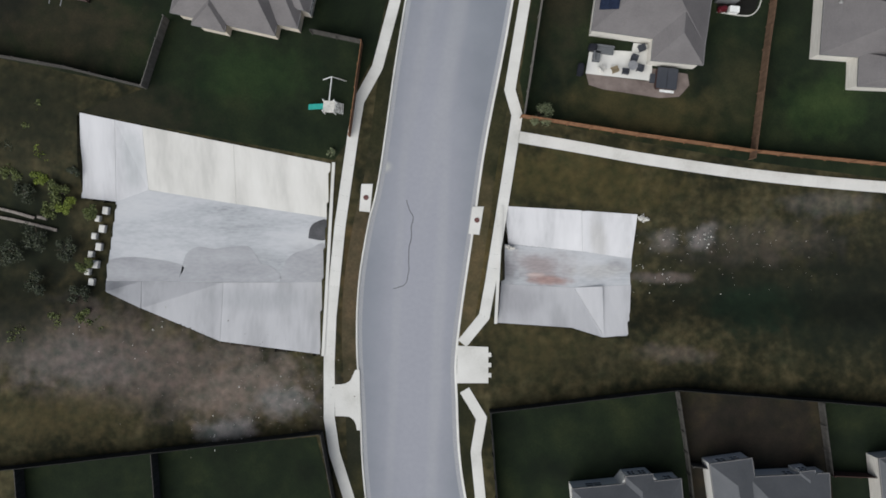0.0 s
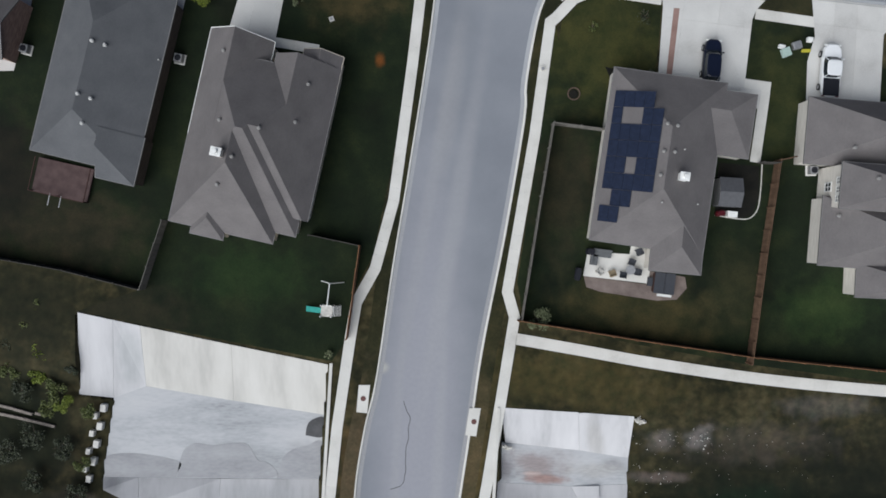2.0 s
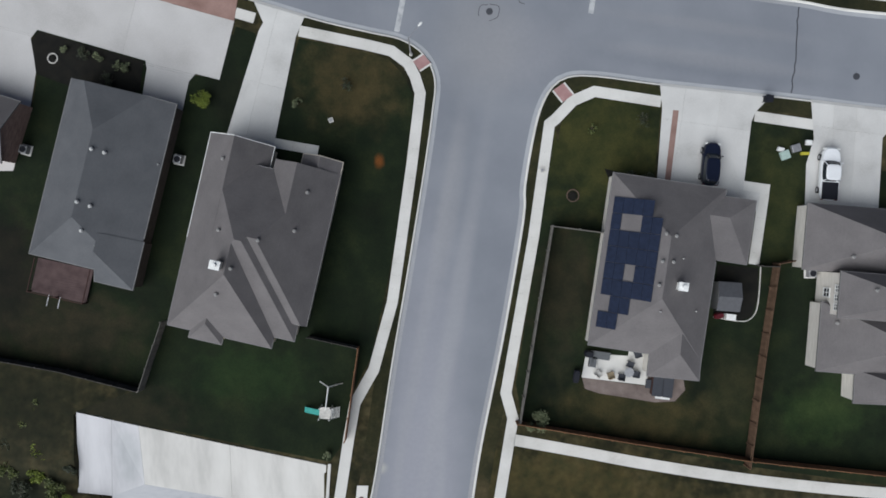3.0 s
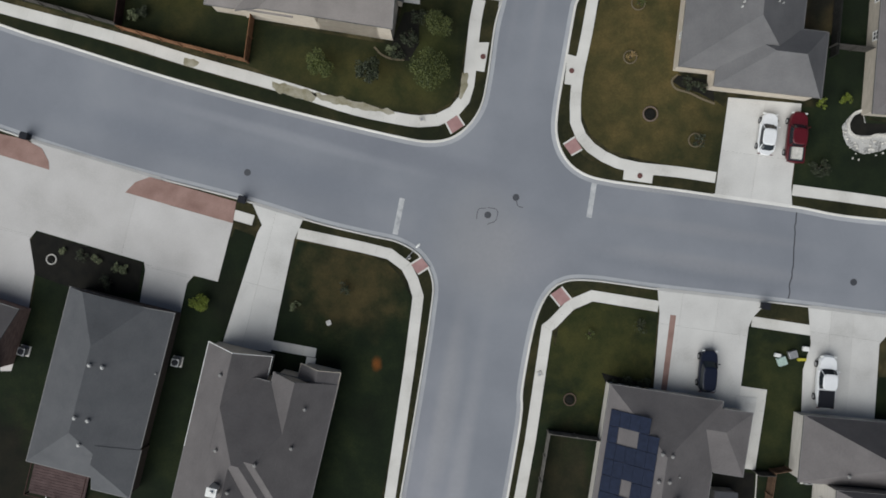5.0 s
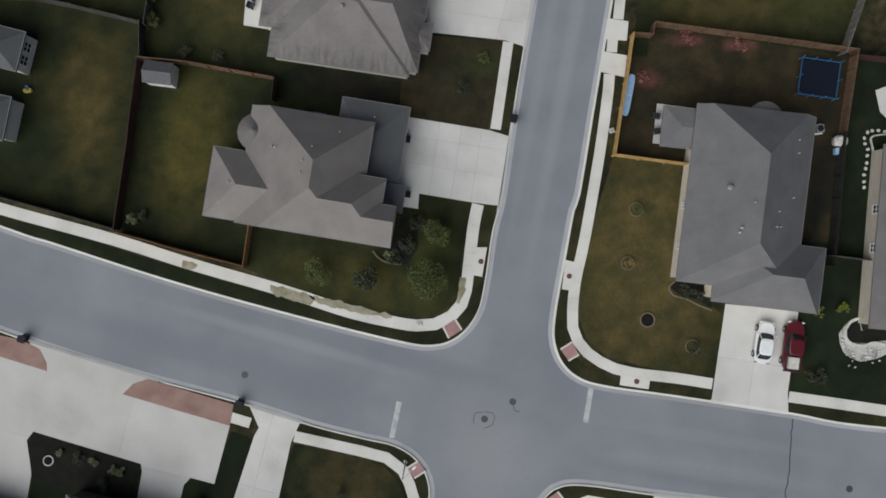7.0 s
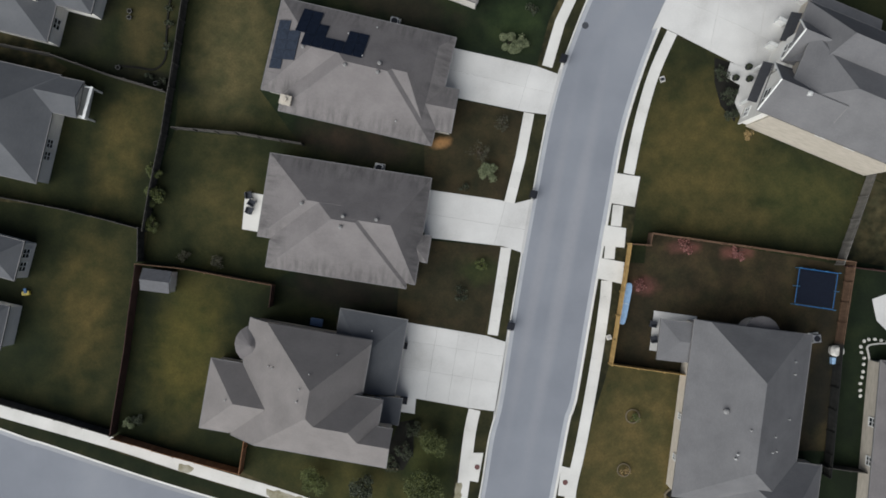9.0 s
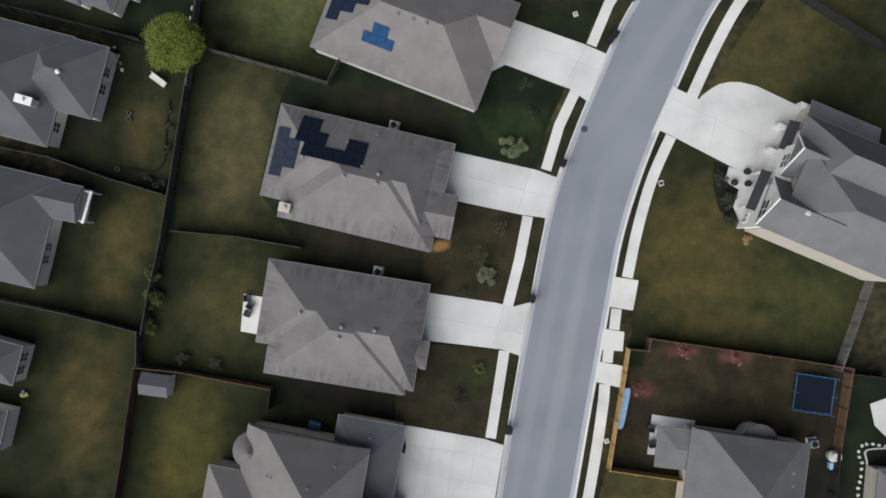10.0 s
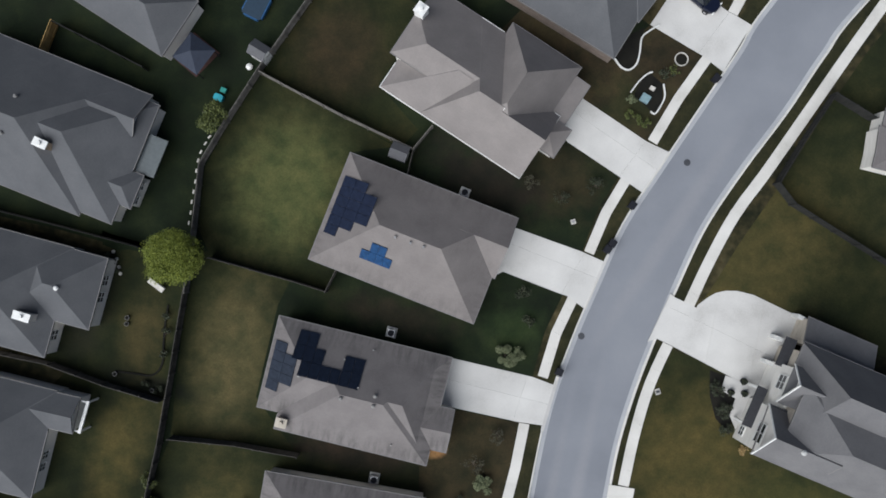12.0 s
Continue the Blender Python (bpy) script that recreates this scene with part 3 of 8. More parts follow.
NW_EDGE = [(51.0, 178.0), (34.25, 156.62), (30.51, 150.46), (22.75, 138.14), (19.03, 132.01), (16.52, 125.93), (14.13, 119.87), (11.71, 112.16), (9.70, 100.77), (8.04, 90.00), (6.76, 80.44), (5.88, 76.50), (5.15, 71.15), (4.34, 67.88), (2.40, 65.48), (-0.27, 64.51), (-4.44, 65.02), (-16.34, 67.84), (-28.25, 71.02), (-40.16, 74.67), (-46.11, 76.53), (-75.0, 86.6)]
EDGES = [offset(smooth_line(e), 0.42) for e in (SW_EDGE, SE_EDGE, NE_EDGE, NW_EDGE)]
KERB_X, KERB_Y = (np.array([q[k] for e in EDGES for q in e]) for k in (0, 1))


def kerb_point(p):
    """The nearest point of the road's edge, and its distance."""
    d = np.hypot(KERB_X - p[0], KERB_Y - p[1])
    i = int(np.argmin(d))
    return (KERB_X[i], KERB_Y[i]), float(d[i])


road = structure("road", slab([(p.x, p.y) for e in EDGES for p in e], 0.0, 0.2), ASPHALT, "worn blue-grey asphalt carriageway of a four-way junction", "road")

# driveways: outline, and cuts (a point and a direction in degrees) where its joints run
DRIVES = [
    ([(-19.48, 57.18), (-13.88, 55.79), (-14.65, 55.19), (-15.06, 54.12), (-17.48, 42.32), (-22.60, 42.99), (-18.93, 54.80), (-18.46, 55.64)], [((-17.56, 54.64), -104), ((-19.79, 49.56), -14)]),
    ([(-49.61, 64.09), (-44.25, 62.70), (-42.59, 64.26), (-29.08, 60.56), (-28.17, 57.65), (-21.50, 55.80), (-23.06, 49.66), (-25.57, 50.29), (-26.27, 49.51), (-27.26, 45.04), (-31.54, 45.61), (-30.68, 50.85), (-30.81, 51.68), (-42.13, 54.93), (-42.84, 54.03), (-42.28, 50.59), (-42.97, 46.41), (-44.72, 40.15), (-49.48, 40.11)], [((-30.81, 51.27), -14), ((-42.72, 54.45), -14), ((-32.32, 56.01), 76)]),
    ([(23.16, 48.81), (34.48, 47.35), (33.18, 46.26), (32.71, 45.19), (31.77, 37.44), (31.19, 35.65), (22.56, 35.59), (23.36, 46.61)], [((29.59, 48.14), -98), ((25.45, 45.25), -8), ((25.17, 43.94), -98)]),
    ([(39.00, 46.96), (48.65, 45.78), (46.47, 43.51), (45.80, 32.18), (38.18, 32.13), (38.46, 40.77), (39.27, 43.45)], [((43.61, 44.08), -94), ((41.23, 44.06), -94), ((40.93, 44.54), -8)]),
    ([(-4.23, 88.66), (5.31, 87.24), (6.50, 86.89), (7.44, 88.22), (6.26, 78.68), (5.00, 79.50), (3.80, 79.60), (-1.92, 80.48), (-2.02, 78.87), (-3.69, 79.09), (-4.13, 80.92)], [((-0.53, 83.05), 82), ((1.85, 83.09), 82), ((4.00, 83.11), 82), ((-3.31, 86.59), -8), ((-3.27, 83.73), -8)]),
    ([(30.42, 69.30), (38.11, 68.68), (37.09, 60.04), (37.17, 58.79), (28.88, 59.75), (29.35, 60.36)], [((33.86, 65.65), -98), ((33.30, 63.26), -8)]),
    ([(-1.50, 102.54), (6.28, 101.58), (7.96, 101.21), (9.26, 101.83), (8.62, 95.97), (7.77, 96.31), (6.87, 96.71), (-1.38, 97.47)], [((6.63, 99.50), 76), ((2.75, 99.41), -8)]),
    ([(-0.06, 117.75), (10.14, 115.71), (11.46, 115.44), (12.39, 116.48), (10.62, 110.34), (9.84, 110.74), (8.64, 110.95), (2.58, 112.07), (0.06, 112.61)], [((8.99, 113.89), 74), ((4.80, 114.39), -12)]),
    ([(5.83, 132.05), (14.92, 129.11), (15.90, 128.43), (17.09, 128.83), (14.18, 123.88), (13.45, 124.39), (12.54, 124.66), (6.60, 126.74), (5.19, 126.03)], [((13.81, 126.44), 62), ((10.14, 128.72), -20)]),
    ([(13.81, 145.80), (21.28, 141.10), (22.74, 140.67), (23.10, 140.68), (19.81, 136.24), (19.00, 136.94), (18.39, 137.34), (13.00, 140.71), (11.81, 142.30)], [((20.02, 139.26), 55), ((16.32, 142.14), -33)]),
    ([(21.40, 153.48), (27.09, 150.34), (28.26, 149.29), (31.49, 154.36), (30.39, 154.80), (29.47, 155.26), (25.79, 157.86), (24.27, 158.11)], [((28.16, 152.79), 55)]),
    ([(24.40, 124.99), (25.67, 124.32), (27.19, 123.59), (27.29, 123.88), (28.35, 124.74), (29.17, 125.24), (30.24, 125.51), (31.44, 125.53), (33.18, 125.16), (38.78, 122.66), (37.65, 119.93), (35.21, 115.19), (33.91, 114.55), (30.87, 116.48), (24.80, 119.44), (23.58, 120.06), (22.32, 120.08)], [((28.82, 120.95), -100), ((33.48, 119.31), -100), ((31.35, 120.44), -24)]),
]


def clip(poly, at, ang, side, gap=0.006):
    """The part of a polygon on one side of a line."""
    nx, ny = -sin(radians(ang)) * side, cos(radians(ang)) * side
    d = [(p[0] - at[0]) * nx + (p[1] - at[1]) * ny - gap for p in poly]
    out = []
    for i, p in enumerate(poly):
        j = (i + 1) % len(poly)
        if d[i] >= 0:
            out.append(p)
        if (d[i] >= 0) != (d[j] >= 0):
            k = d[i] / (d[i] - d[j])
            out.append((p[0] + (poly[j][0] - p[0]) * k, p[1] + (poly[j][1] - p[1]) * k))
    return out


# culvert basins: floor level, and outlines of bank and floor slabs
W_FLOOR, E_FLOOR = -1.3, -1.0
W_BANK_N = [(-38.19, 14.78), (-11.95, 9.20), (-12.29, 3.55), (-31.71, 6.73), (-35.03, 5.32), (-38.66, 5.94)]
W_BED = [(-35.03, 5.92), (-31.71, 6.73), (-12.29, 3.55), (-13.08, -3.31), (-36.26, -3.04), (-35.61, 1.71)]
W_BANK_S = [(-36.26, -2.98), (-13.08, -3.31), (-13.21, -10.80), (-23.12, -9.53), (-31.99, -5.82), (-35.89, -4.06)]
E_BANK_N = [(6.29, 4.58), (20.24, 3.57), (19.84, -1.08), (14.56, -0.25), (6.76, 0.60)]
E_BED = [(6.39, 0.61), (14.56, -0.25), (19.84, -1.08), (19.76, -3.90), (13.32, -4.14), (5.94, -3.65)]
E_BANK_S = [(5.94, -3.65), (13.32, -4.14), (19.76, -3.90), (19.24, -9.38), (16.45, -9.29), (13.13, -8.25), (5.41, -7.65)]

# ground: one sheet, lowered under the carriageway and hollowed by the drainage ditch
lower = [tuple(p.xy) for e in EDGES for p in offset(e, -1.0)]
xs = np.concatenate([[-900, -400, -200, -110], np.arange(-75, -37, 0.5), np.arange(-37, -9, 0.2), np.arange(-9, 7, 0.5), np.arange(7, 25, 0.2), np.arange(25, 75.1, 0.5), [110, 200, 400, 900]])
ys = np.concatenate([[-900, -400, -200, -100], np.arange(-45, -10, 0.5), np.arange(-10, 14, 0.2), np.arange(14, 178.1, 0.5), [220, 320, 500, 1000]])
GX, GY = np.meshgrid(xs, ys)
ease = lambda t: np.clip(t, 0, 1) ** 2 * (3 - 2 * np.clip(t, 0, 1))
west = ease((-13.0 - GX) / 2.0) * ease((60 + GX) / 15) * ease((9.0 - np.abs(GY - 1.2)) / 5.5) * 1.35
east = ease((GX - 7.5) / 2.0) * ease((70 - GX) / 15) * ease((6.5 - np.abs(GY + 2.4)) / 4.2) * 1.05
lumps = np.array([noise.noise((x * 0.35, y * 0.35, 0)) for x, y in zip(GX.ravel(), GY.ravel())]).reshape(GX.shape) * 0.05
wild = np.maximum(ease((west + east) * 2), 0.15)
GZ = YARD - west - east + lumps * np.where(np.abs(GY) < 14, wild, 0.1)
GZ = np.where(inside(GX, GY, lower), -0.12, GZ)
W_ALL = [(-38.08, 14.66), (-12.07, 9.14), (-13.27, -10.68), (-23.11, -9.41), (-31.99, -5.70), (-35.41, -3.95), (-34.73, 5.13), (-38.16, 5.75)]
E_ALL = [(6.29, 4.46), (20.12, 3.51), (19.12, -9.26), (16.45, -9.17), (13.13, -8.13), (5.53, -7.53)]
for group in ((W_BANK_N, W_BED, W_BANK_S, W_ALL), (E_BANK_N, E_BED, E_BANK_S, E_ALL)):
    within = lambda dx, dy: np.logical_or.reduce([inside(GX + dx, GY + dy, outline) for outline in group])
    deep = np.logical_and.reduce([within(dx, dy) for dx, dy in ((0.2, 0), (-0.2, 0), (0, 0.2), (0, -0.2))])
    GZ = np.where(deep, GZ - 1.6, np.where(within(0, 0), GZ - 0.12, GZ))
w_, h_ = len(xs), len(ys)
quads = [(j * w_ + i, j * w_ + i + 1, (j + 1) * w_ + i + 1, (j + 1) * w_ + i) for j in range(h_ - 1) for i in range(w_ - 1)]
me = bpy.data.meshes.new("ground")
me.from_pydata(np.stack([GX.ravel(), GY.ravel(), GZ.ravel()], 1).tolist(), [], quads)
ground = tagged(new("ground", me), "dry brown and green winter grass with bare soil", "ground", kind="structure")
me.materials.append(GRASS)

# kerbs, dropped where a driveway crosses
for e in EDGES:
    outer = offset(e, -1.3)
    ox, oy = np.array([q.x for q in outer]), np.array([q.y for q in outer])
    drop = np.zeros(len(e), bool)
    for outline, cuts in DRIVES:
        drop |= inside(ox, oy, outline)
    kerb = tagged(new("kerb"), "pale concrete kerb with a flat grey gutter", "kerb", kind="structure")
    for name, mat, profile in (("gutter_pan", GUTTER_PAN, [(0.12, -0.1, -0.1), (0.12, 0.006, 0.006), (-0.30, 0.025, 0.025)]),
                               ("kerbstone", CONCRETE, [(-0.30, 0.025, 0.025), (-0.36, 0.12, 0.03), (-0.40, 0.145, 0.035), (-0.53, 0.15, 0.04), (-0.53, -0.1, -0.1)])):
        bm = bmesh.new()
        rows = [[bm.verts.new((q.x, q.y, low if dr else z)) for q, dr in zip(offset(e, d), drop)] for d, z, low in profile]
        for a, b in zip(rows, rows[1:]):
            for i in range(len(e) - 1):
                bm.faces.new((a[i], a[i + 1], b[i + 1], b[i]))
        part(name, bm, mat, kerb)
    bm = bmesh.new()
    rows = [[bm.verts.new((q.x, q.y, z)) for q in offset(e, d)] for d, z in ((-0.53, YARD + 0.008), (-2.0, YARD + 0.008), (-2.0, -0.1))]
    for a, b in zip(rows, rows[1:]):
        for i in range(len(e) - 1):
            bm.faces.new((a[i], a[i + 1], b[i + 1], b[i]))
    structure("verge", bm, VERGE, "strip of dry grass between kerb and footway", "verge")

DRIVE_TOP = YARD + 0.036


def to_kerb(p):
    k, d = kerb_point(p)
    return (k[0] + (p[0] - k[0]) * 0.6 / d, k[1] + (p[1] - k[1]) * 0.6 / d) if 0.2 < d < 2.1 else p


for number, (outline, cuts) in enumerate(DRIVES):
    outline = [to_kerb(p) for p in outline]
    drive = tagged(new("driveway"), "pale concrete driveway with sawn joints", "driveway", kind="structure")
    pieces = [outline]
    for at, ang in cuts:
        pieces = [q for p in pieces for q in (clip(p, at, ang, 1), clip(p, at, ang, -1)) if len(q) > 2]
    for p in pieces:
        part("slab", slab(p, DRIVE_TOP, 0.2), DRIVE_GREY if number == 1 else DRIVE, drive)
    for a, b in zip(outline, outline[1:] + outline[:1]):
        (ka, da), (kb, db) = kerb_point(a), kerb_point(b)
        if da < 2.1 and db < 2.1 and hypot(ka[0] - kb[0], ka[1] - kb[1]) > 1.5:
            bm = bmesh.new()
            ends = []
            for q, k, d in ((a, ka, da), (b, kb, db)):
                t = 0.25 / max(d, 0.3)
                ends.append((bm.verts.new((*q, DRIVE_TOP)), bm.verts.new((k[0] + (q[0] - k[0]) * t, k[1] + (q[1] - k[1]) * t, 0.045)), bm.verts.new((*q, -0.1))))
            bm.faces.new((ends[0][0], ends[1][0], ends[1][1], ends[0][1]))
            bm.faces.new((ends[0][1], ends[1][1], ends[1][2], ends[0][2]))
            bm.faces.new((ends[0][0], ends[0][1], ends[0][2]))
            bm.faces.new((ends[1][0], ends[1][1], ends[1][2]))
            part("apron", bm, DRIVE, drive)


# footways in cast slabs
def footway(points, width=1.25, rounded=False, label="pale concrete footway beside the road", joint=1.5, mat=CONCRETE):
    line = smooth_line(points, joint) if rounded else straight(points, joint)
    way = tagged(new("pavement"), label, "footway", kind="structure")
    z, h = YARD + 0.03, width / 2
    left, right = offset(line, h), offset(line, -h)
    for i in range(len(line) - 1):
        g = 0.003 / max(0.2, (line[i + 1] - line[i]).length)
        q = [left[i].lerp(left[i + 1], g), left[i].lerp(left[i + 1], 1 - g), right[i].lerp(right[i + 1], 1 - g), right[i].lerp(right[i + 1], g)]
        part("slab", slab(q, z, 0.14), mat, way)


def pad(points, label, mat=CONCRETE, z=YARD + 0.045, name="pad", category="pad", thick=0.25):
    return structure(name, slab(points, z, thick), mat, label, category)


footway([(-8.46, -30.64), (-10.32, -25.99), (-11.82, -21.10), (-12.32, -17.53), (-12.27, -11.58), (-12.04, -6.83), (-11.00, 2.66), (-9.55, 12.15), (-8.92, 15.70), (-6.93, 19.24), (-4.97, 26.35), (-3.98, 33.19), (-2.89, 40.90), (-2.15, 47.0), (-2.02, 48.23), (-2.57, 50.01), (-3.29, 51.37), (-5.02, 52.66), (-7.82, 53.35), (-14.71, 54.78)], 1.15)
footway([(-21.38, 56.69), (-19.36, 56.11)], 1.1)
footway([(4.60, -32.55), (3.47, -26.12), (3.03, -21.24), (3.66, -17.67), (1.90, -14.69)], 1.1)
footway([(1.71, -9.81), (4.05, -6.98), (4.74, -3.42), (6.74, 8.44), (7.68, 14.07), (6.94, 16.75), (9.86, 33.15), (11.54, 45.01), (12.12, 45.45), (14.01, 47.43), (16.26, 48.40), (23.23, 47.32)], 1.15)
footway([(33.06, 45.79), (39.26, 44.88)], 1.1)
footway([(7.84, 11.81), (15.08, 10.50), (22.19, 9.19), (33.47, 7.49), (46.41, 6.18), (60.19, 5.29)], 1.2, True, "pale concrete path between lawn and fence")
footway([(-55.60, 81.14), (-46.05, 78.35), (-34.10, 75.24), (-25.74, 72.73), (-16.19, 70.11), (-9.02, 67.9), (-4.38, 66.92), (-2.0, 66.6), (-0.11, 66.76), (1.62, 67.62), (2.68, 68.88), (3.12, 70.37), (3.4, 72.99), (3.84, 77.16), (4.28, 79.43)], 1.25, True)
footway([(17.90, 93.29), (17.81, 91.62), (17.00, 85.07), (15.57, 76.13), (14.62, 71.47), (14.36, 68.39), (14.40, 66.61), (14.98, 65.14), (16.0, 63.96), (17.38, 63.02), (18.93, 62.32), (21.01, 61.87), (25.35, 61.43), (29.15, 60.88)], 1.15, True)
footway([(37.22, 59.63), (42.29, 58.98), (47.53, 58.27), (55.40, 57.30)], 1.15)
footway([(14.19, 124.42), (12.43, 120.43), (11.16, 115.73)], 1.1)
footway([(9.36, 110.79), (8.57, 106.11), (7.48, 101.31)], 1.1)
footway([(7.23, 96.54), (6.62, 91.87), (6.01, 87.33)], 1.1)
footway([(19.25, 136.82), (17.31, 133.34), (15.64, 129.02)], 1.1)
footway([(27.63, 150.24), (24.63, 145.73), (22.01, 141.01)], 1.1)
footway([(33.24, 160.53), (31.51, 157.74), (30.14, 154.98)], 1.1)
footway([(48.91, 160.44), (45.89, 156.04), (42.41, 150.85), (39.12, 145.79), (36.06, 141.11), (33.87, 137.79), (30.98, 133.61), (28.48, 128.73), (26.35, 123.86)], 1.2, True)
footway([(24.27, 119.62), (23.08, 116.91), (22.06, 114.07), (20.91, 109.51), (20.00, 104.59)], 1.15, True)
footway([(18.94, 101.28), (18.75, 99.07)], 1.1)
footway([(18.20, 96.91), (18.11, 95.60)], 1.1)
footway([(-17.96, 43.15), (-12.72, 42.23)], 1.0, label="narrow concrete path to a front door", joint=1.2)
footway([(-13.19, 41.75), (-14.00, 37.70)], 1.0, label="narrow concrete path to a front door", joint=1.2)
footway([(31.24, 38.55), (34.63, 38.07)], 1.1, label="concrete path along the house wall", joint=1.2)
footway([(34.03, 37.60), (32.96, 30.24)], 1.1, label="concrete path along the house wall", joint=1.2)

# soil and grass that has crept over the footway
OVERGROWN = material("soil_on_concrete", [(0.42, (0.16, 0.145, 0.085)), (0.62, (0.25, 0.23, 0.16)), (0.9, (0.36, 0.34, 0.28))], 0.9, 1.0, 6.0, 0.5)
for points in (
    [(-17.44, 70.67), (-14.66, 70.09), (-12.92, 69.56), (-13.16, 68.7), (-14.77, 69.0), (-17.13, 69.68)],
    [(-13.42, 69.68), (-10.69, 69.15), (-7.71, 68.4), (-4.74, 67.69), (-5.23, 67.36), (-8.2, 67.94), (-10.68, 68.36), (-11.67, 68.54), (-13.17, 69.12)],
    [(-26.83, 73.22), (-25.14, 72.72), (-25.58, 72.05), (-26.69, 72.4)],
    [(2.51, 71.75), (3.18, 71.63), (3.09, 70.64), (2.62, 69.27), (2.22, 69.14)],
):
    line = smooth_line(points + points[:1], 0.25)[:-1]
    line = [p + Vector((noise.noise(p * 1.7), noise.noise(p * 1.7 + Vector((5, 0, 0))), 0)) * 0.28 for p in line]
    structure("soil_wash", slab([(p.x, p.y) for p in line], YARD + 0.038, 0.006), OVERGROWN, "thin olive soil washed over the footway", "soil")

# kerbside pads, inlet tops and link slabs
PADS = [[(-8.71, 7.03), (-7.52, 7.02), (-7.84, 4.06), (-8.97, 4.19)], [(2.91, 4.55), (4.10, 4.54), (3.59, 1.58), (2.47, 1.71)], [(1.23, -10.04), (4.44, -10.19), (4.41, -13.99), (1.08, -13.96)], [(-11.75, -13.99), (-11.07, -13.99), (-10.54, -13.88), (-10.06, -13.59), (-9.82, -13.06), (-9.55, -12.47), (-9.08, -12.47), (-9.05, -18.82), (-9.42, -18.81), (-9.51, -18.22), (-9.74, -17.74), (-10.21, -17.38), (-10.92, -17.32), (-11.69, -17.31)],
        [(18.51, 104.67), (21.20, 104.32), (20.67, 101.14), (18.04, 101.50)], [(17.61, 99.16), (19.83, 98.86), (19.69, 96.82), (17.25, 96.95)], [(17.15, 95.69), (19.73, 95.27), (19.48, 93.00), (16.84, 93.54)],
        [(4.10, 74.90), (5.29, 74.92), (4.80, 71.82), (3.79, 71.98)], [(13.52, 73.72), (14.72, 73.44), (14.28, 70.46), (13.21, 70.62)], [(19.53, 61.74), (22.62, 61.30), (22.45, 60.22), (19.42, 60.63)]]
for i, p in enumerate(PADS):
    made = pad(p, "square concrete inlet slab at the kerb")
    if i == 2:
        PAD_E = made
for q in [(4.55, -11.02), (4.54, -12.09), (4.53, -13.16)]:
    part("kerbside_tab", box(bmesh.new(), (0, 0, YARD + 0.02), (0.4, 0.45, 0.1), pose(*q, 0)), CONCRETE, PAD_E)
for q in [(-8.25, 5.60), (3.37, 3.12), (4.66, 73.42), (13.96, 72.00), (21.19, 61.02)]:
    lid = tagged(part("manhole_cover", bmesh.new(), RUST), "round rust-brown iron cover in a concrete slab", "manhole cover", "kerbside covers")
    bm = bmesh.new()
    bmesh.ops.create_cone(bm, cap_ends=True, segments=24, radius1=0.28, radius2=0.27, depth=0.05)
    bm.to_mesh(lid.data)
    bm.free()
    lid.location = (*q, YARD + 0.068)
# red tactile ramps, footway edge first, with a pale flare at either side
for p in ([(-2.04, 50.55), (-2.82, 51.61), (-1.7, 52.34), (-0.86, 51.33)], [(2.02, 67.33), (0.78, 66.49), (1.39, 65.31), (2.75, 66.21)], [(14.33, 65.07), (15.11, 63.77), (13.99, 63.11), (13.15, 64.29)], [(12.88, 47.24), (14.07, 48.09), (13.05, 49.33), (11.86, 48.49)]):
    ramp = pad(p, "brick-red tactile ramp slab at the crossing", RAMP_RED, YARD + 0.05, "crossing_ramp", "ramp")
    for a, b in ((p[0], p[3]), (p[1], p[2])):
        part("flare", ribbon(straight((a, b), 0.8), [(0.09, 0.0), (0.09, YARD + 0.058), (-0.09, YARD + 0.058), (-0.09, 0.0)]), CONCRETE, ramp)
for p in ([(-49.62, 65.87), (-43.37, 64.49), (-41.58, 63.55), (-40.86, 62.19), (-40.79, 61.30), (-49.61, 63.91)], [(-32.81, 58.98), (-31.75, 60.06), (-30.21, 60.61), (-21.15, 58.06), (-21.50, 55.80)]):
    pad(p, "brick-red paved island between drive and road", BRICK_PAVE, YARD + 0.06, "paved_island", "island")
pad([(24.49, 46.44), (25.09, 46.38), (24.09, 37.98), (23.49, 38.03)], "narrow strip of red pavers in the drive", BRICK_PAVE, YARD + 0.05, "paver_strip", "paving")

# road markings, covers and cracks
for line in ([(-3.74, 58.54), (-4.48, 54.73)], [(16.52, 60.77), (15.90, 56.61)]):
    structure("stop_line", ribbon(straight(line, 1.0), [(0.28, 0.0), (0.28, 0.006), (-0.28, 0.006), (-0.28, 0.0)]), ROADPAINT, "worn white stop line across the lane", "road marking")
for q in [(5.26, 56.83), (8.21, 58.69), (-20.04, 61.16), (43.79, 49.97), (15.12, 120.19), (25.79, 138.97)]:
    bm = bmesh.new()
    bmesh.ops.create_cone(bm, cap_ends=True, segments=28, radius1=0.36, radius2=0.36, depth=0.03)
    cover = tagged(part("manhole_cover", bm, IRON), "round dark cast-iron manhole cover in the asphalt", "manhole cover", "manhole covers in the road")
    cover.location = (*q, 0.0)
    bm = bmesh.new()
    for r, z in ((0.30, 0.02), (0.2, 0.02)):
        bmesh.ops.create_circle(bm, segments=24, radius=r, matrix=Matrix.Translation((0, 0, z)))
    bmesh.ops.bridge_loops(bm, edges=bm.edges)
    part("rib", bm, IRON, cover)


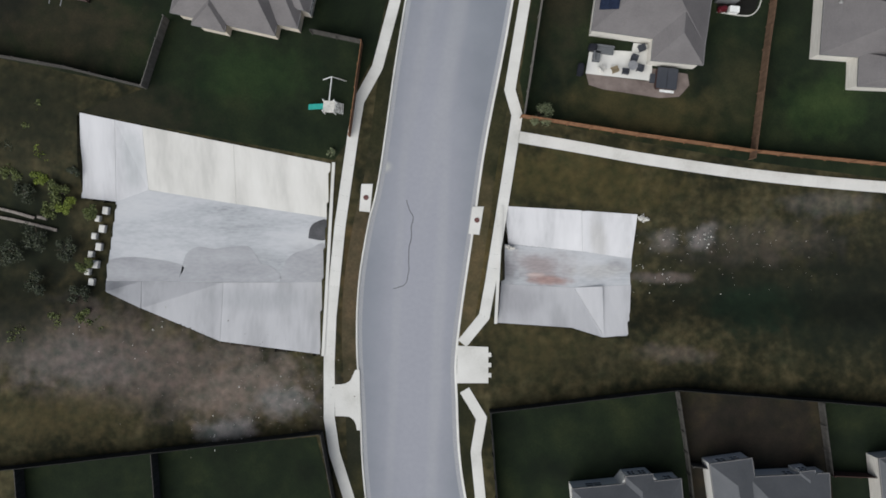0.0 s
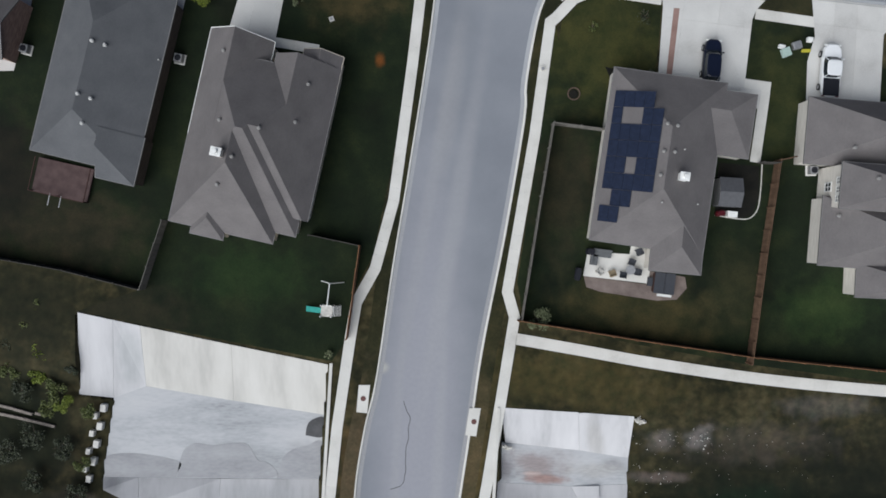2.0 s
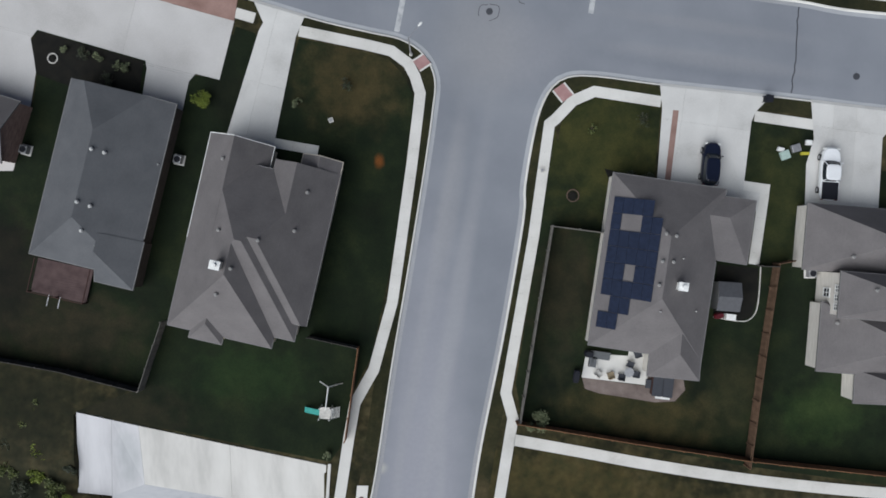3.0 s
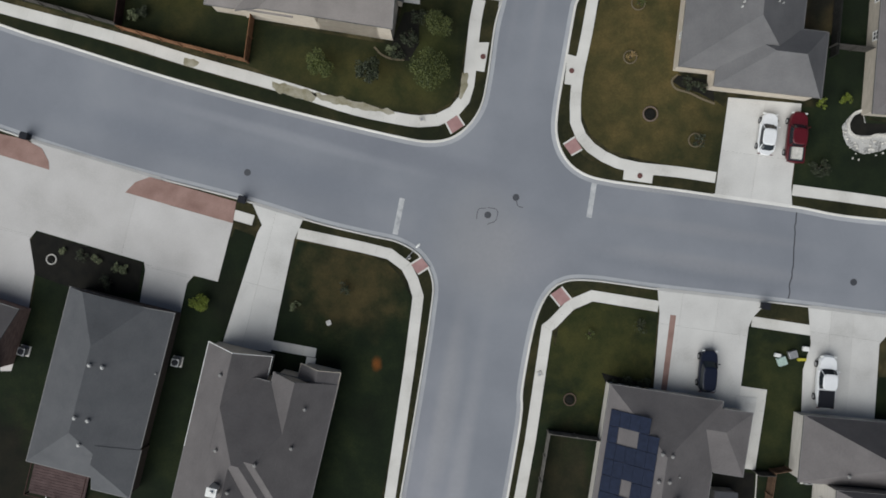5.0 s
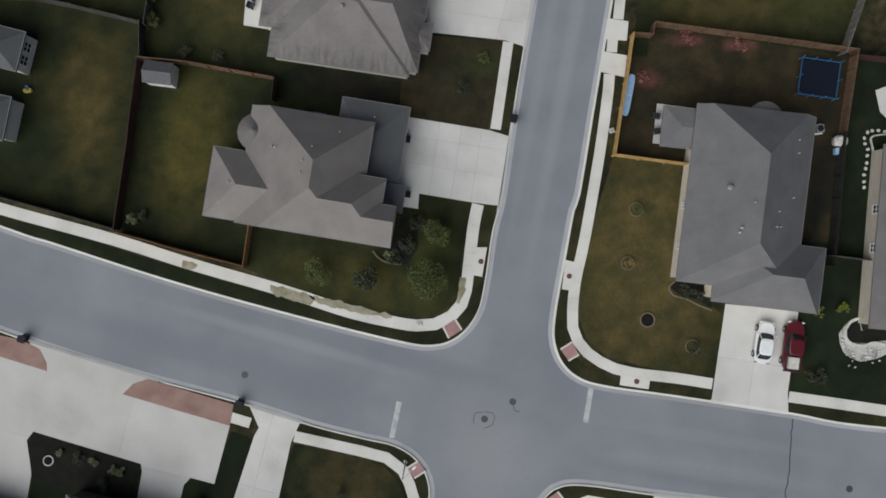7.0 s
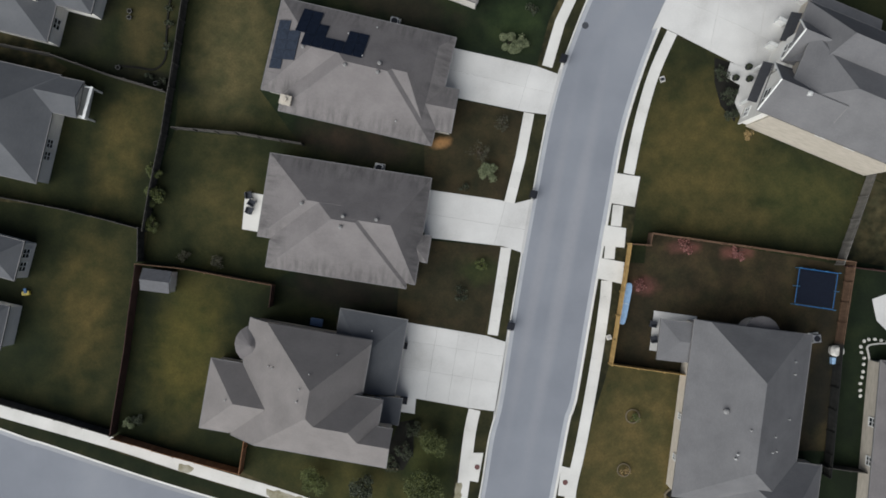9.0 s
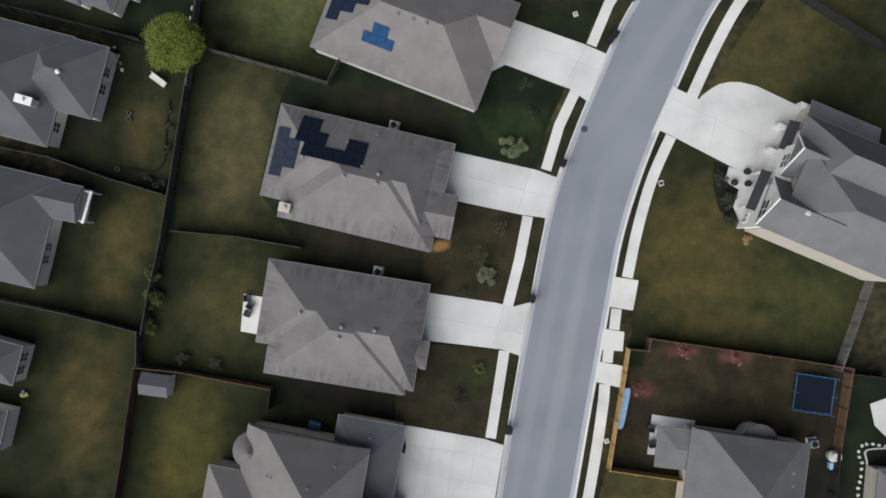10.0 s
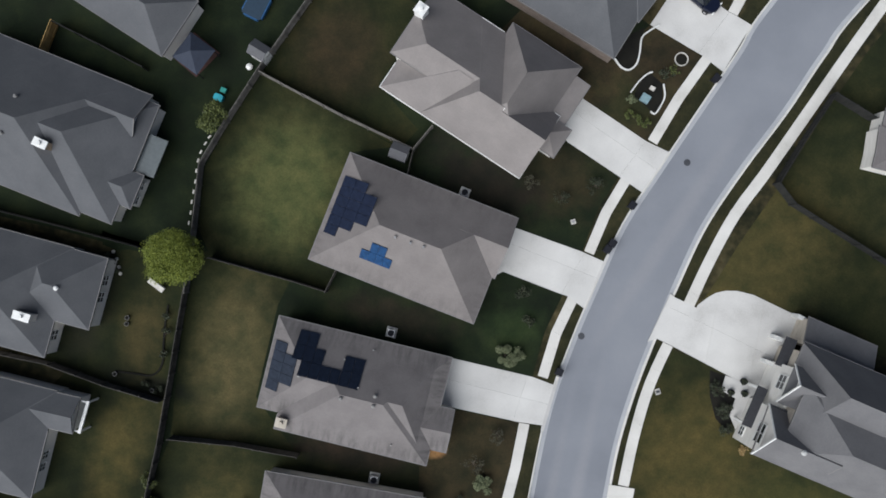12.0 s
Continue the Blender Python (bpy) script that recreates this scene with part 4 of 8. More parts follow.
def crack(points, width, label="thin dark crack sealed with tar"):
    line = smooth_line(points, 0.35)
    line = [p + Vector((noise.noise(p * 1.3), noise.noise(p * 1.3 + Vector((9, 0, 0))), 0)) * 0.18 for p in line]
    structure("road_crack", ribbon(line, [(width, 0.0), (width * 0.6, 0.005), (-width * 0.6, 0.005), (-width, 0.0)]), TAR, label, "crack")


crack([(-4.03, 5.33), (-3.51, 3.78), (-3.47, 2.12), (-3.78, 0.22), (-3.86, -2.16), (-4.17, -3.46), (-5.54, -4.04)], 0.035)
crack([(37.72, 57.42), (37.46, 52.96), (36.91, 47.48)], 0.06)
# a thin dark line following the west gutter
crack([(17.05, 128.2), (15.51, 124.87), (14.34, 121.55), (13.31, 117.34)], 0.035, "thin dark line along the gutter")
crack([(7.5, 85.2), (7.43, 84.4), (7.36, 83.5)], 0.05, "short dark dirt line in the gutter")
crack([(4.07, 56.40), (4.24, 57.29), (5.13, 57.54)], 0.03)
crack([(5.25, 57.60), (6.20, 57.43), (6.15, 56.30), (5.26, 55.87)], 0.03)
crack([(8.22, 58.28), (8.40, 57.80), (9.00, 57.63)], 0.035)
crack([(7.95, 88.80), (7.52, 86.41), (7.29, 83.73)], 0.035)

# lawns between fences, walls and footways
LAWNS = [
    (LAWN_DARK, "clipped dark green lawn round a house", [(-14.71, 54.00), (-9.11, 52.85), (-5.35, 51.81), (-3.85, 50.27), (-2.83, 48.20), (-2.69, 47.42), (-4.52, 33.19), (-7.11, 20.72), (-9.02, 17.15), (-10.35, 11.21), (-11.53, 9.55), (-38.19, 14.89), (-31.50, 17.21), (-29.09, 24.34), (-26.05, 37.99), (-22.58, 45.69), (-17.96, 42.31)]),
    (LAWN_DARK, "dark lawn behind and beside a house", [(-50.97, 41.62), (-44.44, 41.60), (-42.63, 46.93), (-42.01, 51.67), (-42.88, 56.41), (-31.03, 52.83), (-25.71, 50.15), (-22.74, 49.84), (-21.97, 49.25), (-22.58, 45.69), (-26.05, 37.99), (-29.09, 24.34), (-31.50, 17.21), (-46.34, 20.52), (-51.09, 21.43)]),
    (LAWN_DARK, "dark green corner lawn and fenced back garden", [(23.24, 46.67), (16.27, 47.75), (14.43, 46.84), (12.78, 45.16), (12.38, 42.95), (12.08, 44.71), (10.45, 33.15), (7.98, 17.82), (8.63, 13.83), (20.81, 11.12), (32.23, 9.01), (35.22, 29.82), (33.32, 30.12), (22.04, 34.90)]),
    (LAWN_DARK, "lush green lawn beside a house", [(35.40, 30.23), (38.07, 30.22), (39.85, 17.02), (51.74, 14.02), (54.72, 6.27), (46.87, 7.00), (32.41, 9.01)]),
    (LAWN_DARK, "green lawn between two driveways", [(32.73, 45.43), (39.26, 44.58), (39.02, 41.38), (38.07, 35.45), (37.95, 30.22), (33.32, 29.82), (31.66, 38.55)]),
    (LAWN_DRY, "olive dormant lawn in a fenced garden", [(-31.37, 94.37), (-17.07, 92.36), (-10.50, 90.66), (-10.40, 82.93), (-19.23, 75.67), (-20.26, 72.44), (-33.82, 76.19)]),
    (LAWN_DRY, "dark olive front lawn with small trees", [(-19.13, 76.86), (-4.94, 74.67), (-3.69, 79.09), (-1.92, 80.36), (3.80, 79.54), (3.12, 77.15), (2.52, 72.98), (1.97, 70.00), (1.21, 68.50), (-0.09, 67.83), (-1.57, 67.45), (-4.25, 67.65), (-9.03, 68.72), (-16.20, 70.83), (-20.26, 72.44)]),
    (LAWN_DRY, "olive lawn with a worn brown middle", [(-55.24, 99.59), (-46.32, 100.30), (-39.18, 99.80), (-31.42, 98.00), (-31.37, 94.37), (-33.82, 76.19), (-46.06, 79.60), (-55.02, 82.04)]),
    (LAWN_DRY, "warm brown dormant front lawn", [(18.43, 84.61), (26.78, 83.65), (25.15, 71.79), (29.18, 68.87), (30.38, 67.99), (29.22, 61.13), (20.33, 62.98), (17.82, 63.84), (15.89, 65.42), (14.91, 67.79), (14.92, 71.36), (15.99, 76.13)]),
    (LAWN_BROWN, "bare brown back garden", [(20.23, 97.37), (22.12, 98.52), (43.57, 96.01), (42.61, 87.78), (41.50, 72.90), (37.90, 75.53), (28.27, 83.43), (26.77, 84.01), (18.43, 84.79)]),
    (LAWN_DARK, "dark green lawn between driveway and house", [(38.19, 75.83), (41.46, 75.87), (45.07, 72.94), (45.15, 66.99), (55.29, 65.93), (55.40, 57.90), (47.53, 58.87), (37.27, 60.22), (38.11, 68.33), (40.37, 68.42)]),
    (LAWN_BROWN, "brown front lawn between driveways", [(-1.71, 111.85), (2.58, 111.95), (8.64, 110.83), (8.09, 106.10), (6.88, 101.48), (-1.49, 102.42)]),
    (LAWN_BROWN, "brown front lawn between driveways", [(-3.76, 97.35), (6.75, 96.64), (6.03, 91.74), (5.18, 87.37), (-4.15, 88.29)]),
    (LAWN_DARK, "deep green front lawn", [(3.32, 126.92), (6.01, 126.86), (13.05, 124.63), (11.23, 120.52), (10.08, 115.77), (-0.06, 117.75), (-16.90, 122.44), (-15.77, 125.28)]),
    (LAWN_DARK, "dark green front lawn with thin shrubs", [(12.76, 140.82), (18.52, 137.22), (16.46, 133.73), (14.92, 129.17), (5.83, 132.05), (-2.71, 136.10), (-3.07, 137.89), (-1.71, 142.15)]),
    (LAWN_BROWN, "olive front lawn with planting beds", [(17.60, 149.73), (21.40, 153.48), (27.09, 150.28), (24.15, 145.84), (21.40, 141.17), (12.59, 146.24), (5.19, 152.03), (8.10, 155.15)]),
    (LAWN_DRY, "dim olive lawn behind a house", [(-27.90, 108.26), (-14.44, 107.07), (-1.01, 107.09), (-0.90, 102.43), (-17.36, 92.39), (-30.84, 94.58), (-30.24, 101.63)]),
    (LAWN_DRY, "olive dormant lawn in a fenced garden", [(-26.77, 125.03), (-26.30, 128.03), (-24.20, 127.78), (-15.77, 125.28), (-17.08, 122.44), (-19.05, 112.64), (-14.74, 107.07), (-27.90, 108.38)]),
    (LAWN_DRY, "pale green thin lawn in a fenced garden", [(-24.30, 127.09), (-25.93, 130.52), (-25.43, 136.55), (-23.32, 141.13), (-19.93, 146.97), (-10.74, 142.45), (-5.23, 139.62), (-10.01, 138.86), (-13.88, 127.50), (-10.77, 126.22), (-12.19, 124.08), (-15.52, 124.87)]),
    (LAWN_DRY, "brown lawn in a fenced garden", [(-19.93, 146.97), (-14.79, 155.00), (-11.93, 159.34), (-2.11, 154.21), (-7.26, 146.19), (-2.89, 141.51), (-4.63, 139.52), (-10.74, 142.45)]),
    (LAWN_DRY, "olive lawn behind a house", [(-39.40, 114.44), (-28.89, 112.12), (-30.24, 101.63), (-30.91, 97.62), (-42.62, 100.15), (-52.21, 101.72)]),
    (LAWN_DRY, "brown lawn behind a house", [(-37.94, 127.16), (-26.02, 128.64), (-27.09, 123.82), (-28.35, 114.52), (-28.89, 112.24), (-39.40, 114.44), (-43.06, 117.17)]),
    (LAWN_DARK, "dark green lawn behind a house", [(-32.50, 145.35), (-27.76, 147.32), (-20.21, 154.82), (-15.09, 154.99), (-20.23, 147.08), (-23.45, 141.43), (-26.06, 137.13), (-26.53, 130.50), (-31.53, 127.93), (-36.08, 128.98)]),
    (LAWN_DRY, "wide olive lawn beside a house", [(24.64, 119.04), (30.41, 117.37), (31.73, 111.43), (47.29, 104.03), (45.30, 104.58), (42.21, 95.56), (22.16, 98.55), (21.82, 95.20), (20.03, 95.28), (20.91, 101.03), (21.32, 104.32), (20.06, 104.59), (20.37, 106.69), (21.58, 111.49), (23.15, 116.13)]),
    (LAWN_DRY, "olive lawn beside a curved driveway", [(27.32, 123.47), (29.09, 126.35), (31.66, 130.75), (35.69, 136.89), (39.71, 143.82), (44.33, 151.03), (48.99, 157.11), (54.40, 157.29), (55.42, 115.27), (39.08, 122.61), (33.64, 124.34), (30.62, 125.20), (28.96, 124.73)]),
    (LAWN_DARK, "dark green fenced garden", [(4.50, -17.09), (14.25, -15.87), (24.13, -14.89), (25.76, -26.32), (26.61, -30.97), (5.80, -30.78)]),
    (LAWN_BROWN, "dull brown fenced garden", [(24.25, -14.89), (39.34, -16.10), (40.34, -23.96), (40.88, -31.10), (26.61, -30.97), (25.76, -26.32)]),
    (LAWN_DARK, "dark green fenced garden", [(39.45, -16.22), (49.32, -17.02), (49.21, -31.18), (41.00, -31.10)]),
    (LAWN_DARK, "dark green strip between two driveways", [(-21.31, 55.26), (-19.23, 54.50), (-20.27, 50.63), (-21.58, 49.55), (-23.01, 50.13)]),
    (LAWN_DARK, "dark green lawn along a house", [(43.81, 95.89), (50.13, 95.02), (50.52, 66.47), (45.27, 67.29), (45.07, 72.94), (41.74, 73.14), (42.73, 87.55)]),
    (LAWN_DARK, "dark ground between two houses", [(-53.11, 134.30), (-50.72, 134.62), (-34.89, 129.32), (-31.13, 128.42), (-31.82, 127.50), (-40.91, 129.72), (-53.02, 132.02)]),
    (LAWN_DARK, "dark green fenced garden", [(-44.50, -22.34), (-30.95, -20.92), (-13.70, -19.42), (-12.85, -22.87), (-11.43, -30.62), (-44.11, -30.31)]),
]
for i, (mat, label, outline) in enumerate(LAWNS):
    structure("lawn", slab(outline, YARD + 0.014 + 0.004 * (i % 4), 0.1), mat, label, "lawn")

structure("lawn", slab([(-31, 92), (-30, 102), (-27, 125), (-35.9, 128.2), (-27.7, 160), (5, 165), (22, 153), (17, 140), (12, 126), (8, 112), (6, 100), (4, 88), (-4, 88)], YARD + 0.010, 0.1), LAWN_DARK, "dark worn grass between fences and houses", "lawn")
structure("lawn", slab([(-24.5, 54.5), (-19.0, 54.3), (-19.5, 43.0), (-26.5, 42.0)], YARD + 0.010, 0.1), LAWN_DARK, "dark grass strip between two driveways", "lawn")
structure("lawn", slab([(32.4, 10), (54, 7.5), (54, 40), (33.5, 40)], YARD + 0.010, 0.1), LAWN_DARK, "dark green lawn beside a house", "lawn")
structure("lawn", slab([(-57.17, 159.06), (-27.64, 160.03), (-27.76, 147.32), (-32.50, 145.35), (-36.08, 128.98), (-56.09, 133.72)], YARD + 0.011, 0.1), LAWN_DARK, "dark green gardens between houses", "lawn")

# drainage basins
def bank(points, heights, mat, parent):
    bm = bmesh.new()
    top = [bm.verts.new((p[0], p[1], z)) for p, z in zip(points, heights)]
    low = [bm.verts.new((p[0], p[1], z - 0.5)) for p, z in zip(points, heights)]
    f = bm.faces.new(top)
    for i in range(len(points)):
        j = (i + 1) % len(points)
        bm.faces.new((top[i], top[j], low[j], low[i]))
    bmesh.ops.triangulate(bm, faces=[f])
    return part("slab", bm, mat, parent)


FW, FE = W_FLOOR + 0.02, E_FLOOR + 0.02
basin = tagged(new("drainage_apron"), "large stained concrete drainage apron with sloping banks", "culvert apron", kind="structure")
bank([(-38.19, 14.78), (-34.52, 13.97), (-35.09, 5.50), (-38.66, 5.94)], (0.16, 0.16, FW, FW + 0.2), CULVERT, basin)
bank([(-34.50, 13.97), (-31.68, 13.35), (-31.61, 6.73), (-35.07, 5.50)], (0.16, 0.16, FW, FW), CULVERT, basin)
bank([(-31.66, 13.35), (-22.08, 11.31), (-22.27, 5.14), (-31.59, 6.73)], (0.16, 0.17, FW, FW), CULVERT_WARM, basin)
bank([(-22.06, 11.31), (-11.95, 9.20), (-12.29, 3.55), (-22.25, 5.14)], (0.17, 0.18, FW, FW), CULVERT_WARM, basin)
bank(W_BED, [W_FLOOR] * len(W_BED), CHANNEL, basin)
bank([(-36.26, -2.98), (-32.47, -3.02), (-32.05, -5.82), (-35.89, -4.06)], (FW, FW, 0.0, -0.4), CULVERT, basin)
bank([(-32.45, -3.02), (-23.74, -3.22), (-23.71, -9.34), (-31.99, -5.82)], (FW, FW, 0.14, 0.0), CULVERT, basin)
bank([(-23.72, -3.22), (-13.08, -3.31), (-13.21, -10.80), (-23.69, -9.34)], (FW, FW, 0.17, 0.14), CULVERT, basin)
basin = tagged(new("drainage_apron"), "small stained concrete drainage apron with sloping banks", "culvert apron", kind="structure")
bank([(6.29, 4.58), (14.37, 4.04), (14.62, -0.25), (6.76, 0.60)], (0.16, 0.12, FE, FE), CULVERT, basin)
bank([(14.39, 4.04), (20.24, 3.57), (19.84, -1.08), (14.64, -0.25)], (0.12, 0.10, FE, FE), CULVERT, basin)
bank(E_BED, [E_FLOOR] * len(E_BED), CHANNEL, basin)
bank([(5.94, -3.65), (13.70, -4.10), (16.62, -9.28), (16.39, -9.29), (13.19, -8.25), (5.41, -7.65)], (FE, FE, 0.08, 0.08, 0.14, 0.17), CULVERT, basin)
bank([(13.72, -4.10), (16.67, -3.99), (16.64, -9.26)], (FE, FE + 0.25, 0.08), CULVERT, basin)
bank([(16.69, -3.99), (19.76, -3.90), (19.24, -9.38), (16.45, -9.29)], (FE, FE, 0.0, 0.08), CULVERT, basin)
# silt left on the apron's floor, and a near-black sheet at the culvert's mouth
for outline, mat, label in (([(-28.43, -3.05), (-28.06, -1.37), (-27.56, -0.05), (-26.35, 0.60), (-24.67, 0.35), (-23.22, 0.51), (-21.05, 0.56), (-20.22, -0.36), (-19.63, -1.32), (-18.54, -1.58), (-18.20, -3.14)], SILT, "smooth grey silt on the apron floor"),
                            ([(-17.72, -3.21), (-17.40, -1.83), (-16.85, -0.75), (-15.88, -0.09), (-14.43, 0.31), (-12.80, 0.72), (-12.96, -3.25)], SILT, "smooth grey silt on the apron floor"),
                            ([(-36.15, -3.0), (-36.05, -0.9), (-33.67, -0.45), (-30.65, -0.75), (-28.6, -1.2), (-27.9, -1.6), (-28.38, -2.58), (-28.5, -3.05)], SILT, "thin grey silt on the apron floor"),
                            ([(-14.60, 1.40), (-14.41, 2.48), (-13.86, 3.08), (-12.54, 3.31), (-12.74, 1.26)], MOUTH_BLACK, "thin black sheet at the culvert's mouth")):
    line = smooth_line(outline + outline[:1], 0.4)
    structure("silt", slab([(p.x, p.y) for p in line[:-1]], W_FLOOR + (0.018 if mat == SILT else 0.03), 0.02), mat, label, "silt")
# headwalls under the footways
for a, b, z0 in (((-11.66, 9.32), (-12.97, -10.98), W_FLOOR), ((5.94, 4.59), (5.18, -7.76), E_FLOOR)):
    structure("headwall", ribbon(straight((a, b), 2.0), [(0.22, z0 - 0.3), (0.22, 0.24), (-0.1, 0.24), (-0.1, z0 - 0.3)]), CONCRETE, "low concrete headwall over the culvert", "headwall")
for q, s in zip([(-35.97, 4.53), (-36.82, 3.70), (-36.35, 2.61), (-37.20, 1.84), (-36.73, 0.70), (-37.58, -0.08), (-37.11, -1.16), (-37.96, -1.94), (-37.55, -3.02)], (1.1, 0.9, 1.1, 0.9, 1.1, 0.9, 1.1, 0.9, 1.0)):
    bm = box(bmesh.new(), (0, 0, 0.1), (0.55 * s, 0.72 * s, 1.1))
    bmesh.ops.bevel(bm, geom=bm.edges[:], offset=0.04, segments=1, affect="EDGES")
    block = tagged(part("baffle_block", bm, CONCRETE), "white concrete baffle block at the end of the apron", "concrete block", "baffle blocks")
    block.matrix_world = pose(*q, -1.25, 0, 0, -8)
for line in ([(-50.85, 5.45), (-47.26, 4.81), (-43.67, 3.82)], [(-43.37, 3.94), (-42.35, 3.69)], [(-50.87, 4.37), (-47.27, 3.91), (-43.67, 3.10), (-41.28, 2.48)]):
    structure("concrete_edging", ribbon(smooth_line(line, 0.6), [(0.16, -1.4), (0.14, -0.95), (-0.14, -0.95), (-0.16, -1.4)]), GRITSTONE, "weathered concrete edging along the ditch", "edging")


# ---------------------------------------------------------------- houses
GUTTER = plain("taupe_gutter", (0.155, 0.15, 0.148), 0.6)


def wing_axes(a, b, c):
    """Local axes of a roof from three of its eave corners: a to b along the ridge, b to c across."""
    a, b, c = Vector((*a, 0)), Vector((*b, 0)), Vector((*c, 0))
    u = (b - a).normalized()
    v = Vector((-u.y, u.x, 0))
    w = (c - b).dot(v)
    if w < 0:
        v, w = -v, -w
    return a, u, v, (b - a).length, w


class Wing:
    """A roof over a rectangle, and the walls below. Its sides in order: along a-b, opposite, at a, at b;
    each has an eave height and a slope, or None for a gable or an end inside another wing."""
    def __init__(self, a, b, c, eave=2.9, pitch=0.6, ends="hh", wall=True, ridge=0.5, rise=None, over=0.2, sides=None):
        self.over = over
        self.a, self.u, self.v, self.l, self.w = wing_axes(a, b, c)
        self.eave, self.pitch, self.wall = eave, pitch, wall
        if sides is None:
            s = [self.w / 2 if e == "h" else 0.0 if e == "g" else e for e in ends]
            if sum(s) > self.l - 0.05:
                s = [x * (self.l - 0.05) / sum(s) for x in s]
            rise = rise or self.w / 2 * pitch
            m = self.w * ridge
            sides = [(eave, rise / m), (eave, rise / (self.w - m))] + [(eave, rise / x) if x else None for x in s]
        self.sides = list(sides)

    def lift(self, d):
        self.sides = [q and (q[0] + d, q[1]) for q in self.sides]

    def at(self, x, y, z=0.0):
        return self.a + self.u * x + self.v * y + Vector((0, 0, z))

    def planes(self):
        """The slopes as (side, k, x, y): height = k + x * along + y * across."""
        l, w = self.l, self.w
        out = []
        for i, q in enumerate(self.sides):
            if q:
                e, p = q
                out.append((i, *((e, 0, p), (e + p * w, 0, -p), (e, p, 0), (e + p * l, -p, 0))[i]))
        return out

    def height(self, p):
        """The roof's height over a point, or nothing beyond its eaves."""
        d = Vector((p[0], p[1], 0)) - self.a
        x, y = d.dot(self.u), d.dot(self.v)
        if not (0 <= x <= self.l and 0 <= y <= self.w):
            return 0.0
        return min(k + kx * x + ky * y for _, k, kx, ky in self.planes())

    def faces(self, inset=0.0):
        """Each slope's outline within the rectangle, shrunk by inset."""
        o, l, w = inset, self.l, self.w
        pl = self.planes()
        out = []
        for i, k, kx, ky in pl:
            poly = [(o, o), (l - o, o), (l - o, w - o), (o, w - o)]
            for j, k2, kx2, ky2 in pl:
                if i == j or len(poly) < 3:
                    continue
                d = [k2 + kx2 * x + ky2 * y - k - kx * x - ky * y for x, y in poly]
                cut = []
                for q in range(len(poly)):
                    r = (q + 1) % len(poly)
                    if d[q] >= -1e-6:
                        cut.append(poly[q])
                    if (d[q] > 1e-6 and d[r] < -1e-6) or (d[q] < -1e-6 and d[r] > 1e-6):
                        t = d[q] / (d[q] - d[r])
                        cut.append((poly[q][0] + (poly[r][0] - poly[q][0]) * t, poly[q][1] + (poly[r][1] - poly[q][1]) * t))
                poly = cut
            if len(poly) > 2:
                out.append((i, [(x, y, k + kx * x + ky * y) for x, y in poly]))
        return out

    def rim(self, inset=0.0):
        """The roof's edge, side by side, as (side, points)."""
        o, l, w = inset, self.l, self.w
        pts = {(round(x, 3), round(y, 3)): z for _, poly in self.faces(inset) for x, y, z in poly}
        on = [(0, lambda x, y: abs(y - o) < 2e-3, 0, 1), (3, lambda x, y: abs(x - l + o) < 2e-3, 1, 1), (1, lambda x, y: abs(y - w + o) < 2e-3, 0, -1), (2, lambda x, y: abs(x - o) < 2e-3, 1, -1)]
        return [(side, sorted([(x, y, z) for (x, y), z in pts.items() if test(x, y)], key=lambda q: q[key] * way)) for side, test, key, way in on]

    def roof(self, mat, parent):
        bm = bmesh.new()
        uv = bm.loops.layers.uv.new("slope")
        top, low = {}, {}
        for i, poly in self.faces():
            keys = [(round(x, 3), round(y, 3)) for x, y, z in poly]
            for key, (x, y, z) in zip(keys, poly):
                if key not in top:
                    top[key], low[key] = bm.verts.new(self.at(x, y, z)), bm.verts.new(self.at(x, y, z - 0.16))
            keys = [q for n_, q in enumerate(keys) if q != keys[n_ - 1]]
            if len(keys) < 3:
                continue
            f = bm.faces.new([top[q] for q in keys])
            bm.faces.new([low[q] for q in reversed(keys)])
            f.normal_update()
            n = f.normal if f.normal.z >= 0 else -f.normal
            h = n.cross(Vector((0, 0, 1)))
            h = h.normalized() if h.length > 1e-4 else Vector((1, 0, 0))
            s = h.cross(n)
            s = s if s.z > 0 else -s
            base = min(v.co.dot(s) for v in f.verts)
            for loop in f.loops:
                loop[uv].uv = (loop.vert.co.dot(h), loop.vert.co.dot(s) - base)
        back = {v: low[q] for q, v in top.items()}
        for e in [e for e in bm.edges if len(e.link_faces) == 1 and e.verts[0] in back and e.verts[1] in back]:
            a, b = e.verts
            bm.faces.new((a, b, back[b], back[a]))
        return part("roof", bm, mat, parent)

    def shell(self, mat, trim, parent, others=()):
        if self.wall:
            bm = bmesh.new()
            for side, line in self.rim(self.over):
                for p, q in zip(line, line[1:]):
                    bm.faces.new([bm.verts.new(self.at(*r)) for r in ((p[0], p[1], 0.0), (q[0], q[1], 0.0), (q[0], q[1], q[2] - 0.1), (p[0], p[1], p[2] - 0.1))])
            bmesh.ops.remove_doubles(bm, verts=bm.verts, dist=1e-3)
            part("wall", bm, mat, parent)
        out = {0: -self.v, 1: self.v, 2: -self.u, 3: self.u}
        for side, line in self.rim():
            gable = self.sides[side] is None
            d, z0 = out[side], -0.16 if gable else -0.2
            along = self.u if side < 2 else self.v
            along = along if side in (0, 3) else -along
            runs, dense = [], [line[0]]
            for p, q in zip(line, line[1:]):
                n_ = max(1, round(math.dist(p, q) / 0.3))
                dense += [tuple(p[k] + (q[k] - p[k]) * j / n_ for k in range(3)) for j in range(1, n_ + 1)]
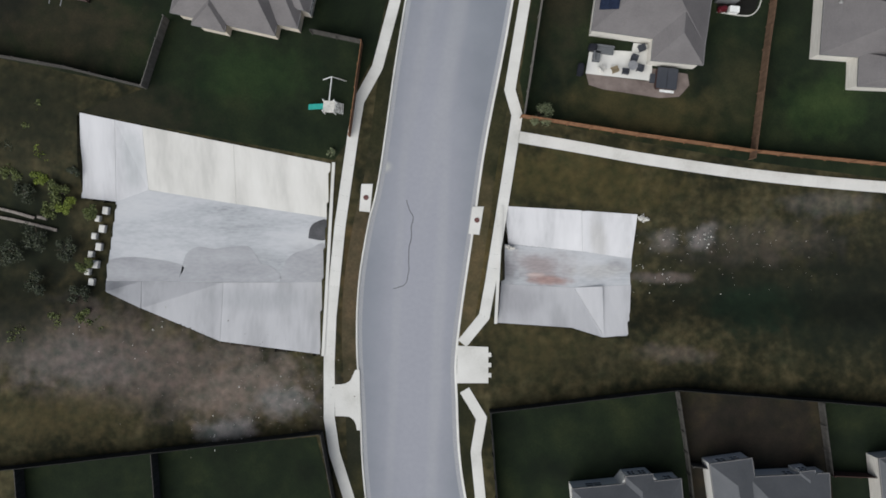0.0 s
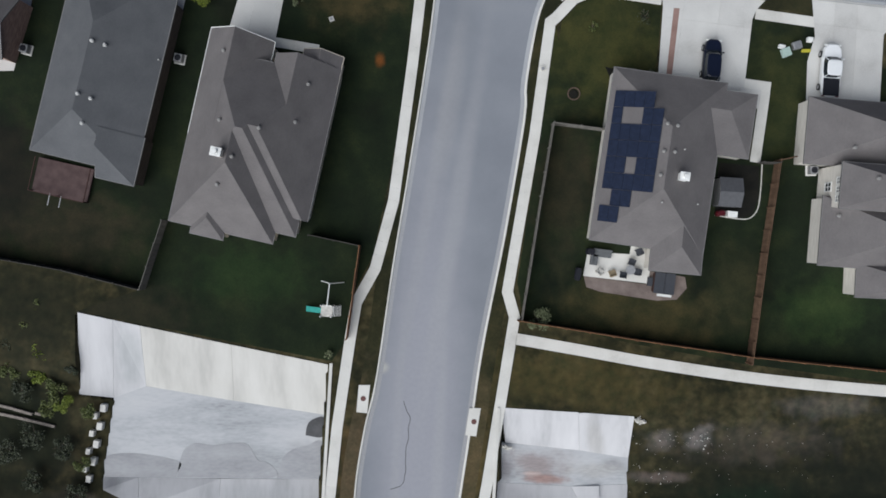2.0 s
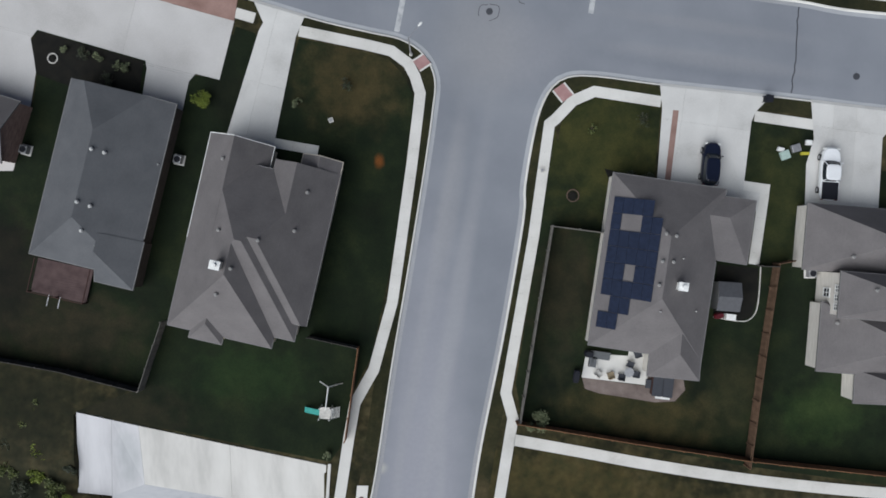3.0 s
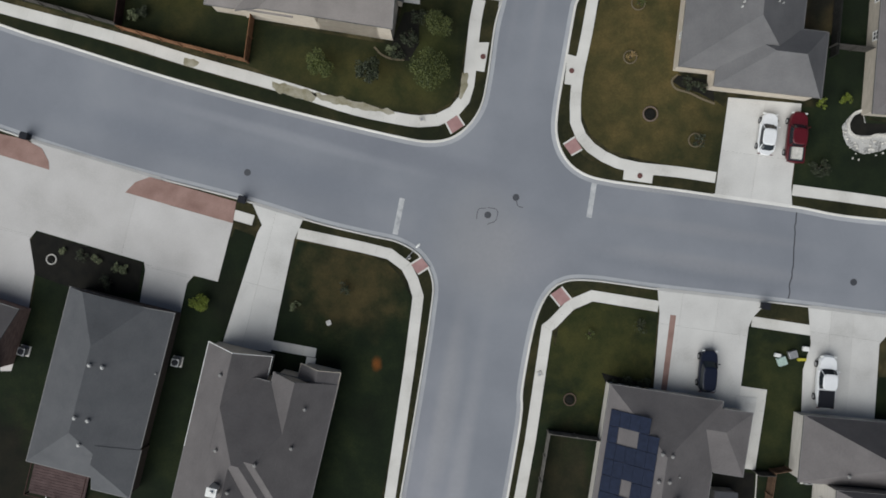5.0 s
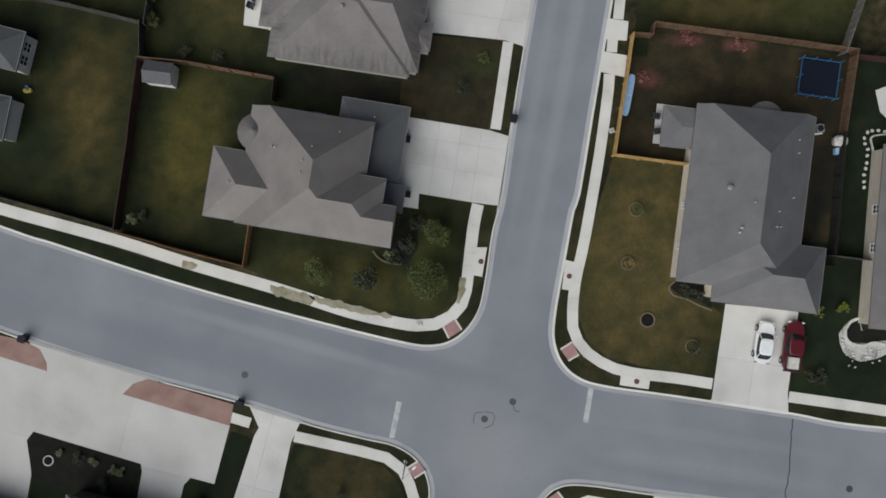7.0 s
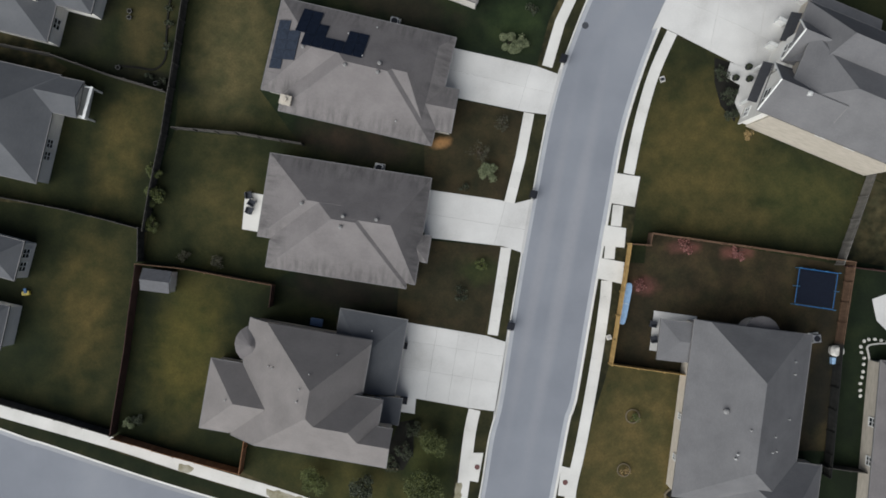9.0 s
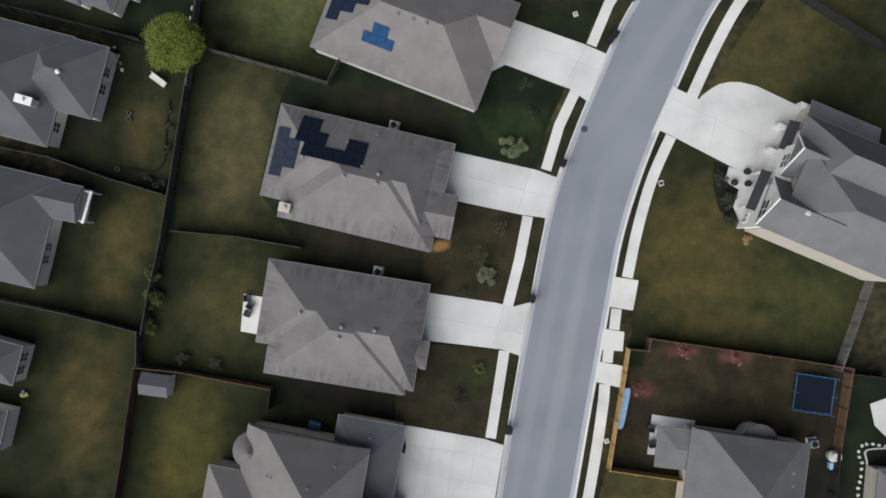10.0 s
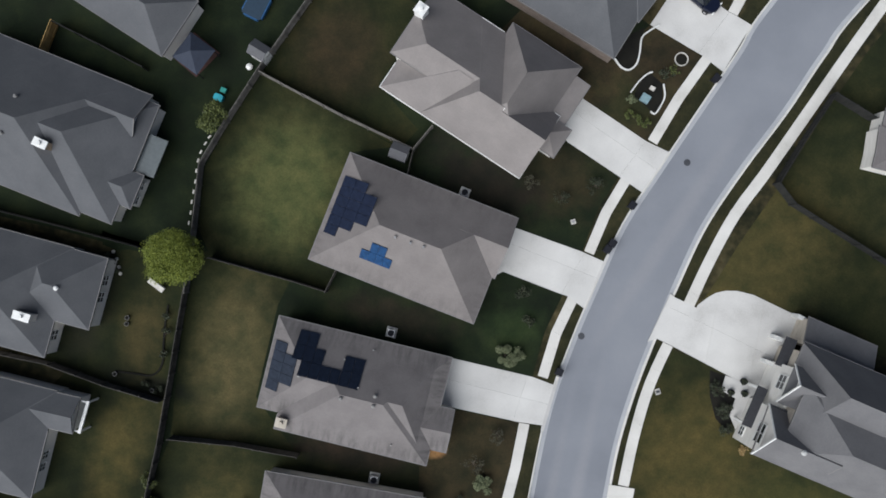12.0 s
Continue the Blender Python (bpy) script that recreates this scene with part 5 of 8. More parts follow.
            free = [all(o.height((self.at(*p) + d * 0.06).xy) < p[2] - 0.13 for o in others) for p in dense]
            for j, p in enumerate(dense):
                if free[j]:
                    if j and free[j - 1]:
                        runs[-1].append(p)
                    else:
                        runs.append([p])
            runs = [[p for j, p in enumerate(run) if j in (0, len(run) - 1) or p in line] for run in runs if len(run) > 1]
            for run in runs:
                bm, loops = bmesh.new(), []
                for p in run:
                    end = along * (-0.05 if p == line[0] else 0.05 if p == line[-1] else 0.0)
                    loops.append([bm.verts.new(self.at(*p) + d * o + end * (o > 0) + Vector((0, 0, z))) for o, z in ((0.05, z0), (0.05, 0.012), (-0.02, 0.012), (-0.02, z0))])
                for u_, v_ in zip(loops, loops[1:]):
                    for k in range(4):
                        bm.faces.new((u_[k], v_[k], v_[(k + 1) % 4], u_[(k + 1) % 4]))
                bm.faces.new(loops[0]), bm.faces.new(loops[-1])
                part("bargeboard" if gable else "gutter", bm, trim, parent)


def plan(x, y, turn):
    """For a house's own axes, from a corner and the turn of its front in degrees: blocks (west, east, south, north) with the slopes S, N, W, E."""
    e, n = Vector((cos(radians(turn)), sin(radians(turn)))), Vector((-sin(radians(turn)), cos(radians(turn))))
    spot = lambda p, q: (x + e.x * p + n.x * q, y + e.y * p + n.y * q)
    return lambda x0, x1, y0, y1, S, N, W, E, wall=True, over=0.3: (spot(x0, y0), spot(x1, y0), spot(x1, y1), 2.9, 0.6, "hh", wall, 0.5, None, over, (S, N, W, E))


class House:
    def __init__(self, label, wings, roof=SHINGLE, wall=SIDING, trim=GUTTER, other={}, trims={}):
        self.wings = [Wing(*w) for w in wings]
        self.ob = thing("house", label, "house", "houses")
        for i, w in enumerate(self.wings):
            w.lift(0.009 * i)
        for i, w in enumerate(self.wings):
            w.roof(other.get(i, roof), self.ob)
            w.shell(wall, trims.get(i, trim), self.ob, [o for o in self.wings if o is not w])

    def top(self, p):
        return max(w.height(p) for w in self.wings)

    def vents(self, points, mat=VENT, r=0.18, h=0.32):
        """Round roof vents with a cap."""
        for p in points:
            z = self.top(p) or 3.5
            bm = bmesh.new()
            bmesh.ops.create_cone(bm, cap_ends=True, segments=12, radius1=r * 0.7, radius2=r * 0.7, depth=h + 0.4, matrix=Matrix.Translation((*p, z + h / 2 - 0.2)))
            bmesh.ops.create_cone(bm, cap_ends=True, segments=14, radius1=r * 1.15, radius2=r * 0.6, depth=0.14, matrix=Matrix.Translation((*p, z + h)))
            part("roof_vent", bm, mat, self.ob)

    def pipes(self, points):
        self.vents(points, PIPE, 0.07, 0.3)

    def chimney(self, p, turn, size=(0.9, 0.9), above=1.6, mat=CREAM, cap=WHITE):
        z = self.top(p) or 3.0
        m = pose(*p, 0, 0, 0, turn)
        bm = box(bmesh.new(), (0, 0, (z + above) / 2), (*size, z + above), m)
        stack = part("chimney", bm, mat, self.ob)
        bm = box(bmesh.new(), (0, 0, z + above + 0.06), (size[0] + 0.16, size[1] + 0.16, 0.12), m)
        bmesh.ops.create_cone(bm, cap_ends=True, segments=14, radius1=0.2, radius2=0.2, depth=0.3, matrix=m @ Matrix.Translation((0, 0, z + above + 0.25)))
        part("chimney_cap", bm, cap, stack)

    def bay(self, p, r, eave=2.9, pitch=0.62):
        """A round bay with a cone of shingles."""
        bm = bmesh.new()
        uv = bm.loops.layers.uv.new("slope")
        rim = [bm.verts.new((p[0] + r * cos(a * pi / 8), p[1] + r * sin(a * pi / 8), eave)) for a in range(16)]
        tip = bm.verts.new((*p, eave + r * pitch))
        for i in range(16):
            f = bm.faces.new((rim[i], rim[(i + 1) % 16], tip))
            for loop, q in zip(f.loops, ((0, 0), (0.6, 0), (0.3, r))):
                loop[uv].uv = (q[0] + i * 0.6, q[1])
        bm.faces.new(rim[::-1])
        part("bay_roof", bm, SHINGLE, self.ob)
        bm = bmesh.new()
        bmesh.ops.create_cone(bm, cap_ends=True, segments=16, radius1=r - 0.35, radius2=r - 0.35, depth=eave - 0.05, matrix=Matrix.Translation((*p, (eave - 0.05) / 2)))
        part("bay_wall", bm, SIDING, self.ob)

    def solar(self, wing, side, rows, x0, y0, mat, pw=1.0, ph=1.62):
        """Panels on a slope. side: 0 or 1 the long slopes, 2 or 3 the ends; rows from the eave up, # for a panel; x0, y0: start along the eave and up the slope."""
        w = self.wings[wing]
        base, along, inward = ((w.at(0, 0), w.u, w.v), (w.at(0, w.w), w.u, -w.v), (w.at(0, 0), w.v, w.u), (w.at(w.l, 0), w.v, -w.u))[side]
        eave, slope = w.sides[side]
        up = (inward + Vector((0, 0, slope))).normalized()
        nrm = along.cross(up)
        nrm = nrm if nrm.z > 0 else -nrm
        for j, row in enumerate(rows):
            for i, ch in enumerate(row):
                if ch != "#":
                    continue
                o = base + Vector((0, 0, eave)) + along * (x0 + i * pw) + up * (y0 + j * ph)
                bm = bmesh.new()
                cs = [o + along * (dx * pw) + up * (dy * ph) for dx, dy in ((0.014, 0.010), (0.986, 0.010), (0.986, 0.990), (0.014, 0.990))]
                low, top = ([bm.verts.new(c + nrm * h) for c in cs] for h in (0.06, 0.11))
                f = bm.faces.new(top)
                bm.faces.new(low)
                for k in range(4):
                    bm.faces.new((low[k], low[(k + 1) % 4], top[(k + 1) % 4], top[k]))
                part("solar_panel", bm, mat, self.ob)

    def window(self, wing, side, along, z, width=1.0, high=1.3, proud=0.0):
        """A framed window in a wall; side as for solar."""
        w = self.wings[wing]
        o = w.over - proud
        if side == 0:
            p, d, out = w.at(along, o), w.u, -w.v
        elif side == 1:
            p, d, out = w.at(along, w.w - o), w.u, w.v
        elif side == 2:
            p, d, out = w.at(o, along), w.v, -w.u
        else:
            p, d, out = w.at(w.l - o, along), w.v, w.u
        m = Matrix.Translation(p) @ Matrix((d, out, (0, 0, 1))).transposed().to_4x4()

        def frame_ring(x0, x1, z0, z1, t, depth):
            bm = bmesh.new()
            loops = [[bm.verts.new(m @ Vector((x, y, zz))) for x, zz in ((x0 - k, z0 - k), (x1 + k, z0 - k), (x1 + k, z1 + k), (x0 - k, z1 + k))] for k, y in ((t, -0.02), (t, depth), (0, depth), (0, -0.02))]
            for a, b in zip(loops, loops[1:] + loops[:1]):
                for i in range(4):
                    bm.faces.new((a[i], a[(i + 1) % 4], b[(i + 1) % 4], b[i]))
            return bm

        sash = part("window", frame_ring(-width / 2, width / 2, z - high / 2, z + high / 2, 0.1, 0.09), TRIM, self.ob)
        part("pane", box(bmesh.new(), (0, 0.01, z), (width, 0.03, high), m), GLASS, sash)
        part("glazing_bar", box(bmesh.new(), (0, 0.045, z), (width, 0.05, 0.06), m), TRIM, sash)
        part("glazing_bar", box(bmesh.new(), (0, 0.05, z), (0.06, 0.05, high), m), TRIM, sash)


E1 = 2.9
P1, P2 = (3.0, 0.9), (3.0, 0.93)
B = plan(-27.53, 24.39, -13.0)
h1 = House("large single-storey house with a steep many-hipped grey shingle roof", [
    B(0, 12.9, 1.1, 17.6, (3.0, 0.62), (4.1, 0.6), P1, P2), B(0, 10.8, -0.1, 10.2, (3.0, 0.79), (8.5, 0.6), P1, (3.0, 1.1)), B(6.2, 13.75, 2.9, 17.58, (3.5, 0.62), (4.1, 0.6), None, P2),
    B(0, 6.6, 9, 19.85, None, None, P1, P1), B(7.3, 13.75, 10, 18.6, None, None, (4.1, 0.93), P2), B(9.6, 13.7, 16, 19.85, None, None, (3.0, 0.85), (3.0, 0.85)), B(2.4, 5.8, -0.85, 4, (3.0, 0.7), None, (3.0, 0.8), (3.0, 0.8))], SHINGLE, PALE_BRICK, GUTTER, {}, {3: TRIM, 5: CREAM})
h1.chimney((-20.90, 30.46), -12, (0.85, 0.7), 1.4, SIDING)
h1.vents([(-19.67, 30.12), (-21.43, 27.60), (-21.14, 40.79), (-21.17, 33.79), (-12.88, 37.46), (-17.04, 32.78), (-14.11, 33.71)])
h0 = House("single-storey house with a grey hipped roof and dark brick walls", [
    ((-37.19, 49.20), (-41.57, 31.51), (-30.94, 28.91), 2.9, 0.6, "hh", True, 0.5, None, 0.25, ((2.9, 0.6), (2.9, 0.45), (4.0, 0.37), (2.9, 0.58))), ((-33.78, 33.56), (-34.95, 28.69), (-31.06, 27.88), E1, 0.5, "hh", True, 0.5, None, 0.2, (None, (2.9, 0.45), None, (2.9, 0.58)))], SHINGLE_BLUE, DARK_BRICK)
h0.vents([(-33.86, 41.71), (-32.82, 41.43), (-35.26, 36.57), (-34.22, 36.18), (-35.11, 33.78)], PIPE, 0.18)
h0.pipes([(-28.35, 40.46)])
h2 = House("single-storey corner house with solar panels on its grey roof", [
    ((17.63, 39.64), (15.04, 22.18), (26.48, 20.49), E1, 0.55, "hh"), ((22.94, 38.14), (32.09, 36.74), (31.05, 30.29), E1, 0.34, "hh", True, 0.5, None, 0.2, ((2.9, 0.40), (2.9, 0.20), None, (2.9, 0.32))), ((21.78, 26.60), (21.03, 19.04), (26.24, 18.29), E1, 0.55, "hh")], SHINGLE, SIDING)
h2.chimney((23.64, 28.24), -8, (0.8, 0.7), 1.1, WHITE)
h2.vents([(22.05, 33.40), (21.67, 30.72), (21.33, 28.42), (23.04, 33.18), (22.76, 30.66)])
h2.pipes([(23.91, 30.96), (21.59, 25.78), (25.62, 25.66)])
h2e = House("two-storey cream house with a grey hipped roof", [
    ((36.77, 29.82), (37.35, 36.56), (52.09, 35.09), E1, 0.6, "hh"), ((39.09, 25.17), (39.47, 29.72), (52.17, 28.74), 5.2, 0.5, "hh"), ((38.72, 26.55), (38.14, 19.51), (52.68, 17.93), E1, 0.55, "hh"), ((42.09, 19.67), (41.92, 16.24), (52.68, 14.49), E1, 0.5, "hh")], SHINGLE, SIDING)
for q in (1.0, 1.9, 2.8):
    h2e.window(1, 0, q, 4.4, 0.6, 0.6)
h2e.window(1, 0, 2.3, 2.4, 0.8, 1.1)
h1.window(2, 3, 0.7, 1.8, 0.9, 1.2), h1.window(2, 3, 2.0, 1.8, 0.9, 1.2)
h2e.vents([(42.06, 27.93), (40.63, 31.11), (39.81, 24.48)])
B = plan(-23.6, 77.75, -8.6)
Q1 = (5.6, 0.88)
h3 = House("rambling two-storey corner house with a steep grey roof and round bay", [
    B(3.2, 15.8, -0.15, 11.8, Q1, (5.0, 0.88), (3.4, 0.75), (5.3, 0.9)), B(0, 9, 0, 7.1, (3.4, 0.75), (3.4, 0.75), (3.4, 0.75), None), B(11, 17.9, -0.15, 6.4, Q1, (6.04, 0.88), None, (6.2, 0.95)),
    # wings 4 and 5 in darker slate: the taller block's shade, given as roof colour
    B(11, 19.3, -0.15, 3.9, Q1, (6.4, 0.88), None, None), B(11.93, 18.85, 6.3, 14.2, None, (2.8, 0.35), (2.8, 0.5), (2.8, 0.38)), B(17, 19.7, 3.5, 6.25, None, None, None, (2.8, 0.4))], SHINGLE_WARM, PALE_BRICK, GUTTER, {4: SHINGLE_BLUE, 5: SHINGLE_BLUE})
h3.bay((-18.34, 86.23), 1.95, 3.2, 0.72)
h3.pipes([(-16.17, 84.47), (-15.73, 84.37), (-11.75, 84.20), (-12.61, 82.81), (-12.82, 81.64), (-9.39, 85.83), (-6.37, 87.86), (-20.44, 80.99)])
B = plan(24.23, 71.8, -6.2)
he = House("large single-storey corner house with a plain grey hipped roof", [
    B(0, 12, 0, 18, (3.3, 1.02), (4.3, 0.72), (3.3, 0.76), (3.3, 0.76)), B(3.7, 14.7, -1.6, 5.03, (3.4, 0.87), (3.4, 0.87), (3.4, 0.62), (3.1, 0.95)),
    ((26.69, 89.23), (23.00, 89.58), (22.60, 85.50), 2.6, 0.2, "gh", False)], SHINGLE_COOL, PALE_BRICK)
he.bay((33.18, 88.23), 1.9, 2.85, 0.3)
he.vents([(28.49, 81.05)], VENT, 0.26, 0.45)
he.window(0, 2, 7.8, 1.8, 0.5, 0.8), he.window(0, 2, 3.6, 1.8, 0.5, 0.8)
he.vents([(29.32, 77.11), (29.16, 76.66)], PIPE, 0.11)
he.pipes([(33.12, 78.76), (32.81, 77.26), (33.41, 77.27), (35.56, 85.87), (35.58, 84.60), (35.09, 80.17), (30.34, 79.55)])
hee = House("grey-roofed house with a stone-bordered front garden", [((45.30, 85.87), (44.01, 67.23), (54.97, 66.29), E1, 0.6, "hh", True, 0.5, None, 0.3)], SHINGLE, CREAM)
hee.window(0, 0, 6.5, 1.9, 0.8, 1.1), hee.window(0, 0, 10.5, 1.9, 0.8, 0.9)
B = plan(-17.17, 105.65, -7.7)
R = (2.8, 0.6)
k1 = House("single-storey house with a streaked grey hipped roof", [
    B(1.3, 15.75, -11.5, 0, R, R, (2.8, 0.54), R), B(0, 9, -8.54, 0.02, R, R, (2.8, 0.52), None), B(8.5, 16.6, -10.95, 0.01, R, R, None, (2.8, 1.05)), ((-4.77, 98.16), (-0.62, 97.57), (-1.01, 94.81), 2.7, 0.4, "hh")], SHINGLE_STREAK, SIDING)
k1.vents([(-13.41, 100.45), (-9.19, 99.23), (-5.94, 98.98), (-9.44, 98.18)])
B = plan(-16.32, 121.53, -11.8)
k2 = House("single-storey house with a streaked grey roof and dark solar panels", [
    B(0, 9, -9.57, 0, R, R, (2.8, 0.6), None), B(2.2, 18.2, -11.3, 0, R, R, (2.8, 0.56), R), B(10, 17.6, -10.6, 0, R, R, None, (2.8, 1.0)), ((-3.29, 113.43), (1.91, 112.52), (1.32, 108.07), 2.7, 0.45, "hg")], SHINGLE_STREAK, SIDING)
k2.chimney((-15.52, 110.86), -12, (1.0, 0.8), 0.7, CREAM, CREAM)
k2.vents([(-13.62, 115.89), (-9.32, 113.95), (-6.11, 113.30), (-5.97, 114.24)])
k2.pipes([(-9.26, 117.54), (-7.69, 115.00), (-6.49, 118.44), (-4.42, 108.98)])
k3 = House("single-storey house with a grey hipped roof and blue solar panels", [
    ((-9.63, 138.46), (7.46, 132.37), (4.01, 121.17), E1, 0.6, "hh"), plan(-13.08, 127.26, -19.6)(12.6, 17.95, 5.1, 11.72, (E1, 0.6), (E1, 0.6), None, None)], SHINGLE_PALE, SIDING)
k3.vents([(-4.51, 129.85), (-3.00, 129.35), (-1.71, 129.00)], STEEL, 0.14)
B = plan(-6.85, 145.32, -31.5)
k4 = House("large house with a many-hipped grey-brown roof", [
    B(-0.55, 11.4, 3.1, 11.7, (5.2, 0.75), (2.9, 0.64), (5.2, 0.6), None), B(0, 8, 0, 5, (2.9, 0.76), None, (2.9, 0.6), None), B(4.9, 12.1, 0, 11.7, (2.9, 1.15), (2.9, 0.64), (2.9, 1.12), None), B(9.5, 17.1, 0, 7.6, (2.9, 1.15), (2.9, 1.15), None, None),
    B(7.8, 16.2, 3.0, 13, (6.2, 1.15), (2.9, 1.06), (2.9, 1.22), (2.9, 1.25)), B(15.5, 18.9, 3.7, 7.1, (2.7, 0.55), (2.7, 0.55), None, (2.7, 0.5)), B(16, 18, 7.2, 12, None, None, None, (2.5, 0.15))], SHINGLE_SAND, WHITE_SIDING, GUTTER, {}, {1: TRIM, 2: TRIM, 3: TRIM})
k4.chimney((-2.72, 152.12), -33, (1.0, 1.0), 1.5, WHITE)
k5 = House("grey-roofed house with brown brick walls", [((0.11, 158.67), (17.07, 148.98), (21.07, 156.63), E1, 0.6, "hh"), ((11.74, 158.36), (19.45, 152.78), (21.10, 155.75), E1, 0.5, "hh")], SHINGLE_BLUE, BROWN_BRICK)
B = plan(31.0, 110.1, -21.4)
ke = House("two-storey white house with twin steep front gables and a grey roof", [
    B(0.9, 15, -0.1, 8.2, (7.3, 1.2), (9.0, 0.6), (9.0, 0.57), (8.0, 0.9)), B(-0.6, 6, -0.12, 4.95, (7.3, 1.3), (6.7, 1.4), None, None, False), B(-0.1, 5, 5.4, 9.4, (6.7, 1.4), (7.4, 1.4), None, None, False), B(0.2, 15, 5.4, 11.85, (9.6, 0.6), (6.5, 1.39), (6.8, 1.3), (6.5, 0.9), True, 0.9),
    ((37.79, 123.2), (44.8, 120.45), (43.65, 117.6), 2.9, 0.5, "hh", True, 0.5, None, 0.2, (((2.8, 0.4)), None, None, None))], SHINGLE_COOL, CREAM)
for w, back in zip(ke.wings[1:3], (0.92, 0.82)):
    part("front", slab([w.at(x, y) for x, y in ((back, 0.25), (back + 0.16, 0.25), (back + 0.16, w.w - 0.25), (back, w.w - 0.25))], 6.6, 6.6), WHITE_SIDING, ke.ob)
    bm = bmesh.new()
    y0, y1 = 0.3, w.w - 0.3
    ym = (w.sides[1][0] + w.sides[1][1] * w.w - w.sides[0][0]) / (w.sides[0][1] + w.sides[1][1])
    zs = [w.sides[0][0] + w.sides[0][1] * y0 - 0.12, w.sides[0][0] + w.sides[0][1] * ym - 0.16, w.sides[1][0] + w.sides[1][1] * (w.w - y1) - 0.12]
    near, far = ([bm.verts.new(w.at(x, y, z)) for y, z in ((y0, 6.5), (y1, 6.5), (y1, zs[2]), (ym, zs[1]), (y0, zs[0]))] for x in (back, back + 0.16))
    bm.faces.new(near), bm.faces.new(far)
    for i in range(5):
        bm.faces.new((near[i], near[(i + 1) % 5], far[(i + 1) % 5], far[i]))
    part("gable", bm, WHITE_SIDING, ke.ob)
    for a, b in (((-0.05, w.sides[0][0]), (ym, zs[1] + 0.16)), ((w.w + 0.05, w.sides[1][0]), (ym, zs[1] + 0.16))):
        bm = bmesh.new()
        vs = [bm.verts.new(w.at(x, y, z + dz)) for y, z in (a, b) for x, dz in ((-0.06, -0.24), (0.06, -0.24), (0.06, 0.03), (-0.06, 0.03))]
        for i in range(4):
            bm.faces.new((vs[i], vs[(i + 1) % 4], vs[4 + (i + 1) % 4], vs[4 + i]))
        bm.faces.new(vs[:4]), bm.faces.new(vs[4:])
        part("bargeboard", bm, TRIM, ke.ob)
for q, ends in ((B(-0.5, 0.36, 1.9, 6.2, None, None, (2.9, 0.5), None, False), (2.1, 6.0)), (B(0.22, 1.12, 8.85, 11.95, None, None, (2.9, 0.6), None, False), ())):
    w = Wing(*q)
    w.roof(SLATE, ke.ob).name = "porch_roof"
    for y in ends:
        part("post", box(bmesh.new(), (*w.at(0.2, y - 1.9).xy, 1.4), (0.26, 0.26, 2.8)), TRIM, ke.ob)
# the recessed front between the gables, and a flat roof over it
w = Wing(*B(0, 1, 0, 1, (1, 1), None, None, None))
part("wall", slab([w.at(x, y).xy for x, y in ((0.52, 0.4), (2.6, 0.4), (2.6, 8.3), (0.9, 8.3), (0.9, 4.9), (0.52, 4.9))], 6.4, 6.4), WHITE_SIDING, ke.ob)
part("flat_roof", slab([(32.5, 114.75), (35.1, 113.95), (34.7, 113.3), (32.3, 114.2)], 6.9, 0.2), CHAR, ke.ob)
part("trim", slab([(35.1, 113.98), (35.3, 113.9), (34.85, 113.2), (34.65, 113.28)], 7.0, 0.25), TRIM, ke.ob)
for q in [(35.38, 120.77), (34.45, 118.22), (37.68, 123.01)]:
    part("pilaster", box(bmesh.new(), (0, 0, 0.75), (0.9, 0.4, 1.5), pose(*q, 0, 0, 0, -24)), TRIM, ke.ob)
ke.vents([(33.92, 111.19), (41.37, 111.46)], PIPE, 0.24)
ke.window(1, 2, 2.05, 5.4, 1.9, 1.5, -0.60), ke.window(2, 2, 2.0, 4.6, 1.4, 1.5, -0.50), ke.window(1, 2, 1.35, 1.6, 0.9, 1.0, -0.60)
for q in (5.5, 8.5):
    ke.window(0, 0, q, 6.6, 0.9, 0.8)
kee = House("cream house behind a dark fence", [((44.50, 143.04), (44.02, 139.19), (51.69, 137.59), E1, 0.6, "hh"), ((45.15, 144.91), (52.13, 143.40), (51.71, 137.02), E1, 0.6, "hh")], SHINGLE, WHITE_SIDING)
w1 = House("grey-roofed house with white walls and a back porch", [
    ((-53.77, 104.73), (-40.94, 102.04), (-38.76, 113.13), E1, 0.6, "hh"), ((-42.51, 113.68), (-36.27, 112.50), (-37.10, 108.85), E1, 0.6, "hg")], SHINGLE_BLUE, WHITE_SIDING)
w1.window(0, 3, 3.0, 1.7, 0.8, 1.1), w1.window(0, 3, 4.3, 1.7, 0.8, 1.1)
w2 = House("grey-roofed house with white walls and a bay", [
    ((-53.41, 119.55), (-40.13, 116.47), (-38.27, 127.90), E1, 0.6, "hh"), ((-42.24, 128.69), (-34.01, 126.77), (-35.98, 119.49), E1, 0.6, "hh")], SHINGLE_BLUE, WHITE_SIDING)
w2.chimney((-41.36, 120.79), -15, (1.6, 0.7), 0.9, SIDING, WHITE)
w2.window(0, 3, 2.2, 1.7, 1.0, 1.2), w2.window(1, 3, 2.4, 1.7, 1.0, 1.2), w2.window(1, 3, 4.2, 1.7, 1.0, 1.2)
w2.vents([(-38.08, 123.70)], WHITE, 0.22)
B = plan(-52.4, 136.57, -20)
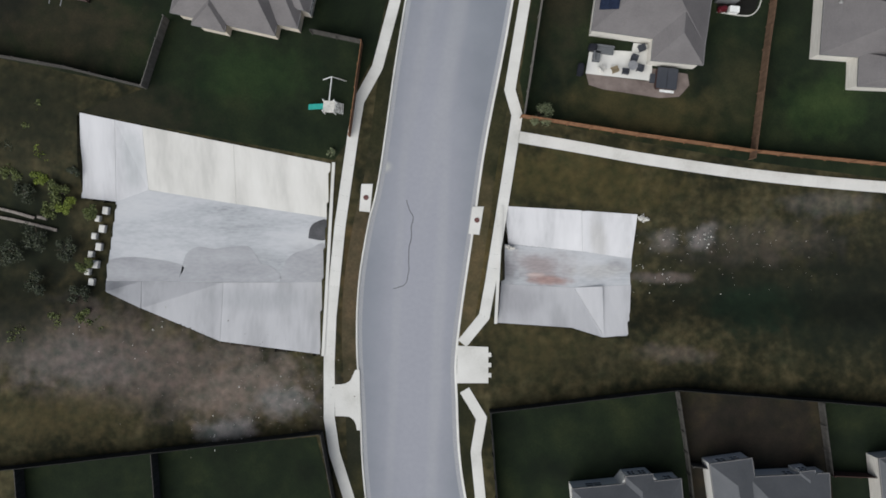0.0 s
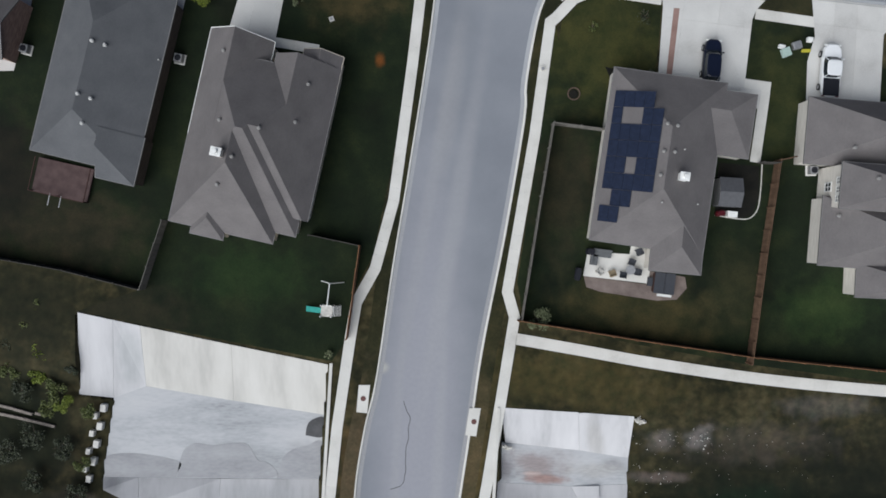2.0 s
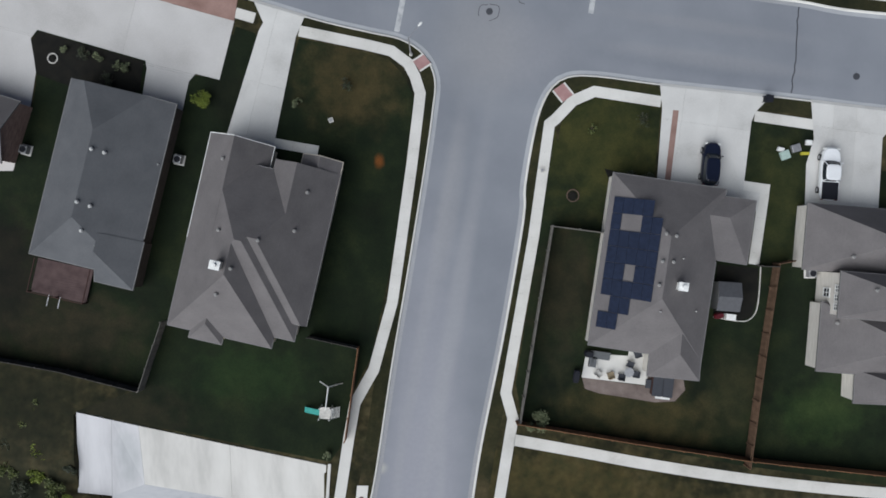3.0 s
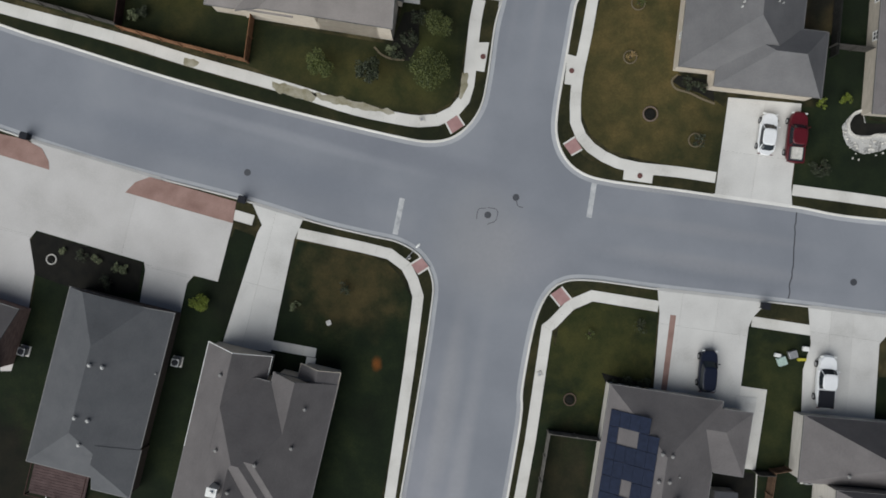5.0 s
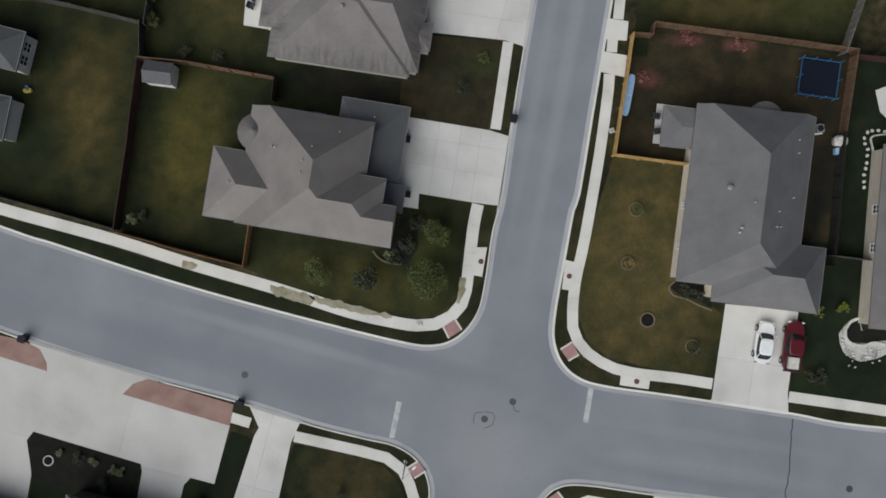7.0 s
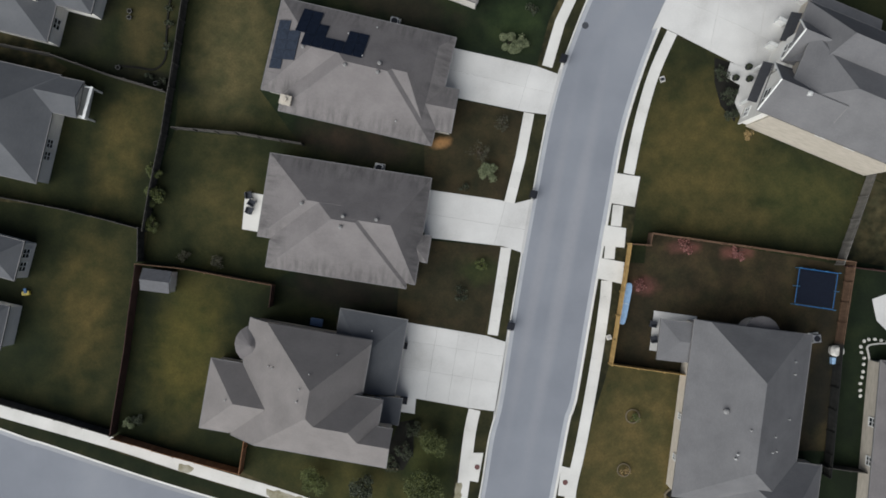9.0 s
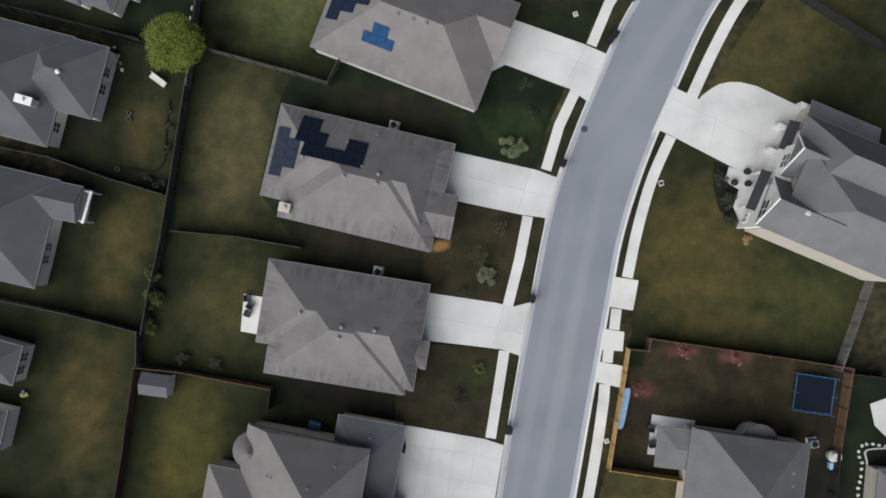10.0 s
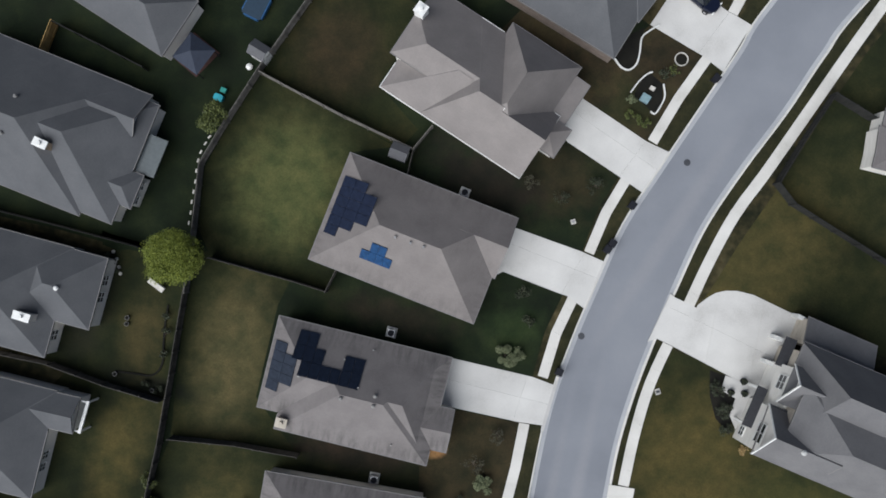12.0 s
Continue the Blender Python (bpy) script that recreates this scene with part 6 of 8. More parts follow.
w3 = House("large house with a pale grey roof and a back porch", [
    B(-1, 16.2, 0, 14.3, (2.9, 0.68), (2.9, 0.66), (2.9, 0.68), (2.9, 0.68)), B(4, 19.6, 0.45, 13.6, (2.9, 0.53), (2.9, 0.6), None, (2.9, 0.58)), B(9, 18.55, 8.9, 14.25, (3.1, 0.75), (2.9, 0.66), None, None), B(16, 20.8, 2.6, 6.3, (2.8, 0.55), (2.8, 0.55), None, (2.8, 0.8))], SHINGLE_BLUE, WHITE_SIDING)
w3.chimney((-39.31, 137.82), -22, (1.3, 0.7), 0.9, TAN_BRICK, WHITE)
w3.vents([(-42.00, 142.39), (-43.24, 138.73)])
w3.window(2, 3, 1.2, 1.7, 0.9, 1.2), w3.window(2, 3, 3.6, 1.7, 1.0, 1.2), w3.window(3, 3, 1.0, 1.7, 0.8, 1.1), w3.window(3, 3, 2.6, 1.7, 0.8, 1.1)
porch = Wing(*B(19.4, 21.6, 6.4, 10.5, None, None, None, (2.35, 0.06)))
porch.wall = False
porch.roof(TINTED, w3.ob).name = "porch_roof"
for q in ((1.5, 0.3), (1.5, 3.8)):
    part("post", box(bmesh.new(), (*porch.at(*q).xy, 1.15), (0.1, 0.1, 2.3)), CHAR, w3.ob)
w4 = House("pale grey-roofed house behind garden fences", [((-42.76, 155.80), (-29.32, 147.68), (-25.83, 153.50), E1, 0.6, "hh")], SHINGLE_BLUE, WHITE_SIDING)
w0 = House("small grey-roofed house with a white wall", [((-52.01, 98.56), (-41.95, 96.12), (-42.87, 92.10), E1, 0.6, "hh")], SHINGLE_BLUE, WHITE_SIDING)
w0.window(0, 3, 1.3, 1.7, 0.9, 1.2), w0.window(0, 3, 2.7, 1.7, 0.9, 1.2)
w00 = House("grey-roofed house at the edge of a lawn", [((-51.91, 91.23), (-43.30, 89.51), (-44.10, 85.04), E1, 0.6, "hh")], SHINGLE_BLUE, WHITE_SIDING)
hw = House("grey-roofed house with a pale brick gable", [((-53.00, 50.21), (-42.40, 46.88), (-44.15, 40.60), E1, 0.6, "hg")], SHINGLE, RED_BRICK)
B = plan(12.62, -24.3, 4.9)
SLOPE = (2.9, 0.6)
s1 = House("low dark-roofed house with a white bay window", [
    B(0, 11.1, -10, 0, SLOPE, SLOPE, SLOPE, SLOPE, True, 0.12), B(5.5, 8.3, -4, 0.75, None, SLOPE, SLOPE, SLOPE, True, 0.1)], SHINGLE_BLUE, WHITE_SIDING)
for q in ((5.6, 4.85, 5.6), (8.2, 8.95, 8.2)):
    bm = slab([Wing(*B(0, 11, 0, 1, SLOPE, SLOPE, None, None)).at(x, y).xy for x, y in zip(q, (0.6, -0.15, -0.15))], 2.7, 2.7)
    part("bay_wall", bm, WHITE_SIDING, s1.ob)
s1.window(1, 1, 0.85, 1.7, 0.7, 1.2), s1.window(1, 1, 1.95, 1.7, 0.7, 1.2), s1.window(0, 1, 2.4, 1.8, 1.6, 1.1), s1.window(0, 1, 10.0, 1.8, 0.8, 1.1)
s2 = House("dark grey-roofed house with white end walls", [((26.59, -21.91), (27.61, -29.82), (31.91, -29.29), E1, 0.55, "hh", True, 0.5, None, 0.1), ((30.53, -23.26), (38.71, -22.94), (39.32, -32.79), E1, 0.55, "hh", True, 0.5, None, 0.12), ((35.68, -22.79), (36.21, -27.61), (37.76, -27.39), E1, 0.55, "hh", True, 0.5, None, 0.1)], SHINGLE_BLUE, WHITE_SIDING)
s2.window(0, 2, 1.5, 1.8, 0.9, 1.1), s2.window(0, 2, 2.9, 1.8, 0.9, 1.1), s2.window(1, 0, 4.4, 1.8, 0.9, 1.1), s2.window(2, 2, 0.8, 1.8, 0.7, 1.1)
s3 = House("dark grey-roofed house with pale walls", [((43.76, -21.49), (44.77, -32.27), (51.93, -31.76), E1, 0.6, "hh")], SHINGLE_BLUE, SIDING)


# ---------------------------------------------------------------- fences
G = YARD + 0.02  # lawn level
PIECES = {}


def fence_pieces(mat):
    """One grooved board panel 2.4 m long, a rail, a cap and a post."""
    if mat.name not in PIECES:
        bm = bmesh.new()
        outline = []
        for i in range(16):
            x = i * 0.15
            outline += [(x + 0.004, 0.022), (x + 0.146, 0.022), (x + 0.148, 0.008)] if i < 15 else [(x + 0.004, 0.022), (x + 0.15, 0.022)]
        outline = [(0, 0.0), *outline, (2.4, 0.0)]
        low = [bm.verts.new((x, y, 0.04)) for x, y in outline]
        top = [bm.verts.new((x, y, 1.8 + 0.012 * sin(x * 40))) for x, y in outline]
        for i in range(len(outline)):
            j = (i + 1) % len(outline)
            bm.faces.new((low[i], low[j], top[j], top[i]))
        bm.faces.new(top), bm.faces.new(low)
        PIECES[mat.name] = [mesh_of(bm, "panel"), mesh_of(box(bmesh.new(), (1.2, -0.025, 0), (2.4, 0.05, 0.09)), "rail"), mesh_of(box(bmesh.new(), (1.2, 0.005, 0), (2.4, 0.07, 0.03)), "cap"), mesh_of(box(bmesh.new(), (0, -0.06, 0.92), (0.1, 0.1, 1.9)), "post")]
        for me in PIECES[mat.name]:
            me.materials.append(mat)
    return PIECES[mat.name]


def fence(points, mat=GREYWOOD, label="weathered grey-brown board fence round a garden", high=1.0):
    panel, rail, cap, post = fence_pieces(mat)
    f = thing("fence", label, "fence", "garden fences", (*points[0], G - 0.1))
    inv = f.matrix_world.inverted()
    for a, b in zip(points, points[1:]):
        a, b = Vector((*a, G - 0.1)), Vector((*b, G - 0.1))
        n = max(1, round((b - a).length / 2.4))
        ang = math.degrees(atan2(b.y - a.y, b.x - a.x))
        for i in range(n + 1):
            q = a.lerp(b, i / n)
            m = inv @ pose(q.x, q.y, q.z + 0.02 * noise.noise(q), 0, 0, ang)
            o = new("post", post)
            o.parent, o.matrix_local = f, m @ Matrix.Diagonal((1, 1, high, 1))
            if i < n:
                k = m @ pose(0, 0, 0, 1.2 * noise.noise(q * 3.1), 0, 0)
                for name, me, z in (("panel", panel, 0), ("rail", rail, 0.4), ("rail", rail, 1.45), ("cap", cap, 1.84)):
                    o = new(name, me)
                    o.parent, o.matrix_local = f, k @ Matrix.Translation((0, 0, z * high)) @ Matrix.Diagonal(((b - a).length / n / 2.4, 1, high, 1))
    return f


CL = "orange-brown cedar board fence along a garden"
fence([(8.00, 13.85), (20.19, 11.80), (32.51, 9.93), (47.18, 8.33)], CEDAR, CL)
fence([(17.26, 33.53), (11.69, 34.25), (10.02, 24.27), (8.35, 13.99)], PALEWOOD, "weathered pale board fence round a back garden")
fence([(36.57, 30.60), (34.99, 30.31), (33.52, 20.68), (31.98, 9.22)], BROWNWOOD, "brown board fence between two gardens")
fence([(34.99, 30.02), (33.23, 30.08)], GREYWOOD)
fence([(-13.66, 22.81), (-8.55, 21.68)], GREYWOOD)
fence([(-8.43, 21.67), (-9.81, 11.98)], CEDAR, CL)
fence([(-28.69, 24.37), (-31.07, 17.21)], PALEWOOD)
fence([(-31.13, 17.21), (-39.00, 19.25), (-49.53, 21.16)], GREYWOOD)
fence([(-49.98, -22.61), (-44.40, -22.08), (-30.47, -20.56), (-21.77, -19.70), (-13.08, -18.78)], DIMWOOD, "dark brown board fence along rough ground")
fence([(-44.46, -22.08), (-43.95, -29.96)], GREYWOOD)
fence([(-30.41, -20.56), (-29.80, -30.09)], GREYWOOD)
fence([(-13.02, -18.84), (-11.85, -25.55), (-11.07, -30.26)], GREYWOOD)
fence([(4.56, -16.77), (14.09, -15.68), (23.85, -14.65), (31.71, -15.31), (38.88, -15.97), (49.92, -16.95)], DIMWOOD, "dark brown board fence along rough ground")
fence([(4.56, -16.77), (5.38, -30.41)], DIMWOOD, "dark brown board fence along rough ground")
fence([(23.96, -14.71), (24.91, -21.19), (26.00, -30.60)], GREYWOOD, "weathered grey board fence between two gardens", 0.8)
fence([(38.94, -16.03), (39.87, -23.68)], GREYWOOD, "weathered grey board fence between two gardens", 0.8)
fence([(25.31, -22.48), (26.95, -22.73)], GREYWOOD)
fence([(39.87, -23.56), (45.04, -23.84)], DARKWOOD, "dark brown board fence between two houses")
fence([(-33.12, 76.01), (-26.76, 74.29), (-19.94, 72.64), (-19.27, 77.75)], CEDAR, CL)
fence([(-31.12, 93.85), (-32.17, 84.31), (-33.30, 76.29)], DARKWOOD, "dark red-brown board fence between gardens")
fence([(-54.96, 82.13), (-45.52, 79.55), (-39.03, 77.87), (-33.30, 76.29)], GREYWOOD)
fence([(-31.12, 94.08), (-26.29, 93.67), (-16.98, 92.15)], BROWNWOOD, "brown board fence between two gardens")
fence([(-16.98, 92.15), (-17.19, 89.91)], DARKWOOD, "dark board fence between gardens")
fence([(-30.93, 97.73), (-30.89, 94.32)], GREYWOOD)
fence([(-30.93, 97.73), (-38.13, 99.40), (-45.79, 100.71), (-55.21, 102.23)], GREYWOOD)
fence([(-30.49, 97.49), (-29.88, 101.63), (-28.74, 107.56), (-27.74, 114.96), (-26.55, 124.16)], GREYWOOD)
fence([(-26.55, 123.46), (-25.92, 130.48), (-25.46, 137.03), (-22.95, 141.58), (-19.59, 147.24), (-14.74, 154.69), (-11.80, 159.28)], PALEWOOD)
fence([(-28.73, 112.05), (-34.79, 113.68), (-40.45, 115.56), (-52.02, 117.65)], GREYWOOD)
fence([(-27.69, 108.29), (-21.07, 107.85), (-14.26, 106.89)], GREYWOOD)
fence([(-24.20, 127.21), (-15.34, 125.02), (-11.93, 124.07), (-10.83, 126.47)], GREYWOOD)
fence([(-19.57, 146.76), (-10.62, 142.40), (-3.26, 139.25), (-1.38, 141.70)], PALEWOOD)
fence([(-3.26, 139.25), (-3.77, 136.68)], GREYWOOD)
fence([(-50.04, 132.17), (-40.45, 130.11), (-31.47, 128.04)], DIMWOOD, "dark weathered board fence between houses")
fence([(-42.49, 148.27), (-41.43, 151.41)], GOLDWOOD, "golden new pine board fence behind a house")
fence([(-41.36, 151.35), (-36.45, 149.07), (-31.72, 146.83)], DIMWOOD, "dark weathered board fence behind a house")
fence([(20.06, 97.22), (18.29, 84.68)], GOLDWOOD, "golden new pine board fence round a garden")
# north run of the pine fence, coloured browner to stand for its shaded faces
fence([(20.06, 97.22), (22.00, 97.13), (22.22, 98.37), (32.47, 97.15), (43.19, 95.82)], BROWNWOOD, "brown board fence round a garden")
fence([(18.29, 84.68), (26.41, 83.72)], GOLDWOOD, "golden new pine board fence round a garden")
fence([(43.13, 95.82), (42.01, 87.34)], BROWNWOOD, "brown board fence between two gardens")
fence([(42.01, 87.34), (41.02, 73.50)], DIMWOOD, "dark board fence between two houses")
fence([(40.71, 74.56), (45.43, 74.03)], GREYWOOD)
fence([(45.07, 105.02), (41.91, 95.51)], PALEWOOD, "pale weathered board fence beside a lawn")
fence([(44.89, 144.01), (40.61, 146.49), (37.53, 141.50), (34.93, 136.95), (36.65, 134.81), (47.96, 128.19)], DIMWOOD, "dark weathered board fence round a garden")
fence([(46.93, 94.86), (42.91, 95.30)], DARKWOOD, "dark board fence round a garden")


# ---------------------------------------------------------------- plants
def crown_mesh(seed, r, h, z0, count, leaf, clumps=14, sparse=0.0):
    """Small leaves in uneven clumps within a rough dome."""
    rng = random.Random(seed)
    centres = []
    for i in range(clumps):
        a, d = rng.uniform(0, 2 * pi), rng.random() ** 0.5 * 0.72
        centres.append((d * r * cos(a), d * r * sin(a), z0 + h * (0.35 + 0.5 * rng.random() * (1 - d * 0.6)), rng.uniform(0.26, 0.46) * r))
    vs, fs = [], []
    for i in range(count):
        cx, cy, cz, cr = rng.choice(centres)
        v = Vector((rng.gauss(0, 1), rng.gauss(0, 1), rng.gauss(0, 1))).normalized() * cr * rng.uniform(0.45 - sparse * 0.4, 1.05)
        c = Vector((cx, cy, cz)) + Vector((v.x, v.y, v.z * min(1.0, h / (2 * r) + 0.25)))
        c.z = max(c.z, 0.05)
        s = leaf * rng.uniform(0.6, 1.3)
        q = Euler((rng.uniform(-0.9, 0.9), rng.uniform(-0.9, 0.9), rng.uniform(0, 6.3))).to_matrix()
        b = len(vs)
        for x, y in ((-0.5, 0), (0, -0.28), (0.5, 0), (0, 0.28)):
            vs.append(tuple(c + q @ Vector((x * s, y * s, 0.04 * s))))
        fs.append((b, b + 1, b + 2, b + 3))
    me = bpy.data.meshes.new("crown")
    me.from_pydata(vs, [], fs)
    return me


def limb(bm, a, b, r0, r1, seg=7):
    a, b = Vector(a), Vector(b)
    m = Matrix.Translation((a + b) / 2) @ (b - a).to_track_quat("Z", "Y").to_matrix().to_4x4()
    bmesh.ops.create_cone(bm, cap_ends=True, segments=seg, radius1=r0, radius2=r1, depth=(b - a).length, matrix=m)


def tree(p, r, high, mat, label, seed, count=1500, leaf=0.22, name="tree", category="tree", z=G, sparse=0.0, clumps=14):
    t = thing(name, label, category, "", (*p, z), seed * 47 % 360)
    bm = bmesh.new()
    rng = random.Random(seed + 99)
    fork = high * (0.35 if name == "tree" else 0.12)
    limb(bm, (0, 0, -0.1), (0.03, 0.02, fork), 0.05 + 0.045 * r, 0.03 + 0.03 * r)
    for i in range(6):
        a = i * 1.05 + rng.uniform(-0.3, 0.3)
        d = r * rng.uniform(0.4, 0.75)
        limb(bm, (0.03, 0.02, fork * rng.uniform(0.8, 1.0)), (d * cos(a), d * sin(a), high * rng.uniform(0.55, 0.85)), 0.02 + 0.018 * r, 0.01, 5)
    part("trunk", bm, BARK, t)
    c = new("crown", crown_mesh(seed, r, high - fork * 0.7, fork * 0.7, count, leaf, clumps, sparse))
    c.data.materials.append(mat)
    c.parent = t
    return t


tree((-27.11, 127.06), 3.1, 6.0, LEAF_CROWN, "round tree with a dense yellow-green crown by a fence", 1, 32000, 0.15, clumps=60)
tree((-24.34, 141.86), 1.7, 3.6, LEAF_OLIVE, "small olive-green tree by a fence", 2, 2600, 0.24)
tree((-0.98, 71.41), 2.1, 3.8, LEAF_GREEN, "young olive-green tree on a front lawn", 3, 6000, 0.17, sparse=0.35, clumps=26)
tree((0.17, 76.37), 1.6, 3.0, LEAF_GREEN, "small yellow-green tree beside a driveway", 4, 4000, 0.16, sparse=0.3, clumps=20)
tree((-12.27, 72.18), 1.5, 3.0, LEAF_OLIVE, "small thin grey-green tree on a front lawn", 5, 3200, 0.16, sparse=0.4, clumps=18)
tree((-7.24, 71.60), 1.5, 3.0, LEAF_DARK, "small thin dark tree on a front lawn", 6, 1500, 0.22, sparse=0.5, clumps=18)
BUSHES = [
    ((-24.72, 47.62), 1.15, 1.5, LEAF_LIME, "round yellow-green bush beside a drive", 1400), ((-31.99, 77.41), 0.8, 1.2, LEAF_GREY, "pale green bush in a garden corner", 500), ((-30.80, 77.78), 0.7, 1.0, LEAF_DARK, "dark bush in a garden corner", 400),
    ((-3.04, 75.17), 1.2, 1.3, LEAF_DARK, "dark foundation shrub by a house", 600), ((-4.21, 73.78), 1.0, 1.0, LEAF_DARK, "dark foundation shrub by a house", 500), ((-2.12, 77.38), 1.0, 1.2, LEAF_DARK, "dark foundation shrub by a house", 500),
    ((-4.93, 73.95), 0.7, 0.8, LEAF_GREY, "grey shrub by a house corner", 350), ((27.21, 64.61), 0.9, 1.6, LEAF_DARK, "thin dark sapling in a ring", 260), ((39.75, 61.86), 1.25, 1.1, LEAF_DARK, "low round dark shrub beside a drive", 900),
    ((40.07, 68.59), 0.8, 1.0, LEAF_LIME, "bright green spiky shrub by a house corner", 260), ((42.57, 69.04), 0.75, 1.0, LEAF_LIME, "yellow-green shrub on a lawn", 380), ((20.89, 79.05), 0.7, 1.4, LEAF_OLIVE, "thin olive sapling in a stone ring", 160),
    ((20.07, 73.39), 0.6, 1.3, LEAF_DRY, "thin brown sapling in a stone ring", 120), ((7.07, 117.84), 1.35, 1.3, LEAF_GREY, "wide round grey-green shrub on a front lawn", 7000), ((8.42, 118.06), 0.9, 0.9, LEAF_GREY, "wide grey-green shrub on a front lawn", 600),
    ((5.15, 104.36), 1.1, 1.1, LEAF_GREY, "round grey-green shrub on a front lawn", 1800), ((4.08, 106.49), 1.3, 1.4, LEAF_DUSK, "thin grey shrub on a front lawn", 260), ((6.40, 109.65), 1.2, 1.4, LEAF_DUSK, "thin grey shrub on a front lawn", 220),
    ((4.65, 94.69), 0.8, 0.9, LEAF_OLIVE, "small green shrub on a front lawn", 300), ((2.45, 91.66), 1.0, 1.0, LEAF_DARK, "low dark shrub on a front lawn", 260), ((16.03, 136.12), 1.2, 1.4, LEAF_DARK, "thin dark shrub on a front lawn", 300),
    ((12.47, 134.68), 1.0, 1.1, LEAF_DARK, "thin dark shrub on a front lawn", 240), ((9.18, 136.19), 1.0, 1.2, LEAF_DUSK, "grey shrub by a house wall", 350), ((19.40, 143.75), 0.6, 0.8, LEAF_OLIVE, "clipped olive hedge bush", 450), ((20.20, 143.24), 0.65, 0.8, LEAF_OLIVE, "clipped olive hedge bush", 450),
    ((21.17, 142.91), 0.6, 0.8, LEAF_OLIVE, "clipped olive hedge bush", 450), ((19.47, 145.38), 0.65, 0.9, LEAF_GREY, "grey rounded shrub at a bed", 400), ((23.05, 148.28), 1.1, 1.3, LEAF_DARK, "thin dark shrub on a front lawn", 220),
    ((23.95, 148.55), 0.8, 1.0, LEAF_OLIVE, "thin olive shrub on a front lawn", 150), ((8.75, 124.53), 1.0, 1.0, LEAF_DARK, "low dark green shrub on a front lawn", 350), ((9.41, 121.67), 0.8, 0.8, LEAF_DARK, "low dark green shrub on a front lawn", 250),
    ((10.00, 14.01), 1.4, 1.6, LEAF_GREY, "grey-green shrub in a garden corner", 800), ((18.66, 39.25), 0.9, 1.1, LEAF_DARK, "dark foundation shrub by a house", 500), ((20.15, 39.44), 0.9, 1.0, LEAF_DARK, "dark foundation shrub by a house", 500),
    ((21.64, 39.15), 0.8, 1.0, LEAF_DARK, "dark foundation shrub by a house", 450), ((29.41, 115.12), 1.0, 1.1, LEAF_DARK, "dark shrub in a bed by the porch", 500), ((30.25, 112.94), 1.1, 1.2, LEAF_DARK, "dark shrub in a bed by the porch", 550),
    ((30.55, 110.86), 0.9, 1.0, LEAF_DARK, "dark shrub in a bed by the porch", 450), ((32.40, 108.84), 0.7, 1.1, LEAF_DRY, "straw-coloured dry shrub by a wall", 260), ((-29.58, 103.86), 1.0, 1.6, LEAF_GREEN, "dark green shrub against a fence", 1100),
    ((-29.75, 101.05), 1.3, 1.8, LEAF_GREEN, "dark green shrub against a fence", 1500), ((-29.91, 98.06), 1.0, 1.4, LEAF_GREEN, "green shrub against a fence", 900), ((-11.76, 10.27), 0.55, 0.8, LEAF_GREY, "pale dry shrub beside the footway", 300),
    ((-26.37, 94.86), 0.8, 1.0, LEAF_DUSK, "brownish shrub against a fence", 240), ((-22.84, 94.47), 0.9, 1.0, LEAF_DUSK, "brownish shrub against a fence", 260), ((-39.32, 52.87), 0.45, 0.6, LEAF_GREY, "small grey shrub in a dark bed", 200),
    ((-35.57, 52.00), 0.6, 0.8, LEAF_GREY, "small grey shrub in a dark bed", 200), ((-32.77, 50.89), 0.6, 0.7, LEAF_GREY, "small grey shrub in a dark bed", 220), ((-37.06, 52.41), 0.8, 0.8, LEAF_DARK, "low dark shrub in a bed", 300),
    ((-34.36, 49.45), 1.0, 1.0, LEAF_DARK, "low dark shrub in a bed", 400), ((-9.79, 48.92), 0.9, 1.0, LEAF_DARK, "thin dark shrub on a corner lawn", 200), ((-14.90, 47.10), 0.7, 0.7, LEAF_GREY, "thin grey shrub on a corner lawn", 120),
    ((26.06, 70.61), 0.9, 0.9, LEAF_DARK, "dark shrub in a kerbed bed", 400), ((27.55, 70.21), 0.8, 0.9, LEAF_DARK, "dark shrub in a kerbed bed", 350), ((15.94, 44.47), 0.6, 0.7, LEAF_OLIVE, "small plant on a corner lawn", 90),
    ((21.29, 45.40), 1.0, 1.2, LEAF_DARK, "thin dark sapling on a corner lawn", 160), ((-33.41, 51.06), 0.7, 0.8, LEAF_GREY, "grey shrub in a dark bed", 160), ((2.68, 102.69), 0.6, 0.7, LEAF_DARK, "low plant on a front lawn", 120)]
for i, (p, r, high, mat, label, count) in enumerate(BUSHES):
    tree(p, r, high, mat, label, 20 + i, count, 0.17, "shrub", "shrub", sparse=0.2, clumps=9)
for i, p in enumerate([(21.42, 92.74), (26.00, 97.08), (31.54, 96.68)]):
    tree(p, 1.0, 1.0, leaves("red_twigs", (0.10, 0.03, 0.025), (0.26, 0.11, 0.095)), "bare reddish shrub in a brown garden", 90 + i, 200, 0.2, "shrub", "shrub", sparse=0.5, clumps=7)
